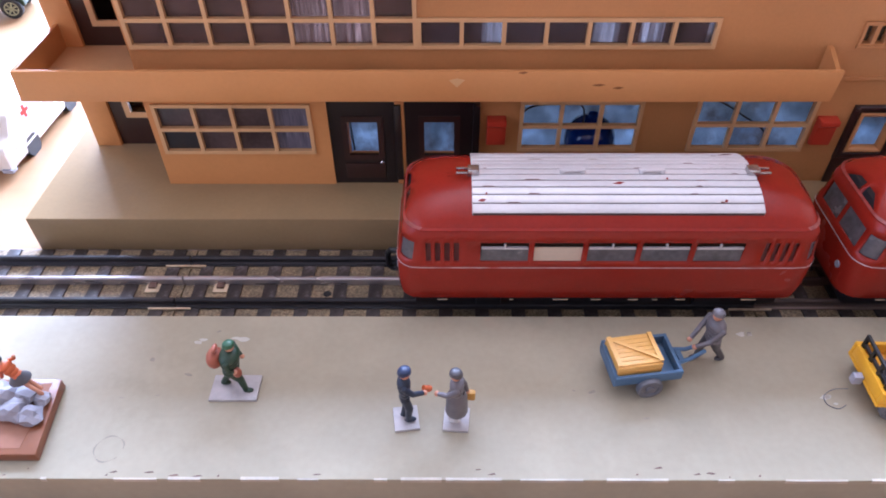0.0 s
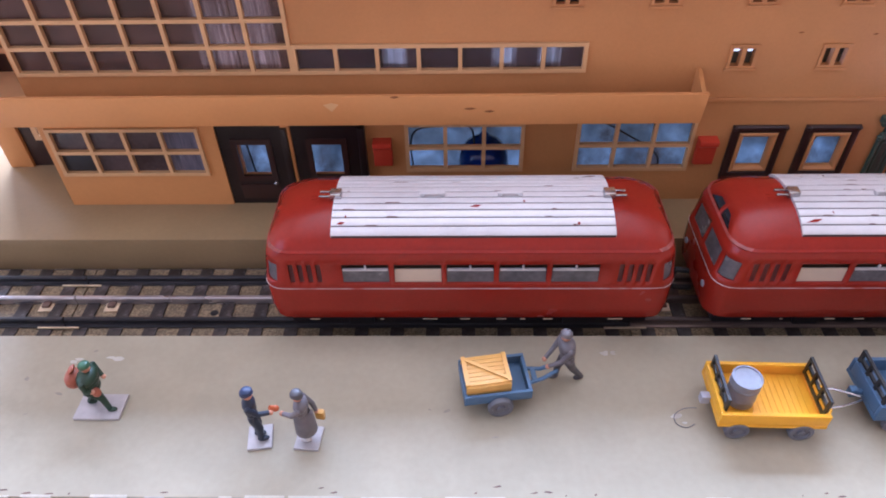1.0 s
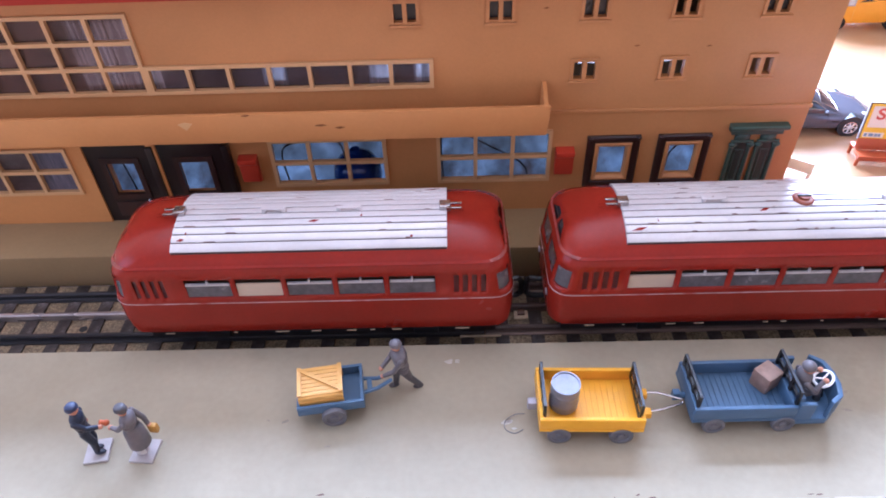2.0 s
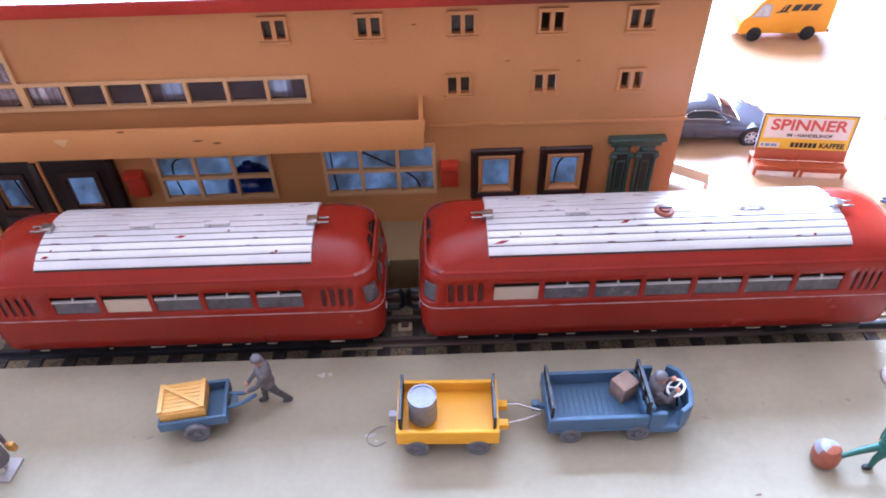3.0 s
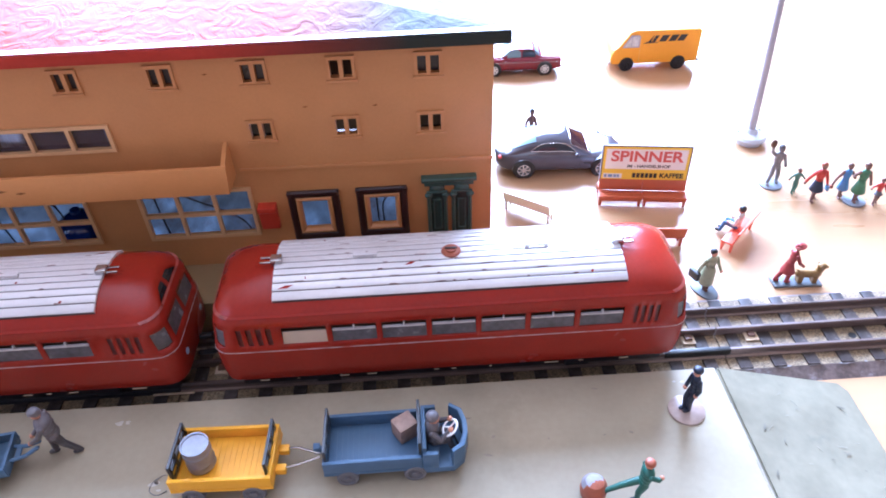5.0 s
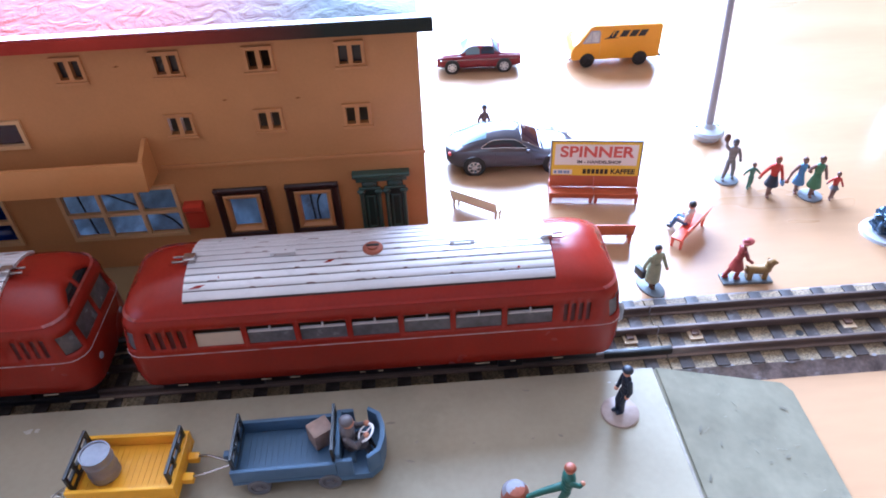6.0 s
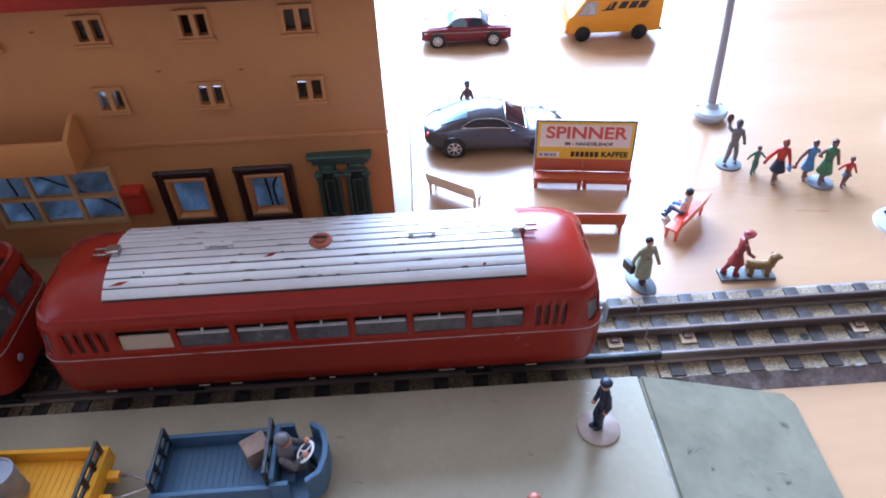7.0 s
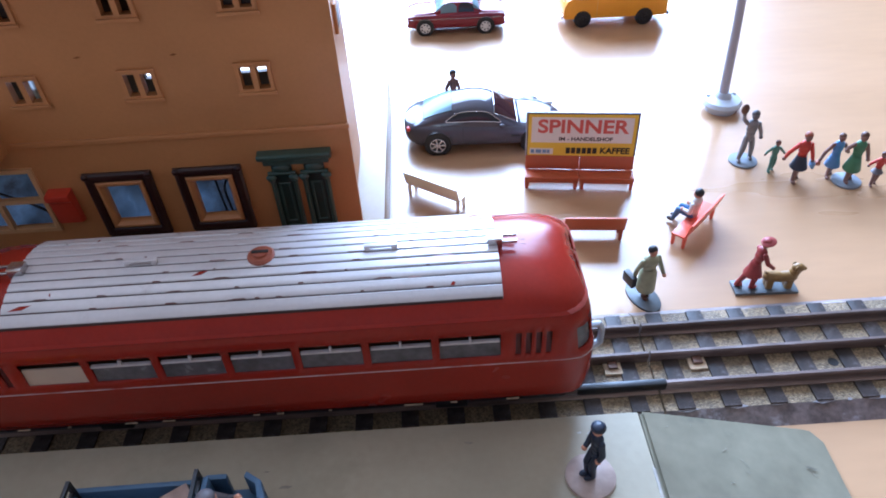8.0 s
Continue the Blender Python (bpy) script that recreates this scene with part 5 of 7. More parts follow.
    if hat:
        lathe(bm, [(0.0, 0.11), (0.12, 0.1), (0.158, 0.05), (0.15, 0.0), (0.166, -0.015), (0.155, -0.03), (0, -0.03)], 14, 3, Matrix.Translation(up(hc[0], hc[1] + 0.01, hc[2] + 0.09)) @ Matrix.Scale(s, 4))
    if extra:
        extra(bm, up, s, mats)
    return alone(name, bm, mats, label, "figurine", m, group, smooth=50)


def hand_shake_left(bm, up, s, mats):
    mats.append(P_ORANGE)
    ball(bm, up(0.0, 0.62, 1.18), 0.09 * s, 6)
    rod(bm, up(0.03, 0.48, 1.28), up(0.0, 0.62, 1.18), 0.07 * s, 0.07 * s, 8, 6)


def rucksack(bm, up, s, mats):
    mats += [P_RUST, P_YEL]
    ball(bm, up(0.0, -0.28, 1.42), 0.31 * s, 6, 1.05, 0.8, 1.0)
    ball(bm, up(0.0, -0.22, 1.82), 0.1 * s, 6, 1.9, 0.8, 0.8)
    ball(bm, up(0.0, 0.17, 1.52), 0.09 * s, 7)
    ball(bm, up(0.2, 0.3, 1.0), 0.15 * s, 6, 0.8, 0.9, 1.3)


def case(mat, x, y, z, w=0.1, d=0.3, t=0.24):
    def add(bm, up, s, mats):
        mats.append(mat)
        p = Vector(up(x, y, z))
        box(bm, p.x - w * s, p.x + w * s, p.y - d * s, p.y + d * s, p.z - t * s, p.z + t * s, 0.05, len(mats) - 1)
    return add


def shoes(bm, up, s, mats):
    mats.append(P_BLACK)
    ball(bm, up(-0.05, 0.12, 0.07), 0.12 * s, 6, 0.9, 1.6, 0.7)
    ball(bm, up(0.1, 1.18, 0.58), 0.115 * s, 6, 0.9, 1.3, 0.9)


doll("figurine", "hiker figurine in dark green with a rust-brown rucksack", at(-20.0, -4.47, PZ, -90), 1.93, P_DGREEN, P_DGREEN, SKIN, P_GREEN, feet=((-0.14, -0.36), (0.14, 0.36)), lean=(0, 0.16), wide=1.65, palms=((-0.3, 0.35, 1.1), (0.34, 0.3, 1.2)), base=("plate", 0.42, 0.66), base_mat=BASEG, extra=rucksack)
doll("figurine", "railwayman figurine in navy uniform and cap, greeting a traveller", at(-15.2, -5.44, PZ, -82), 2.1, P_NAVY, P_NAVY, SKIN, P_CAP, feet=((-0.08, -0.05), (0.1, 0.05)), palms=((-0.3, -0.05, 1.0), (0.12, 0.5, 1.2)), base=("plate", 0.37, 0.33), base_mat=BASEG, extra=hand_shake_left)
doll("figurine", "traveller figurine in a long grey coat with a brown bag", at(-13.85, -5.46, PZ, 85), 2.05, P_GREY, P_WHITE, SKIN, P_GREYD, feet=((-0.1, -0.02), (0.1, 0.02)), palms=((-0.12, 0.5, 1.25), (0.3, -0.25, 0.85)), skirt=1.1, wide=1.1, base=("plate", 0.37, 0.34), base_mat=BASEG, extra=case(P_YEL, 0.3, -0.34, 0.7, 0.08, 0.13, 0.16))
doll("figurine", "porter figurine in worn grey overalls pushing the handcart", at(-6.58, -3.38, PZ, 104), 2.1, P_GREY, P_GREYD, SKIN, P_GREY, feet=((-0.1, -0.4), (0.12, 0.28)), lean=(0, 0.14), wide=1.35, palms=((-0.12, 0.66, 0.88), (0.16, 0.66, 0.88)))
doll("figurine", "policeman figurine in navy uniform on a round base", at(12.45, -3.39, PZ, 105), 1.92, P_NAVY, P_NAVY, SKIN, P_NAVY, feet=((-0.07, 0.0), (0.08, 0.06)), palms=((-0.22, 0.04, 0.95), (0.16, 0.2, 1.05)), wide=0.74, base=("disc", 0.56, 0), base_mat=BASEP)
doll("figurine", "boy figurine in a green tracksuit kicking out a leg", at(10.12, -6.2, PZ, 95), 1.82, P_BOY, P_BOY, SKIN, P_RUST, feet=((-0.05, 0.05), (0.1, 1.1, 0.52)), lean=(0.0, -0.12), palms=((-0.28, -0.42, 1.55), (0.3, -0.15, 1.0)), wide=1.1, extra=shoes)


def football():
    bm = bmesh.new()
    lathe(bm, [(0, 0.01), (0.2, 0.0), (0.34, 0.12), (0.38, 0.34), (0.36, 0.56), (0.25, 0.72), (0.1, 0.78), (0, 0.78)], 18)
    for f in bm.faces:
        # Upper faces take the pale stone colour as a painted highlight.
        f.material_index = 1 if f.calc_center_median().z > 0.6 and f.calc_center_median().y > -0.05 else 0
    alone("ball", bm, [P_RUST, STONE_AND_GLINT], "rust-red ball with a painted highlight on top, on the platform", "ball", at(8.9, -6.00, PZ, 20))


football()


def board_scene():
    b = thing("display_board", "varnished brown wooden board lying on the platform", "wooden board", at(0.44, -0.32, PZ))
    bm = bmesh.new()
    prism(bm, [(-30.5, -4.05), (-25.25, -4.05), (-24.98, -6.38), (-30.5, -6.38)], "z", 0, 0.32, bevel=0.05)
    for f in bm.faces:
        f.material_index = 0
    part("board", bm, BOARD, b)
    part("board_top", boxm(-30.3, -25.45, -6.2, -4.2, 0.321, 0.33), BOARD_T, b)
    for i, (x, y, r) in enumerate(((-25.5, -5.35, 0.36), (-25.05, -5.5, 0.3), (-24.98, -4.95, 0.24), (-26.0, -4.95, 0.42), (-25.45, -4.85, 0.32), (-26.3, -5.5, 0.36))):
        bm = bmesh.new()
        bmesh.ops.create_icosphere(bm, subdivisions=2, radius=r)
        for v in bm.verts:
            v.co *= 1 + 0.5 * noise.noise(v.co * 1.6 / r + Vector((i * 7, 0, 0))) + 0.2 * noise.noise(v.co * 9)
            v.co.z = max(v.co.z * 0.8, -r * 0.5)
        alone("stone", bm, STONE_AND_GLINT, "pale grey lumpy model stone on the board", "stone", at(x, y - 0.16, PZ + 0.33 + r * 0.5), group="stones on the board", smooth=18)
    doll("figurine", "child figurine in a red-orange top bending forward", at(-25.2, -4.95, PZ + 0.6, 80), 1.3, P_ORANGE, SKIN, SKIN, None, feet=((-0.12, -0.45), (0.12, -0.25)), lean=(0, 0.7), palms=((-0.15, 1.0, 0.9), (0.3, 0.3, 1.9)), hair=P_BLACK, skirt=0.55, skirt_mat=P_GREYD, wide=1.2)


board_scene()

# ---- carts on the platform ----


def wheel(parent, x, y, z, r=0.42, t=0.2, mat=GREYW, axis="y"):
    bm = bmesh.new()
    rows = [(0, -t / 2 - 0.02), (r * 0.3, -t / 2 - 0.02), (r * 0.34, -t / 2 + 0.04), (r * 0.62, -t / 2 + 0.04), (r * 0.68, -t / 2), (r * 0.95, -t / 2), (r, -t / 2 + 0.04), (r, t / 2 - 0.04), (r * 0.95, t / 2), (0, t / 2)]
    lathe(bm, rows, 22, m=Matrix.Translation((x, y, z)) @ Matrix.Rotation(radians(-90), 4, "X"))
    return part("wheel", bm, mat, parent)


def stake_rail(parent, x, y0, y1, z):
    bm = bmesh.new()
    holes = [(y0 + 0.1 + i * (y1 - y0 - 0.1) / 3, y0 + (i + 1) * (y1 - y0 - 0.1) / 3, z + 0.12 + k * 0.28, z + 0.32 + k * 0.28) for i in range(3) for k in range(2)]
    panel(bm, y0, y1, z, z + 0.68, holes, -0.04, 0.04)
    bmesh.ops.transform(bm, matrix=Matrix.Translation((x, 0, 0)) @ Matrix.Rotation(radians(90), 4, "Z"), verts=bm.verts)
    return part("stake_rail", bm, CHASSIS, parent, "black slotted end rail")


def open_bed(t, x0, x1, y0, y1, z0, z1, mat):
    bm = bmesh.new()
    box(bm, x0, x1, y0, y1, z0, z0 + 0.12)
    body = part("bed_floor", bm, mat, t)
    n = 15
    for i in range(n):
        x = x0 + 0.2 + (x1 - x0 - 0.4) * (i + 0.5) / n
        part("floor_rib", boxm(x - 0.05, x + 0.045, y0 + 0.16, y1 - 0.16, z0 + 0.12, z0 + 0.138), mat, body)
    for a, b, c, d in ((x0, x1, y0, y0 + 0.12), (x0, x1, y1 - 0.12, y1), (x0, x0 + 0.12, y0 + 0.12, y1 - 0.12), (x1 - 0.12, x1, y0 + 0.12, y1 - 0.12)):
        part("side_board", boxm(a, b, c, d, z0 + 0.12, z1, 0.03), mat, body)
    return body


def trailer():
    t = thing("luggage_trailer", "yellow plastic four-wheeled luggage trailer with black end rails", "model trailer", at(-1.38, -4.52, PZ, -1.5))
    open_bed(t, -1.42, 1.42, -0.9, 0.9, 0.55, 1.08, YELLOW)
    for x in (-0.85, 0.85):
        for y in (-0.82, 0.82):
            wheel(t, x, y, 0.335, 0.335)
        part("axle", boxm(x - 0.1, x + 0.1, -0.7, 0.7, 0.3, 0.55), YELLOW, t)
    for x in (-1.3, 1.3):
        stake_rail(t, x, -0.75, 0.75, 0.85)
    for y in (-0.32, 0.32):
        part("lug", boxm(1.42, 1.72, y - 0.12, y + 0.12, 0.5, 0.72, 0.04), YELLOW, t)
        bm = bmesh.new()
        tube(bm, [(1.6, y, 0.66), (2.0, y * 0.9, 0.72), (2.62, y * 0.2, 0.72)], 0.035)
        part("draw_wire", bm, STEEL, t)
    part("rear_coupling", boxm(-1.68, -1.42, -0.1, 0.12, 0.42, 0.72, 0.04), GREYP, t)
    bm = bmesh.new()
    lathe(bm, [(0, 0), (0.38, 0), (0.40, 0.03), (0.385, 0.2), (0.405, 0.24), (0.405, 0.28), (0.39, 0.32), (0.39, 0.6), (0.405, 0.64), (0.405, 0.68), (0.385, 0.72), (0.40, 0.92), (0.40, 0.95), (0.36, 0.95), (0.35, 0.91), (0, 0.9)], 28)
    alone("barrel", bm, BARREL, "grey metal drum with ribs standing on the trailer", "barrel", at(-2.08, -4.59, PZ + 0.71))
    bm = bmesh.new()
    pts = smooth_line([(-3.15, -4.5, 0.35), (-3.4, -4.35, 0.1), (-3.68, -4.5, 0.02), (-3.7, -4.78, 0.02), (-3.45, -4.92, 0.02), (-3.2, -4.8, 0.02)])
    tube(bm, pts, 0.012, 6)
    alone("loose_wire", bm, GREYW, "thin loose coupling wire lying on the platform", "wire", at(0, -0.16, PZ))


trailer()


def tractor():
    t = thing("platform_tractor", "blue plastic electric platform tractor with an open cab", "model tractor", at(3.35, -4.29, PZ, 0.5))
    open_bed(t, -1.95, 0.85, -0.85, 0.85, 0.5, 1.08, BLUEP)
    part("chassis", boxm(-1.75, 2.0, -0.62, 0.62, 0.3, 0.49), BLUEP, t)
    bm = bmesh.new()
    prism(bm, [(0.86, -0.85), (1.75, -0.85), (2.05, -0.6), (2.15, -0.2), (2.15, 0.2), (2.05, 0.6), (1.75, 0.85), (0.86, 0.85)], "z", 0.3, 0.55, bevel=0.03)
    cab = part("cab_floor", bm, BLUEP, t)
    bm = bmesh.new()
    prism(bm, [(1.72, -0.86), (2.06, -0.62), (2.18, -0.2), (2.18, 0.2), (2.06, 0.62), (1.72, 0.86), (1.68, 0.74), (1.94, 0.55), (2.04, 0.18), (2.04, -0.18), (1.94, -0.55), (1.68, -0.74)], "z", 0.55, 1.25, bevel=0.02)
    part("front_apron", bm, BLUEP, cab)
    part("cab_side", boxm(0.86, 1.3, -0.86, -0.74, 0.55, 1.2, 0.03), BLUEP, cab)
    part("cab_side", boxm(0.86, 1.3, 0.74, 0.86, 0.55, 1.2, 0.03), BLUEP, cab)
    part("bulkhead", boxm(0.86, 0.98, -0.74, 0.74, 0.55, 1.35, 0.03), BLUEP, cab)
    part("seat", boxm(1.0, 1.35, -0.5, 0.5, 0.55, 0.75, 0.03), BLUEP, cab)
    stake_rail(t, 0.8, -0.75, 0.75, 0.95)
    stake_rail(t, -1.86, -0.75, 0.75, 0.85)
    for x in (-1.3, 0.62):
        for y in (-0.80, 0.80):
            wheel(t, x, y, 0.32, 0.32, 0.16)
    bm = bmesh.new()
    lathe(bm, [(0.24, -0.02), (0.29, 0), (0.24, 0.03), (0.21, 0.005), (0.24, -0.02)], 22)
    for a in (0.5, 2.6, 4.7):
        rod(bm, (0, 0, 0.0), (0.25 * math.cos(a), 0.25 * math.sin(a), 0.0), 0.025, 0.025, 6)
    bmesh.ops.transform(bm, matrix=Matrix.Translation((1.68, -0.12, 1.38)) @ Matrix.Rotation(radians(-35), 4, "Y"), verts=bm.verts)
    wh = part("steering_wheel", bm, SIGN_W, t, "white three-spoke steering wheel")
    bm = bmesh.new()
    rod(bm, (1.68, -0.12, 1.37), (1.9, -0.12, 0.56), 0.035)
    part("steering_column", bm, CHASSIS, wh)
    bm = bmesh.new()
    rod(bm, (-2.15, 0, 0.62), (-1.95, 0, 0.62), 0.1)
    box(bm, -2.3, -2.1, -0.1, 0.1, 0.5, 0.8, 0.03)
    part("tow_hook", bm, BLUEP, t)
    m = at(3.35 + 0.38, -4.29 + 0.3, PZ + 0.64, 32)
    alone("parcel", boxm(-0.31, 0.31, -0.28, 0.28, 0, 0.62, 0.05), BOXM, "brown cardboard parcel lying in the tractor's bed", "parcel", m)
    # seated driver
    bm = bmesh.new()
    mats = [P_GREY, P_GREYD, SKIN, P_GREY]
    for u, r in ((0.0, 0.2), (0.25, 0.21), (0.45, 0.22)):
        ball(bm, (0.03 * u, 0, 0.2 + u), r, 0, 0.85, 1.1, 1.0)
    for y in (-0.14, 0.14):
        limb(bm, [(0.05, y, 0.15), (0.42, y, 0.2), (0.5, y, -0.12)], [0.12, 0.1, 0.08], 1)
        limb(bm, [(0.0, y * 1.8, 0.6), (0.22, y * 2.2, 0.38), (0.45, y * 1.2, 0.62)], [0.085, 0.075, 0.06], 0)
        ball(bm, (0.47, y * 1.2, 0.63), 0.075, 2)
    ball(bm, (0.06, 0, 0.93), 0.155, 2)
    ball(bm, (0.03, 0, 0.99), 0.165, 3, 1.05, 1.05, 0.8)
    alone("figurine", bm, mats, "driver figurine in grey seated at the steering wheel", "figurine", at(3.35 + 1.16, -4.31, PZ + 0.70, 0) @ Matrix.Scale(1.14, 4), smooth=50)


tractor()


def handcart():
    t = thing("handcart", "blue plastic two-wheeled handcart with a drawbar", "model handcart", at(-8.72, -3.93, PZ, 8))
    bm = boxm(-0.95, 0.95, -0.62, 0.62, 0.44, 0.54)
    bed = part("bed_floor", bm, BLUEP, t)
    for a, b, c, d in ((-0.95, 0.95, -0.68, -0.58), (-0.95, 0.95, 0.58, 0.68), (-0.95, -0.85, -0.58, 0.58), (0.85, 0.95, -0.58, 0.58)):
        part("side_board", boxm(a, b, c, d, 0.52, 0.86, 0.03), BLUEP, bed)
    for y in (-0.72, 0.72):
        wheel(t, 0.05, y, 0.36, 0.36, 0.2)
    bm = bmesh.new()
    rod(bm, (0.05, -0.7, 0.36), (0.05, 0.7, 0.36), 0.06)
    part("axle", bm, BLUEP, t)
    part("axle_bracket", boxm(-0.1, 0.2, -0.4, 0.4, 0.38, 0.44), BLUEP, t)
    bm = bmesh.new()
    for y in (-0.25, 0.25):
        tube(bm, [(0.95, y, 0.66), (1.35, y * 0.7, 0.68), (1.75, y * 0.45, 0.88)], 0.06)
    box(bm, 1.05, 1.2, -0.22, 0.22, 0.62, 0.7, 0.02)
    part("drawbar", bm, BLUEP, t)
    # slatted crate with a diagonal brace on the lid
    c = thing("crate", "ochre slatted crate with a diagonal brace on top", "crate", at(-8.98, -3.95, PZ + 0.55, 9))
    box_h = 0.56
    part("crate_box", boxm(-0.60, 0.60, -0.5, 0.5, 0, box_h, 0.02), CRATE, c)
    for i in range(7):
        y = -0.5 + i / 7 + 0.012
        part("lid_slat", boxm(-0.64, 0.64, y - 0.004, y + 0.13, box_h, box_h + 0.03, 0.012), CRATE, c)
    for k in range(3):
        z = 0.02 + k * 0.18
        for s in (-1, 1):
            part("side_slat", boxm(-0.63, 0.63, min(s * 0.5, s * 0.54), max(s * 0.5, s * 0.53), z, z + 0.165, 0.01), CRATE, c)
    bm = bmesh.new()
    box(bm, -0.72, 0.72, -0.05, 0.05, box_h + 0.052, box_h + 0.09, m=Matrix.Rotation(radians(-36), 4, "Z"))
    part("brace", bm, CRATE, c)
    for x in (-0.58, 0.58):
        part("batten", boxm(x - 0.06, x + 0.06, -0.5, 0.5, box_h + 0.052, box_h + 0.085), CRATE, c)


handcart()

# ---- benches, sign and lamp on the table ----


def bench(name, label, mat, m, wide=2.0):
    """A park bench that faces +y."""
    b = thing(name, label, "model bench", m, group="benches")
    part("seat", boxm(-wide / 2, wide / 2, -0.05, 0.42, 0.42, 0.50, 0.02), mat, b)
    bm = bmesh.new()
    prism(bm, [(-0.10, 0.5), (-0.03, 0.5), (-0.17, 1.08), (-0.25, 1.08)], "x", -wide / 2, wide / 2, bevel=0.015)
    part("backrest", bm, mat, b)
    for x in (-wide / 2 + 0.1, wide / 2 - 0.1):
        for y in (-0.02, 0.36):
            bm = bmesh.new()
            rod(bm, (x, y, 0.0), (x, y, 0.42), 0.06, 0.075, 8)
            part("leg", bm, mat, b)
    return b


def sign_bench():
    ang = math.degrees(math.atan2(-0.55, 3.9))
    g = at(14.75, 9.35, 0, ang)
    s = thing("billboard", "yellow and white advertising board on a double terracotta bench", "billboard", g)
    for x in (-0.98, 0.98):
        part("seat", boxm(x - 0.975, x + 0.975, -0.66, -0.1, 0.40, 0.53, 0.02), ORANGE, s)
        bm = bmesh.new()
        prism(bm, [(-0.1, 0.53), (0.0, 0.53), (0.08, 1.05), (0.0, 1.05)], "x", x - 0.975, x + 0.975, bevel=0.015)
        part("backrest", bm, ORANGE, s)
        part("seat_apron", boxm(x - 0.95, x + 0.95, -0.62, -0.52, 0.27, 0.40, 0.02), ORANGE, s)
        part("rear_seat", boxm(x - 0.97, x + 0.97, 0.1, 0.55, 0.45, 0.53, 0.02), ORANGE, s)
    for x in (-1.88, -0.12, 0.12, 1.88):
        for y in (-0.55, 0.45):
            bm = bmesh.new()
            rod(bm, (x, y, 0), (x, y, 0.46), 0.07, 0.09, 8)
            part("leg", bm, ORANGE, s)
    lean = Matrix.Rotation(radians(-4), 4, "X")
    base = Matrix.Translation((0, 0.03, 0.98)) @ lean
    w, h = 1.98, 1.78
    bm = boxm(-w, w, 0, 0.1, 0, h, 0.02)
    bmesh.ops.transform(bm, matrix=base, verts=bm.verts)
    bd = part("board", bm, GREYP, s, "grey plastic board frame")

    def sheet(name, x0, x1, z0, z1, y, mat, label=""):
        bm = boxm(x0, x1, -y - 0.006, -y, z0, z1)
        bmesh.ops.transform(bm, matrix=base, verts=bm.verts)
        return part(name, bm, mat, bd, label)

    sheet("poster_edge", -w + 0.05, w - 0.05, 0.03, h - 0.04, 0.001, SIGN_K)
    sheet("yellow_poster", -w + 0.08, w - 0.08, 0.06, h - 0.07, 0.0045, SIGN_Y)
    sheet("white_field", -w + 0.2, w - 0.2, 0.6, h - 0.18, 0.0135, SIGN_W)
    sheet("white_label", -w + 0.16, -w + 1.0, 0.12, 0.36, 0.010, SIGN_W)
    for i, (x, q) in enumerate(((-1.78, 0.12), (-1.6, 0.2), (-1.36, 0.14), (-1.2, 0.1))):
        sheet("small_print", x, x + q, 0.17, 0.31, 0.018, P_LBLUE)
    cmm = Matrix.Scale(CM, 4) @ base @ Matrix.Scale(1 / CM, 4)
    lettering("headline", "SPINNER", 0.72, SIGN_S, bd, cmm @ at(0.02, -0.024, 1.22), 3.2, "red capital letters", 0.02)
    lettering("subline", "IM - HANDELSHOF", 0.2, SIGN_K, bd, cmm @ at(0.15, -0.024, 0.75), 1.9, "small black capitals", 0.006)
    # a trade name, as plain black blocks, and the word after it
    for i in range(6):
        x = -0.52 + i * 0.19
        sheet("black_block", x, x + 0.15, 0.16, 0.40, 0.010, SIGN_K)
    lettering("slogan", "KAFFEE", 0.33, SIGN_K, bd, cmm @ at(1.22, -0.018, 0.28), 1.05, "black capitals", 0.012)


sign_bench()

bench("bench", "cream plastic park bench with a slatless back", CREAM, at(9.35, 8.55, 0, 142 - 180 + 2), 2.3)
bench("bench", "terracotta plastic park bench behind the train", ORANGE, at(14.6, 5.95, 0, -6), 2.0)
bench("bench", "coral-red plastic bench with a seated figurine", CORAL, at(18.12, 5.95, 0, 45), 2.2)


def seated_man():
    bm = bmesh.new()
    mats = [P_WHITE, P_BLUE, SKIN, P_BLACK]
    for u, r in ((0.0, 0.19), (0.25, 0.2), (0.48, 0.21)):
        ball(bm, (0, -0.05 * u, 0.17 + u), r, 0, 1.1, 0.8, 1.0)
    for x in (-0.13, 0.13):
        limb(bm, [(x, 0.02, 0.13), (x, 0.48, 0.15), (x + 0.02, 0.62, -0.32)], [0.12, 0.1, 0.075], 1)
        ball(bm, (x + 0.02, 0.7, -0.36), 0.09, 3, 0.8, 1.5, 0.7)
        limb(bm, [(x * 1.9, 0, 0.62), (x * 2.6, 0.02, 0.35), (x * 1.7, 0.3, 0.3)], [0.085, 0.075, 0.06], 0)
        ball(bm, (x * 1.7, 0.32, 0.3), 0.07, 2)
    ball(bm, (0, 0.0, 0.95), 0.15, 2, 0.95, 1, 1.1)
    ball(bm, (0, -0.03, 1.01), 0.155, 3)
    alone("figurine", bm, mats, "seated figurine in white shirt and blue trousers on the bench", "figurine", at(17.98, 6.2, 0.5, 45), smooth=50)


seated_man()


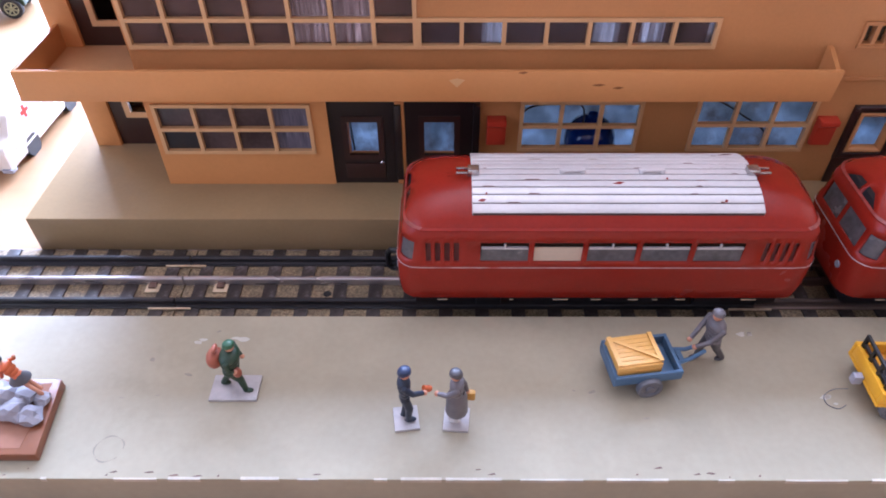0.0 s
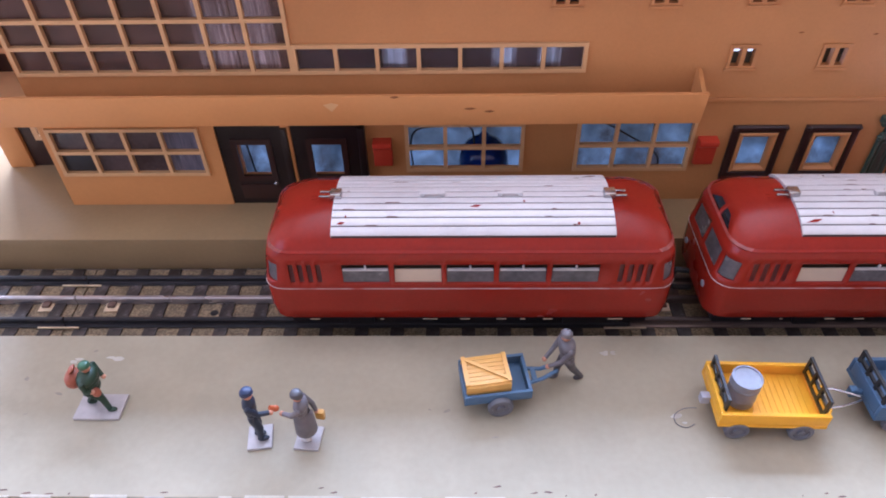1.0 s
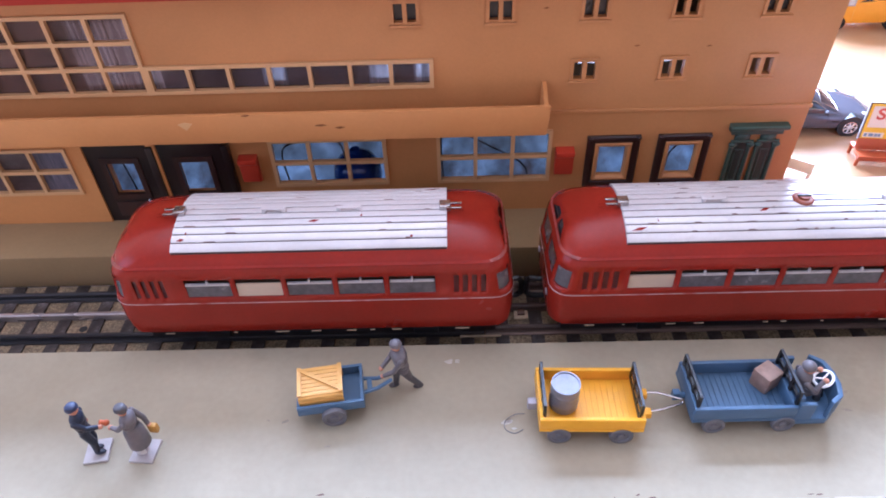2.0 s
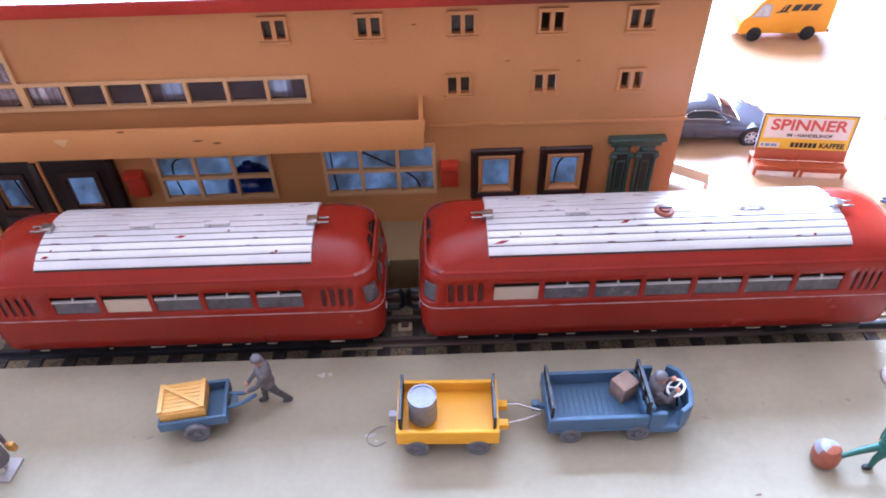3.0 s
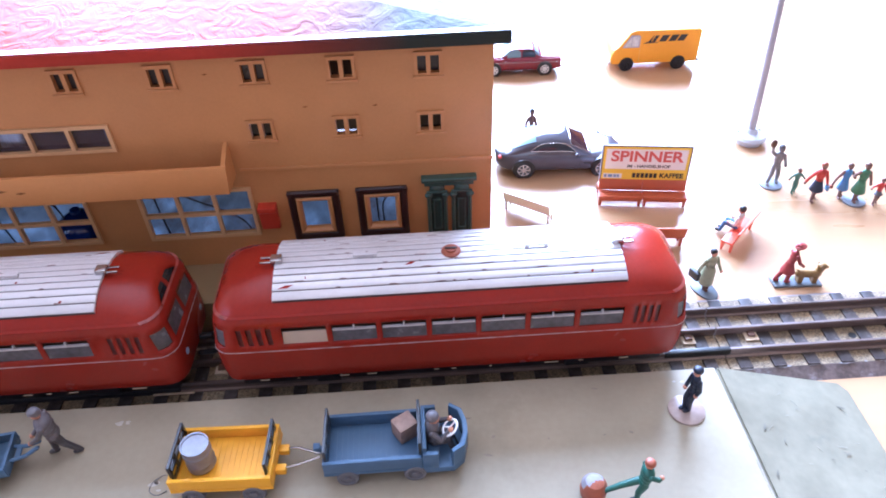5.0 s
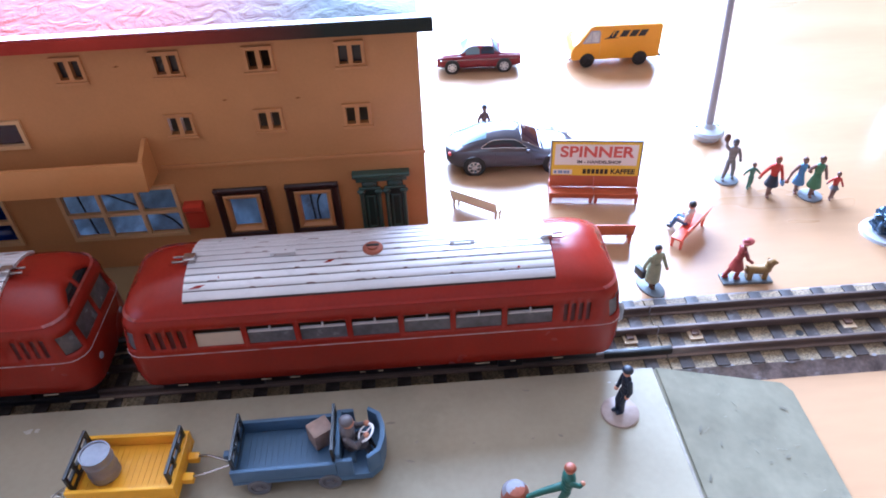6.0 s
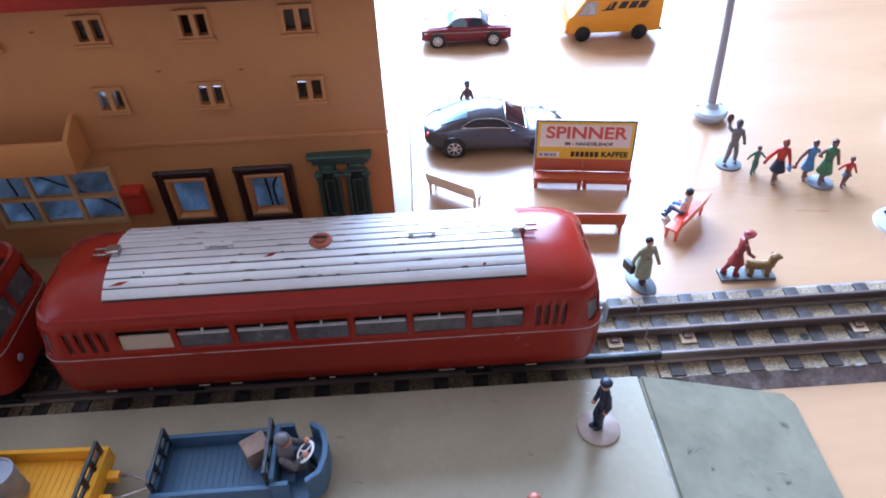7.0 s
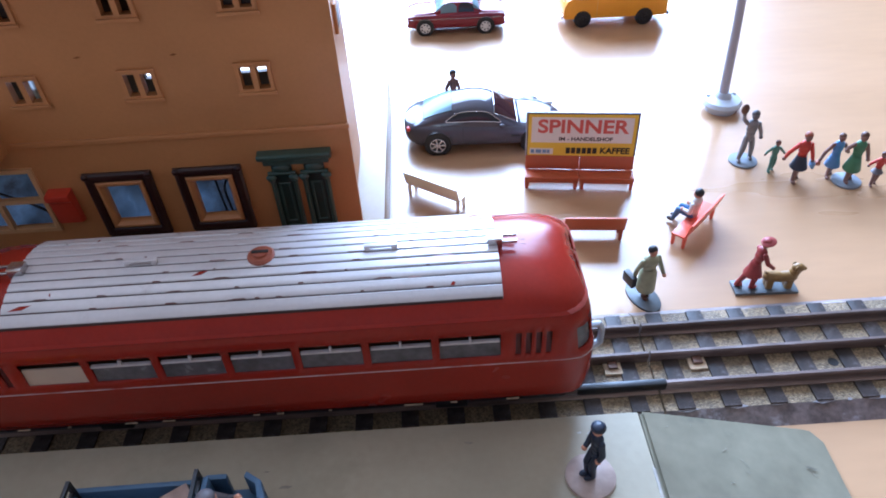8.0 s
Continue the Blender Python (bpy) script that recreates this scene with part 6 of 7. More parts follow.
def street_lamp():
    s = thing("street_lamp", "tall grey plastic street lamp on a round foot", "street lamp", at(21.65, 13.7, 0))
    bm = bmesh.new()
    lathe(bm, [(0, 0), (0.62, 0), (0.66, 0.22), (0.78, 0.26), (0.82, 0.36), (0.72, 0.5), (0.36, 0.6), (0.24, 0.8), (0, 0.8)], 30)
    foot = part("foot", bm, GREYB, s, "pale grey screw-down foot")
    for a in (0.35, 2.8):
        bm = bmesh.new()
        x, y = 0.55 * math.cos(a), 0.55 * math.sin(a)
        rod(bm, (x, y, 0.45), (x, y, 0.57), 0.1, 0.1, 10)
        part("screw", bm, CHASSIS, foot)
    bm = bmesh.new()
    pts = [(0, 0, 0.4), (-0.15, 0, 3.5), (-0.42, 0.0, 7.5), (-0.6, 0, 11.0)]
    for (a, b), (r0, r1) in zip(zip(pts, pts[1:]), ((0.2, 0.17), (0.17, 0.15), (0.15, 0.13))):
        rod(bm, a, b, r0, r1, 14)
    part("pole", bm, GREYP, s)
    bm = bmesh.new()
    box(bm, -1.9, -0.4, -0.25, 0.25, 10.9, 11.15, 0.08)
    part("lamp_head", bm, GREYP, s)


street_lamp()

# ---- families and walkers on the table ----


def raised_hat(bm, up, s, mats):
    mats.append(P_BROWN)
    ball(bm, up(0.45, 0.12, 2.2), 0.16 * s, 6, 0.9, 0.6, 1.3)


def wide_brim(bm, up, s, mats):
    lathe(bm, [(0.0, 0.04), (0.17, 0.03), (0.24, -0.03), (0.23, -0.05), (0, -0.02)], 16, 3, Matrix.Translation(up(0.02, 0.25, 2.02)) @ Matrix.Rotation(0.25, 4, "X") @ Matrix.Scale(s, 4))


FAM = "walking family"
doll("figurine", "grey-suited man figurine waving his hat on a round foot", at(21.15, 9.85, 0, 170), 2.05, P_SUIT, P_SUIT, P_GREY, None, wide=0.85, feet=((-0.24, -0.1), (0.22, 0.12)), palms=((-0.4, 0.0, 1.0), (0.42, 0.1, 2.0)), base=("disc", 0.52, 0), base_mat=BASEF, hair=P_GREYD, extra=raised_hat, group=FAM)
doll("figurine", "small child figurine in a teal shirt beside its mother", at(21.9, 9.15, 0, 178), 1.3, P_TEAL, P_TEAL, P_HEAD, None, wide=0.85, feet=((-0.14, -0.12), (0.14, 0.12)), palms=((-0.55, 0.0, 1.2), (0.55, 0.0, 1.15)), hair=P_BROWN, group=FAM)
doll("figurine", "woman figurine in a red blouse and navy skirt", at(22.55, 8.55, 0, 175), 1.95, P_RED, P_HEAD, P_HEAD, None, wide=0.88, feet=((-0.1, -0.2), (0.14, 0.2)), palms=((-0.4, 0.1, 0.9), (0.62, 0.0, 0.95)), skirt=0.85, skirt_mat=P_NAVY, hair=P_RUST, extra=case(P_LBLUE, -0.42, 0.1, 0.75, 0.06, 0.16, 0.14), group=FAM)
doll("figurine", "girl figurine in a light blue dress with a red bag", at(23.85, 8.65, 0, 172), 1.75, P_SKY, P_HEAD, P_HEAD, None, wide=0.85, feet=((-0.1, -0.18), (0.12, 0.18)), palms=((-0.45, 0.0, 1.2), (0.5, -0.1, 0.7)), skirt=0.9, sleeves=P_HEAD, hair=P_BROWN, extra=case(P_RUST, 0.55, -0.1, 0.55, 0.1, 0.1, 0.1), group=FAM)
doll("figurine", "woman figurine in a green dress on a round foot", at(24.3, 8.2, 0, 172), 1.95, P_LEAF, P_HEAD, P_HEAD, None, wide=0.88, feet=((-0.1, -0.14), (0.12, 0.16)), palms=((-0.42, 0.05, 0.95), (0.42, 0.0, 1.3)), skirt=0.95, sleeves=P_HEAD, base=("disc", 0.5, 0), base_mat=BASEF, hair=P_BROWN, group=FAM)
doll("figurine", "boy figurine in a red shirt and grey shorts", at(25.1, 7.95, 0, 172), 1.35, P_RED, P_HEAD, P_HEAD, None, wide=0.85, skirt=0.45, skirt_mat=P_GREY, feet=((-0.14, -0.14), (0.14, 0.16)), palms=((-0.5, 0.0, 1.0), (0.55, 0.0, 1.2)), hair=P_BROWN, group=FAM)
doll("figurine", "woman figurine in a sage coat carrying a dark bag", at(15.55, 3.12, 0, 200), 1.95, P_OLIVE, P_BROWN, SKIN, None, feet=((-0.08, -0.05), (0.08, 0.08)), palms=((-0.42, 0.25, 0.95), (0.42, -0.1, 0.85)), skirt=1.2, wide=1.12, base=("oval", 0.42, 0.7), base_mat=BASEB, hair=P_BLACK, extra=case(P_BLACK, 0.5, -0.2, 0.78, 0.1, 0.26, 0.2))
doll("figurine", "stooping woman figurine in maroon leading a dog", at(18.72, 3.2, 0.1, -85), 1.85, P_MAROON, P_MAROON, SKIN, P_MAROON, feet=((-0.1, -0.3), (0.1, 0.12)), lean=(0, 0.18), wide=0.85, palms=((-0.2, 0.62, 0.95), (0.2, 0.6, 0.95)), skirt=0.8, skirt_mat=P_MAROON, extra=wide_brim)


def dog():
    bm = bmesh.new()
    limb(bm, [(-0.45, 0, 0.5), (0.0, 0, 0.47), (0.40, 0, 0.52)], [0.2, 0.21, 0.22], 0, 10)
    limb(bm, [(0.40, 0, 0.56), (0.50, 0, 0.84)], [0.19, 0.18], 0, 10)
    ball(bm, (0.52, 0, 0.92), 0.2, 0, 1.2, 0.9, 0.85)
    ball(bm, (0.72, 0, 0.88), 0.11, 0, 1.1, 0.8, 0.8)
    for y in (-0.14, 0.14):
        ball(bm, (0.42, y, 0.95), 0.1, 0, 0.7, 0.5, 1.3)
    for x in (-0.36, 0.34):
        for y in (-0.1, 0.1):
            box(bm, x - 0.13, x + 0.12, y - 0.1, y + 0.1, 0.0, 0.46, 0.05)
    rod(bm, (-0.5, 0, 0.65), (-0.62, 0, 0.72), 0.06, 0.04, 8)
    alone("figurine", bm, P_DOG, "tan dog figurine beside the stooping woman", "figurine", at(19.66, 3.15, 0.1, -4) @ Matrix.Scale(0.82, 4), smooth=50)
    bm = boxm(-0.95, 0.95, -0.3, 0.3, 0, 0.1, 0.02)
    alone("figure_plate", bm, BASEB, "slate-grey rectangular foot plate under woman and dog", "base plate", at(19.28, 3.18, 0, -2))


dog()
doll("figurine", "small dark figurine standing behind the sports car", at(10.45, 14.6, 0, 190), 2.05, P_HEAD, P_DOG, P_HEAD, None, wide=0.62, palms=((-0.26, 0.1, 1.0), (0.3, 0.05, 1.15)), hair=P_BLACK)

# ---- cars on the table ----


def car_wheel(parent, x, y, r, t=0.36, rim=RIM, near=True):
    bm = bmesh.new()
    s = -1 if y < 0 else 1
    m = Matrix.Translation((x, y, r)) @ Matrix.Rotation(radians(90 if s < 0 else -90), 4, "X")
    lathe(bm, [(0, -t / 2), (r * 0.9, -t / 2), (r, -t / 2 + 0.05), (r, t / 2 - 0.05), (r * 0.93, t / 2), (r * 0.68, t / 2), (r * 0.64, t / 2 - 0.06), (0, t / 2 - 0.06)], 24, m=m)
    w = part("wheel", bm, TYRE, parent)
    bm = bmesh.new()
    lathe(bm, [(0, t / 2 + 0.0), (r * 0.16, t / 2), (r * 0.2, t / 2 - 0.05)], 16, m=m)
    for i in range(7):
        a = i * 2 * math.pi / 7
        c = m @ Vector((0, 0, t / 2 - 0.03))
        e = m @ Vector((r * 0.62 * math.cos(a), r * 0.62 * math.sin(a), t / 2 - 0.03))
        rod(bm, c, e, 0.05, 0.045, 6)
    lathe(bm, [(r * 0.56, t / 2 - 0.04), (r * 0.60, t / 2 + 0.01), (r * 0.66, t / 2 + 0.005), (r * 0.66, t / 2 - 0.05)], 24, m=m)
    part("rim", bm, rim, w)
    return w


def loft(bm, sections, mi=0, ends=True):
    """Sections: rows of points, all with as many points; the skin between them."""
    rows = [[bm.verts.new(p) for p in s] for s in sections]
    made = []
    for a, b in zip(rows, rows[1:]):
        for i in range(len(a) - 1):
            f = bm.faces.new((a[i], a[i + 1], b[i + 1], b[i]))
            f.material_index = mi
            made.append(f)
    if ends:
        for r in (rows[0], rows[-1]):
            made.append(bm.faces.new(r))
    bmesh.ops.recalc_face_normals(bm, faces=made)
    return rows


def flank(half, belt, top, roof_half, k=0.0):
    """Three points of the glasshouse from belt to roof; k: 0 for a stepped shoulder, 1 for one that flows into the body."""
    tum, h = half - 0.06, top - belt
    return [(tum - 0.1 + 0.05 * k, belt + 0.04 * h + 0.02), ((tum + roof_half) / 2 - 0.04 + 0.07 * k, belt + h * 0.55), (roof_half + 0.03 * k, belt + h * 0.9)]


def car_section(x, half, sill, belt, top, roof_half, k=0.0):
    """A cross-section of a car body from one sill over the top to the other."""
    tum = half - 0.06
    side = [(half - 0.12, sill), (half, sill + 0.12), (half + 0.02 + 0.03 * k, (sill + belt) / 2), (tum + 0.02 * k, belt - 0.06 * k)]
    up = [*flank(half, belt, top, roof_half, k), (roof_half * 0.6, top - 0.02 * k), (0, top + 0.015)]
    pts = [(y, z) for y, z in side + up]
    full = [(-y, z) for y, z in pts] + [(y, z) for y, z in reversed(pts[:-1])]
    return [Vector((x, y, z)) for y, z in full]


def interp_rows(keys, x, soft=True):
    xs = [k[0] for k in keys]
    near = [min(max(x + d, xs[0]), xs[-1]) for d in (-0.22, -0.11, 0.0, 0.11, 0.22)] if soft else [x]
    return [sum(float(np.interp(v, xs, [k[i] for k in keys])) for v in near) / len(near) for i in range(1, len(keys[0]))]


def car_body(keys, x0, x1, n, smooth=45):
    bm = bmesh.new()
    secs = []
    for i in range(n + 1):
        u = i / n
        x = x0 + (x1 - x0) * (0.5 - 0.5 * math.cos(math.pi * u)) 
        secs.append(car_section(x, *interp_rows(keys, x)))
    loft(bm, secs)
    return bm


def screen(keys, x0, x1, n=8):
    """A front or rear window that follows the body's top between two places along the car."""
    bm = bmesh.new()
    rows = []
    for i in range(n + 1):
        x = x0 + (x1 - x0) * i / n
        rows.append([p + Vector((0, 0, 0.018)) for p in car_section(x, *interp_rows(keys, x))[5:12]])
    loft(bm, rows, ends=False)
    return bm


def glass_strip(bm, keys, x0, x1, lo, hi, side, push=0.012, n=10, taper=(0.0, 0.0)):
    """A side window that lies on the body between two shares of the way from belt to roof."""
    rows = []
    for i in range(n + 1):
        x = x0 + (x1 - x0) * i / n
        half, _, belt, top, rh, *k = interp_rows(keys, x)
        q = min(1, min(i, n - i) / (n * 0.22))
        q = math.sin(q * math.pi / 2)
        a, b = lo + (1 - q) * taper[0], hi - (1 - q) * taper[1]

        def pt(u):
            ys, zs = zip(*flank(half, belt, top, rh, *k))
            z = belt + (top - belt) * u
            return Vector((x, side * (float(np.interp(z, zs, ys)) + push), z))
        rows.append([pt(a + (b - a) * j / 4) for j in range(5)])
    loft(bm, rows, ends=False)


def sports_car():
    c = thing("sports_car", "gunmetal-grey sports coupe model with silver wheels", "model car", at(11.55, 12.75, 0, -2.5))
    ends = 3.17
    belts = [(-3.2, 1.02), (-2.9, 1.16), (-2.3, 1.22), (-1.5, 1.2), (0.5, 1.13), (1.5, 1.1), (2.3, 1.02), (2.8, 0.9), (3.2, 0.66)]
    roofs = [(-2.75, 0.0), (-2.4, 0.17), (-1.9, 0.42), (-1.3, 0.66), (-0.7, 0.79), (-0.2, 0.82), (0.25, 0.74), (0.7, 0.5), (1.1, 0.24), (1.45, 0.0)]

    def soft(table, x, reach=0.2):
        return sum(float(np.interp(x + d * reach, [k[0] for k in table], [k[1] for k in table])) for d in (-1, -0.5, 0, 0.5, 1)) / 5

    def hull(x):
        """One cross-section of the lower body."""
        w = 1.27 * max(0.02, 1 - abs(x / (ends + 0.03)) ** 7) ** 0.42 + 0.05 * math.exp(-((x + 1.85) / 0.55) ** 2) + 0.03 * math.exp(-((x - 1.92) / 0.5) ** 2)
        top, low = soft(belts, x), 0.3 + 0.14 * max(0.0, (abs(x) - 2.6) / 0.6)
        h = top - low
        half = [(0.82 * w, low), (0.95 * w, low + 0.1 * h), (w, low + 0.4 * h), (w, low + 0.62 * h), (0.965 * w, low + 0.82 * h), (0.88 * w, low + 0.95 * h), (0.7 * w, top + 0.02), (0.38 * w, top + 0.055), (0, top + 0.07)]
        return [Vector((x, -y, z)) for y, z in half] + [Vector((x, y, z)) for y, z in reversed(half[:-1])]

    def dome(x, t, out=0.0):
        """A point of the roof dome: t runs from one side over the top to the other, 0 to 1."""
        h = soft(roofs, x, 0.15)
        w = 1.1 - 0.1 * max(0.0, (-x - 1.0) / 1.6) ** 2
        a = math.pi * t
        cy, sz = math.cos(a), math.sin(a)
        y = -math.copysign(abs(cy) ** 0.75, cy) * w * (1 - 0.06 * sz)
        return Vector((x, y * (1 + out), soft(belts, x) - 0.05 + (h + 0.05) * sz ** 0.72 + out * sz))

    bm = bmesh.new()
    loft(bm, [hull(-ends * math.cos(math.pi * i / 46)) for i in range(47)])
    body = part("body", bm, GUN, c, "dark metallic grey coupe body", 180)
    bm = bmesh.new()
    loft(bm, [[dome(-2.75 + 4.2 * i / 30, j / 24) for j in range(25)] for i in range(31)], ends=False)
    part("roof", bm, GUN, body, "", 180)

    def pane(name, x0, x1, t0, t1, mat, pinch=0.0, trim=RIM):
        """Glass on the dome between two places along the car and two shares of its girth; pinch narrows it towards the ends."""
        rows = []
        for i in range(17):
            u = i / 16
            q = math.sin(min(1.0, min(u, 1 - u) / 0.3) * math.pi / 2)
            k = (1 - q) * pinch
            rows.append([dome(x0 + (x1 - x0) * u, t0 + (t1 - t0) * (k * (0.35 if t0 < 0.5 < t1 else 0.1) + (1 - k) * j / 8), 0.012) for j in range(9)])
        bm = bmesh.new()
        loft(bm, rows, ends=False)
        p = part(name, bm, mat, body, "", 180)
        edge = [r[0] for r in rows] + rows[-1][1:-1] + [r[-1] for r in reversed(rows)] + rows[0][-2::-1]
        bm = bmesh.new()
        tube(bm, edge, 0.014, 6)
        part("window_trim", bm, trim, p)

    pane("windscreen", 0.38, 1.28, 0.2, 0.8, REDGLASS)
    # The rear glass has its sky reflection painted into the colour.
    pane("rear_window", -2.4, -1.25, 0.26, 0.74, CARGLASS_SKY, trim=CHASSIS)
    for t0, t1 in ((0.055, 0.2), (0.945, 0.8)):
        pane("side_window", -1.5, 0.62, t0, t1, CARGLASS, 0.85)
    for s in (-1, 1):
        bm = bmesh.new()
        ball(bm, (0.66, s * 1.3, 1.24), 0.12, 0, 1.1, 0.9, 0.75)
        rod(bm, (0.66, s * 1.12, 1.16), (0.66, s * 1.3, 1.22), 0.04)
        part("wing_mirror", bm, GUN, body)
        bm = bmesh.new()
        ball(bm, (2.62, s * 0.86, 0.93), 0.2, 0, 1.4, 0.6, 0.4)
        part("head_lamp", bm, CARGLASS_GLARE, body)
        bm = bmesh.new()
        ball(bm, (-2.98, s * 0.82, 0.98), 0.15, 0, 0.6, 1.0, 0.6)
        part("tail_lamp", bm, SIGN_R, body)
        part("side_vent", boxm(1.02, 1.34, min(s * 1.2, s * 1.3), max(s * 1.2, s * 1.3), 0.74, 0.82, 0.01), CHASSIS, body)
        for x in (-0.85, 0.82):
            sec = hull(x)
            line = [p if s < 0 else Vector((p.x, -p.y, p.z)) for p in sec[1:6]]
            bm = bmesh.new()
            tube(bm, smooth_line(line), 0.012, 6)
            part("door_seam", bm, CHASSIS, body)
    bm = bmesh.new()
    rod(bm, (2.98, -0.45, 0.62), (2.98, 0.45, 0.62), 0.14, seg=12)
    part("grille", bm, CHASSIS, body)
    for x in (-1.85, 1.92):
        for s in (-1, 1):
            bm = bmesh.new()
            rod(bm, (x, s * 0.9, 0.52), (x, s * 1.315, 0.5), 0.55, 0.55, 28)
            part("wheel_arch", bm, CHASSIS, body)
            car_wheel(c, x, s * 1.16, 0.47)


sports_car()


def saloon():
    c = thing("saloon_car", "maroon 1960s saloon car model with pale wheels", "model car", at(11.1, 23.55, 0, 178))
    keys = [(-2.5, 0.85, 0.38, 0.92, 0.94, 0.7), (-2.35, 0.98, 0.34, 1.02, 1.06, 0.8), (-1.35, 1.0, 0.32, 1.04, 1.10, 0.8), (-1.2, 1.0, 0.32, 1.04, 1.14, 0.8), (-0.85, 1.0, 0.32, 1.04, 1.62, 0.72), (0.55, 1.0, 0.32, 1.04, 1.64, 0.72), (1.05, 1.0, 0.32, 1.04, 1.14, 0.8), (1.2, 1.0, 0.32, 1.04, 1.10, 0.8), (2.3, 0.98, 0.34, 1.0, 1.04, 0.8), (2.5, 0.85, 0.4, 0.86, 0.88, 0.7)]
    body = part("body", car_body(keys, -2.5, 2.5, 40), MAROON, c, "maroon saloon body", 40)
    for s in (-1, 1):
        for x0, x1 in ((-0.92, -0.12), (-0.04, 0.78)):
            bm = bmesh.new()
            glass_strip(bm, keys, x0, x1, 0.12, 0.84, s, 0.012, 8, (0.0, 0.25))
            part("side_window", bm, CARGLASS_SKY if x0 > -0.5 else CARGLASS, body)
        part("side_trim", boxm(-2.3, 2.3, min(s * 0.99, s * 1.035), max(s * 0.99, s * 1.03), 0.85, 0.868, 0.005), RIM, body)
        bm = bmesh.new()
        ball(bm, (2.44, s * 0.62, 0.72), 0.15, 0, 0.5, 1, 1)
        part("head_lamp", bm, CARGLASS_SKY, body)
    part("windscreen", screen(keys, 0.6, 1.02), CARGLASS_SKY, body)
    part("rear_window", screen(keys, -1.17, -0.88), CARGLASS_SKY, body)
    for x in (-2.56, 2.46):
        part("bumper", boxm(x, x + 0.1, -0.9, 0.9, 0.45, 0.58, 0.03), RIM, c)
    for x in (-1.5, 1.6):
        for s in (-1, 1):
            bm = bmesh.new()
            rod(bm, (x, s * 0.75, 0.42), (x, s * 1.03, 0.42), 0.46, 0.46, 20)
            part("wheel_arch", bm, CHASSIS, body)
            car_wheel(c, x, s * 0.92, 0.40, 0.28, WHITEP)


saloon()


def delivery_van():
    c = thing("delivery_van", "deep yellow delivery van model with black lettering blocks", "model van", at(19.15, 23.5, 0, 179))
    bm = bmesh.new()
    prof = [(-2.72, 0.52), (-2.72, 2.35), (-2.62, 2.5), (1.3, 2.55), (1.55, 2.46), (2.12, 1.62), (2.4, 1.38), (2.56, 1.1), (2.6, 0.8), (2.56, 0.5), (2.45, 0.45), (-2.6, 0.45)]
    prism(bm, prof, "y", -1.12, 1.12, bevel=0.11)
    body = part("body", bm, VANY, c, "deep yellow van body", 45)
    for s in (-1, 1):
        y0, y1 = min(s * 1.115, s * 1.14), max(s * 1.115, s * 1.14)
        bm = bmesh.new()
        prism(bm, [(0.95, 1.5), (1.98, 1.5), (1.52, 2.26), (1.05, 2.26), (0.95, 2.15)], "y", y0, y1, bevel=0.01)
        win = part("side_window", bm, GREYP, body)
        bm = bmesh.new()
        prism(bm, [(1.03, 1.57), (1.42, 1.57), (1.42, 2.18), (1.08, 2.18), (1.03, 2.12)], "y", min(s * 1.135, s * 1.146), max(s * 1.135, s * 1.146))
        prism(bm, [(1.47, 1.57), (1.85, 1.57), (1.48, 2.18), (1.47, 2.18)], "y", min(s * 1.135, s * 1.146), max(s * 1.135, s * 1.146))
        part("pane", bm, CARGLASS_GLARE, win)
        part("door_seam", boxm(0.88, 0.9, min(s * 1.115, s * 1.124), max(s * 1.115, s * 1.124), 0.6, 2.3), CRATE, body)
        # the trade name as four slanting blocks behind a swept mark
        for x in (0.0, 0.42, 0.98, 1.5):
            w = 0.2 if x == 0.0 else 0.42
            bm = bmesh.new()
            x0, x1 = ((0.15 - x, 0.15 - x - w) if s > 0 else (-1.75 + x, -1.75 + x + w))
            sl = 0.1 if s < 0 else -0.1
            prism(bm, [(x0 - sl, 1.82), (x1 - sl, 1.82), (x1 + sl, 2.2), (x0 + sl, 2.2)], "y", y0, y1)
            part("lettering_block", bm, SIGN_K, body)
        xs, d = (0.75, -1) if s > 0 else (-2.35, 1)
        bm = bmesh.new()
        prism(bm, [(xs, 1.72), (xs + d * 0.9, 1.76), (xs + d * 0.45, 1.84), (xs + d * 0.62, 2.26), (xs + d * 0.3, 1.84)], "y", y0, y1)
        part("lettering_block", bm, SIGN_K, body)
    bm = bmesh.new()
    # The windscreen's glare is painted in as a white pane.
    prism(bm, [(2.05, 1.68), (1.58, 2.38), (1.62, 2.4), (2.09, 1.7)], "y", -0.92, 0.92)
    part("windscreen", bm, CARGLASS_GLARE, body)
    part("bumper", boxm(2.58, 2.72, -1.05, 1.05, 0.45, 0.65, 0.04), RIM, c)
    part("bumper", boxm(-2.85, -2.71, -1.05, 1.05, 0.45, 0.6, 0.04), CHASSIS, c)
    for x in (-1.55, 1.6):
        for s in (-1, 1):
            bm = bmesh.new()
            rod(bm, (x, s * 0.8, 0.45), (x, s * 1.13, 0.45), 0.44, 0.44, 20)
            part("wheel_arch", bm, CHASSIS, body)
            car_wheel(c, x, s * 1.0, 0.37, 0.3, CHASSIS)
    bm = bmesh.new()
    tube(bm, [(2.5, 0.95, 1.35), (2.75, 1.15, 2.0), (2.65, 1.15, 2.35)], 0.03)
    part("mirror_arm", bm, RIM, body)


delivery_van()


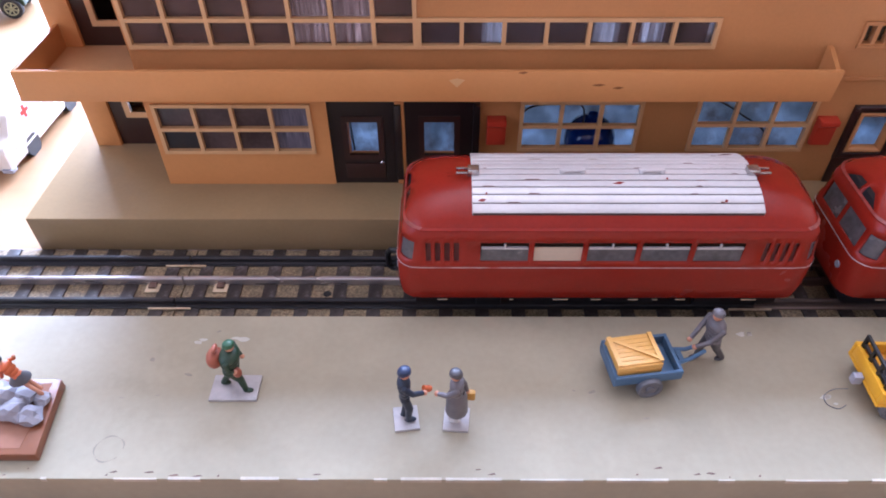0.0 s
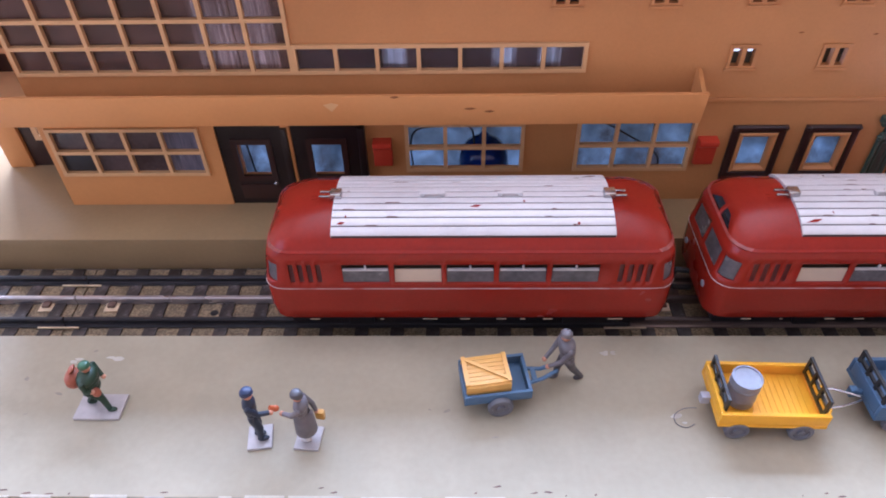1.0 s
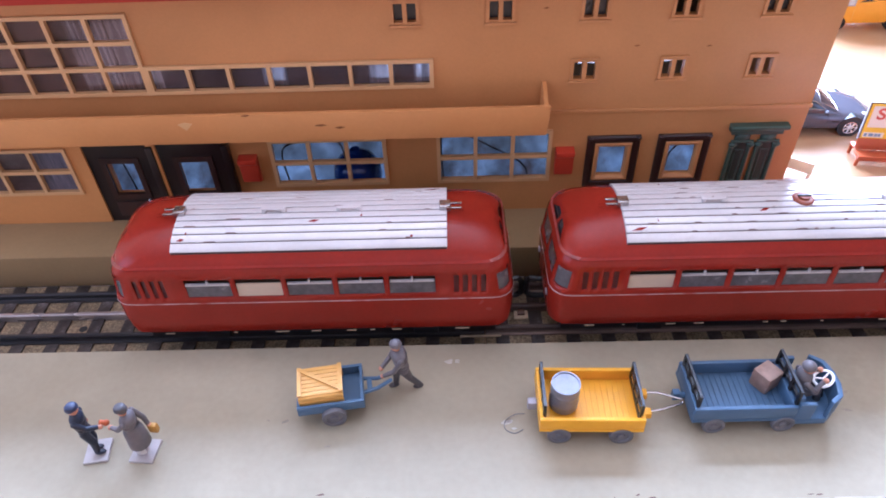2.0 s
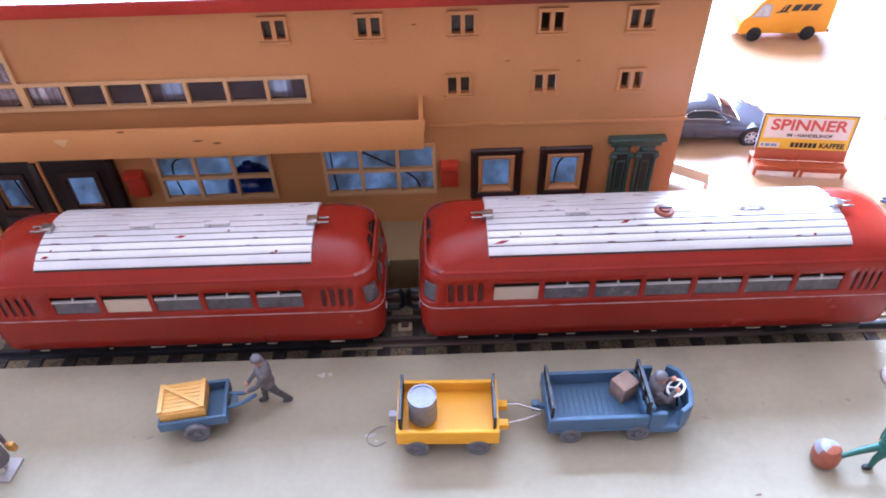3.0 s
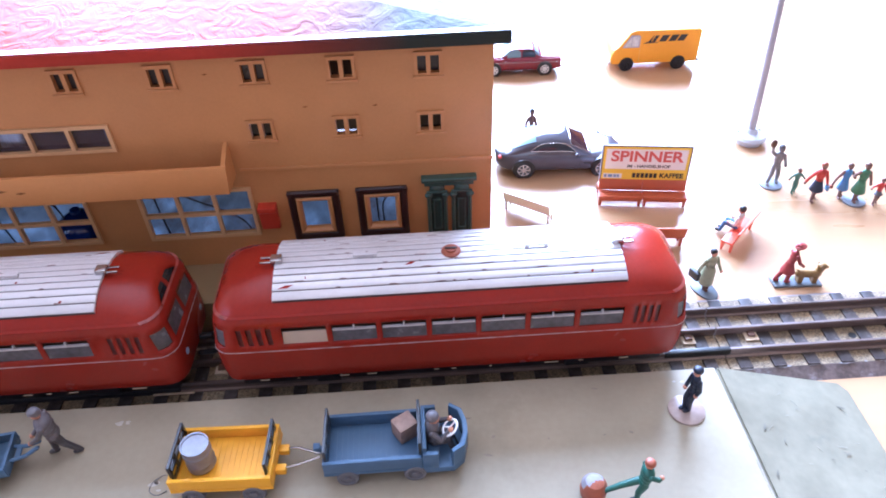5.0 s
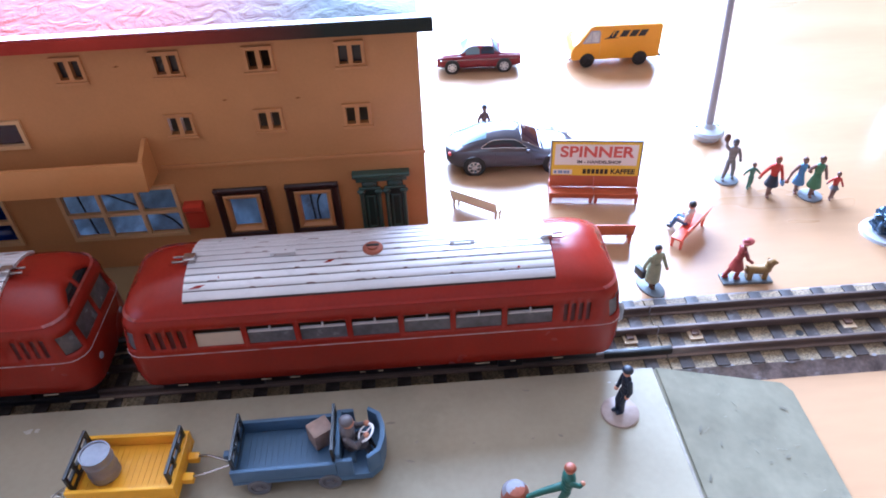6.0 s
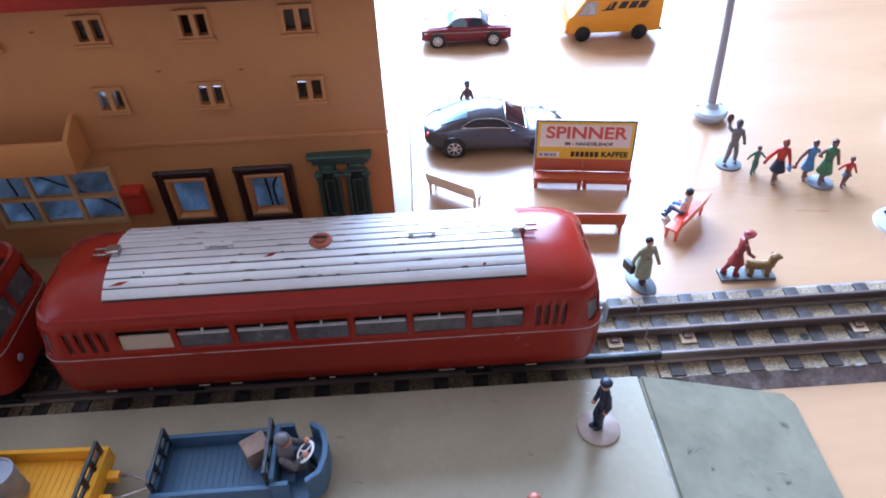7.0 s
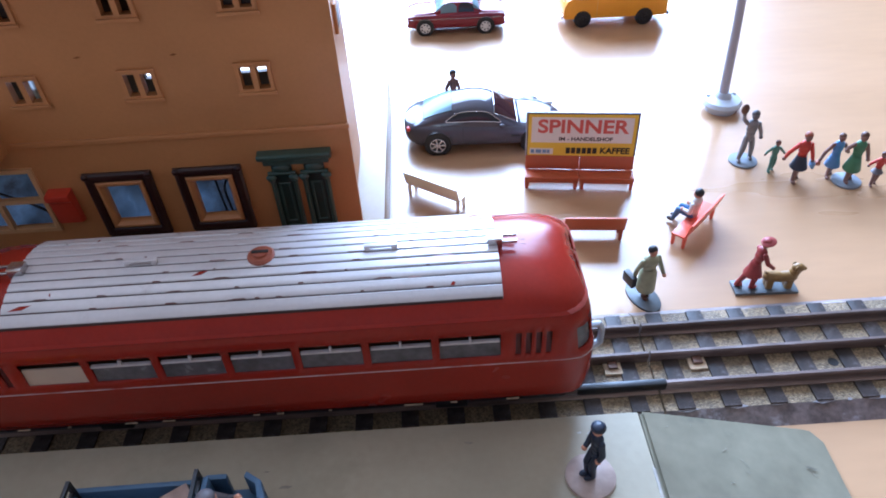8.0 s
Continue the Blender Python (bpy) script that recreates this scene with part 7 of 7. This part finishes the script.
def ambulance():
    c = thing("ambulance", "cream-white ambulance model with grooved sides and red crosses", "model van", at(-33.1, 10.2, 0, -92))
    bm = bmesh.new()
    prof = [(-3.3, 0.32), (-3.3, 2.2), (-3.1, 2.42), (2.0, 2.42), (2.3, 2.3), (2.75, 1.55), (3.3, 1.35), (3.42, 1.1), (3.42, 0.32)]
    prism(bm, prof, "y", -1.4, 1.4, bevel=0.14)
    body = part("body", bm, WHITEP, c, "cream-white panelled body", 45)
    for s in (-1, 1):
        for z in (0.62, 0.88, 1.14, 1.40):
            part("side_rib", boxm(-3.1, 2.6, min(s * 1.39, s * 1.425), max(s * 1.39, s * 1.425), z, z + 0.1, 0.015), WHITEP, body)
        bm = bmesh.new()
        y0, y1 = min(s * 1.39, s * 1.42), max(s * 1.39, s * 1.42)
        box(bm, 0.92, 1.48, y0, y1, 1.77, 1.93)
        box(bm, 1.12, 1.28, min(s * 1.39, s * 1.416), max(s * 1.39, s * 1.416), 1.58, 2.12)
        part("red_cross", bm, SIGN_R, body)
        part("bumper_corner", boxm(3.15, 3.5, min(s * 1.0, s * 1.46), max(s * 1.0, s * 1.46), 0.28, 0.46, 0.05), GREYP, body)
        for x in (-2.0, 1.55):
            bm = bmesh.new()
            rod(bm, (x, s * 1.0, 0.42), (x, s * 1.412, 0.42), 0.5, 0.5, 20)
            part("wheel_arch", bm, CHASSIS, body)
            car_wheel(c, x, s * 1.24, 0.4, 0.3, CHASSIS)
    part("windscreen", boxm(2.42, 2.56, -1.1, 1.1, 1.62, 2.12, 0.04), CARGLASS, body)


ambulance()


def field_car():
    c = thing("field_car", "olive-drab open field car model with heavy tyres", "model car", at(-40.2, 22.6, 0, 190))
    bm = bmesh.new()
    prism(bm, [(-2.0, 0.6), (-2.0, 1.5), (-0.2, 1.55), (0.4, 1.5), (0.6, 1.35), (1.9, 1.25), (2.05, 0.7), (2.0, 0.55)], "y", -0.95, 0.95, bevel=0.06)
    body = part("body", bm, P_DGREEN, c)
    part("seat", boxm(-0.9, -0.4, -0.7, 0.7, 1.5, 1.9, 0.05), P_BROWN, body)
    for x in (-1.3, 1.35):
        for s in (-1, 1):
            car_wheel(c, x, s * 1.02, 0.58, 0.4, P_OLIVE)


field_car()


def bus(m, label, cab):
    b = thing("bus", label, "model bus", m, group="bus and trailer")
    bm = bmesh.new()
    prism(bm, [(-4.3, 0.42), (4.3, 0.42), (4.42, 0.7), (4.42, 1.55), (-4.42, 1.55), (-4.42, 0.7)], "y", -1.25, 1.25, bevel=0.1)
    lower = part("lower_body", bm, BUSBLUE, b, "bright blue lower panels")
    bm = bmesh.new()
    prism(bm, [(-4.35, 1.56), (4.35, 1.56), (4.2, 2.5), (3.8, 3.05), (-3.8, 3.05), (-4.2, 2.5)], "y", -1.22, 1.22, bevel=0.18)
    upper = part("upper_body", bm, BUSCREAM, b, "cream upper body and roof")
    for s in (-1, 1):
        y0, y1 = min(s * 1.20, s * 1.235), max(s * 1.20, s * 1.235)
        for i in range(6):
            part("side_window", boxm(-3.7 + i * 1.25, -2.62 + i * 1.25, y0, y1, 1.75, 2.4, 0.03), CARGLASS, upper)
        part("side_trim", boxm(-4.2, 4.2, min(s * 1.25, s * 1.275), max(s * 1.25, s * 1.275), 0.95, 1.0, 0.008), RIM, lower)
        for x in (-2.6, 2.5):
            car_wheel(b, x, s * 1.12, 0.5, 0.34, RIM)
    if cab:
        part("windscreen", boxm(4.22, 4.36, -0.95, 0.95, 1.72, 2.5, 0.05), CARGLASS, upper)


bus(at(36.0, 13.2, 0, -24), "blue and cream bus model standing at the table's side", True)
bus(at(45.5, 8.6, 0, -28), "blue and cream bus trailer model behind the bus", False)


def foil_lump():
    b = thing("foil_lump", "shiny blue-grey crumpled foil lump on a white base", "foil lump", at(26.1, 5.35, 0))
    bm = bmesh.new()
    lathe(bm, [(0, 0), (1.0, 0), (0.95, 0.12), (0, 0.16)], 20)
    part("foot", bm, GREYB, b)
    bm = bmesh.new()
    bmesh.ops.create_icosphere(bm, subdivisions=4, radius=0.62)
    for v in bm.verts:
        v.co *= 1 + 0.35 * noise.noise(v.co * 3.2) + 0.15 * noise.noise(v.co * 8)
        v.co.z += 0.62
        v.co.z = max(v.co.z, 0.1)
    part("foil", bm, surface("dark_blue_foil", (0.05, 0.09, 0.15), 0.2, metal=0.6, vary=0.4, size=0.004, bump=0.6), b, smooth=15)


foil_lump()

# ---- sleepers, pieces of the track ----
SL = mesh_of("sleeper", boxm(-0.225, 0.225, -1.66, 1.66, 0.29, 0.36, 0.02), SLEEPER)
for tr, (a, b) in zip(TRACKS, JOINTS):
    for i in range(16):
        s = new("sleeper", SL)
        s.parent = tr
        s.matrix_basis = at(a + 0.55 + i * 1.186, TY, 0)
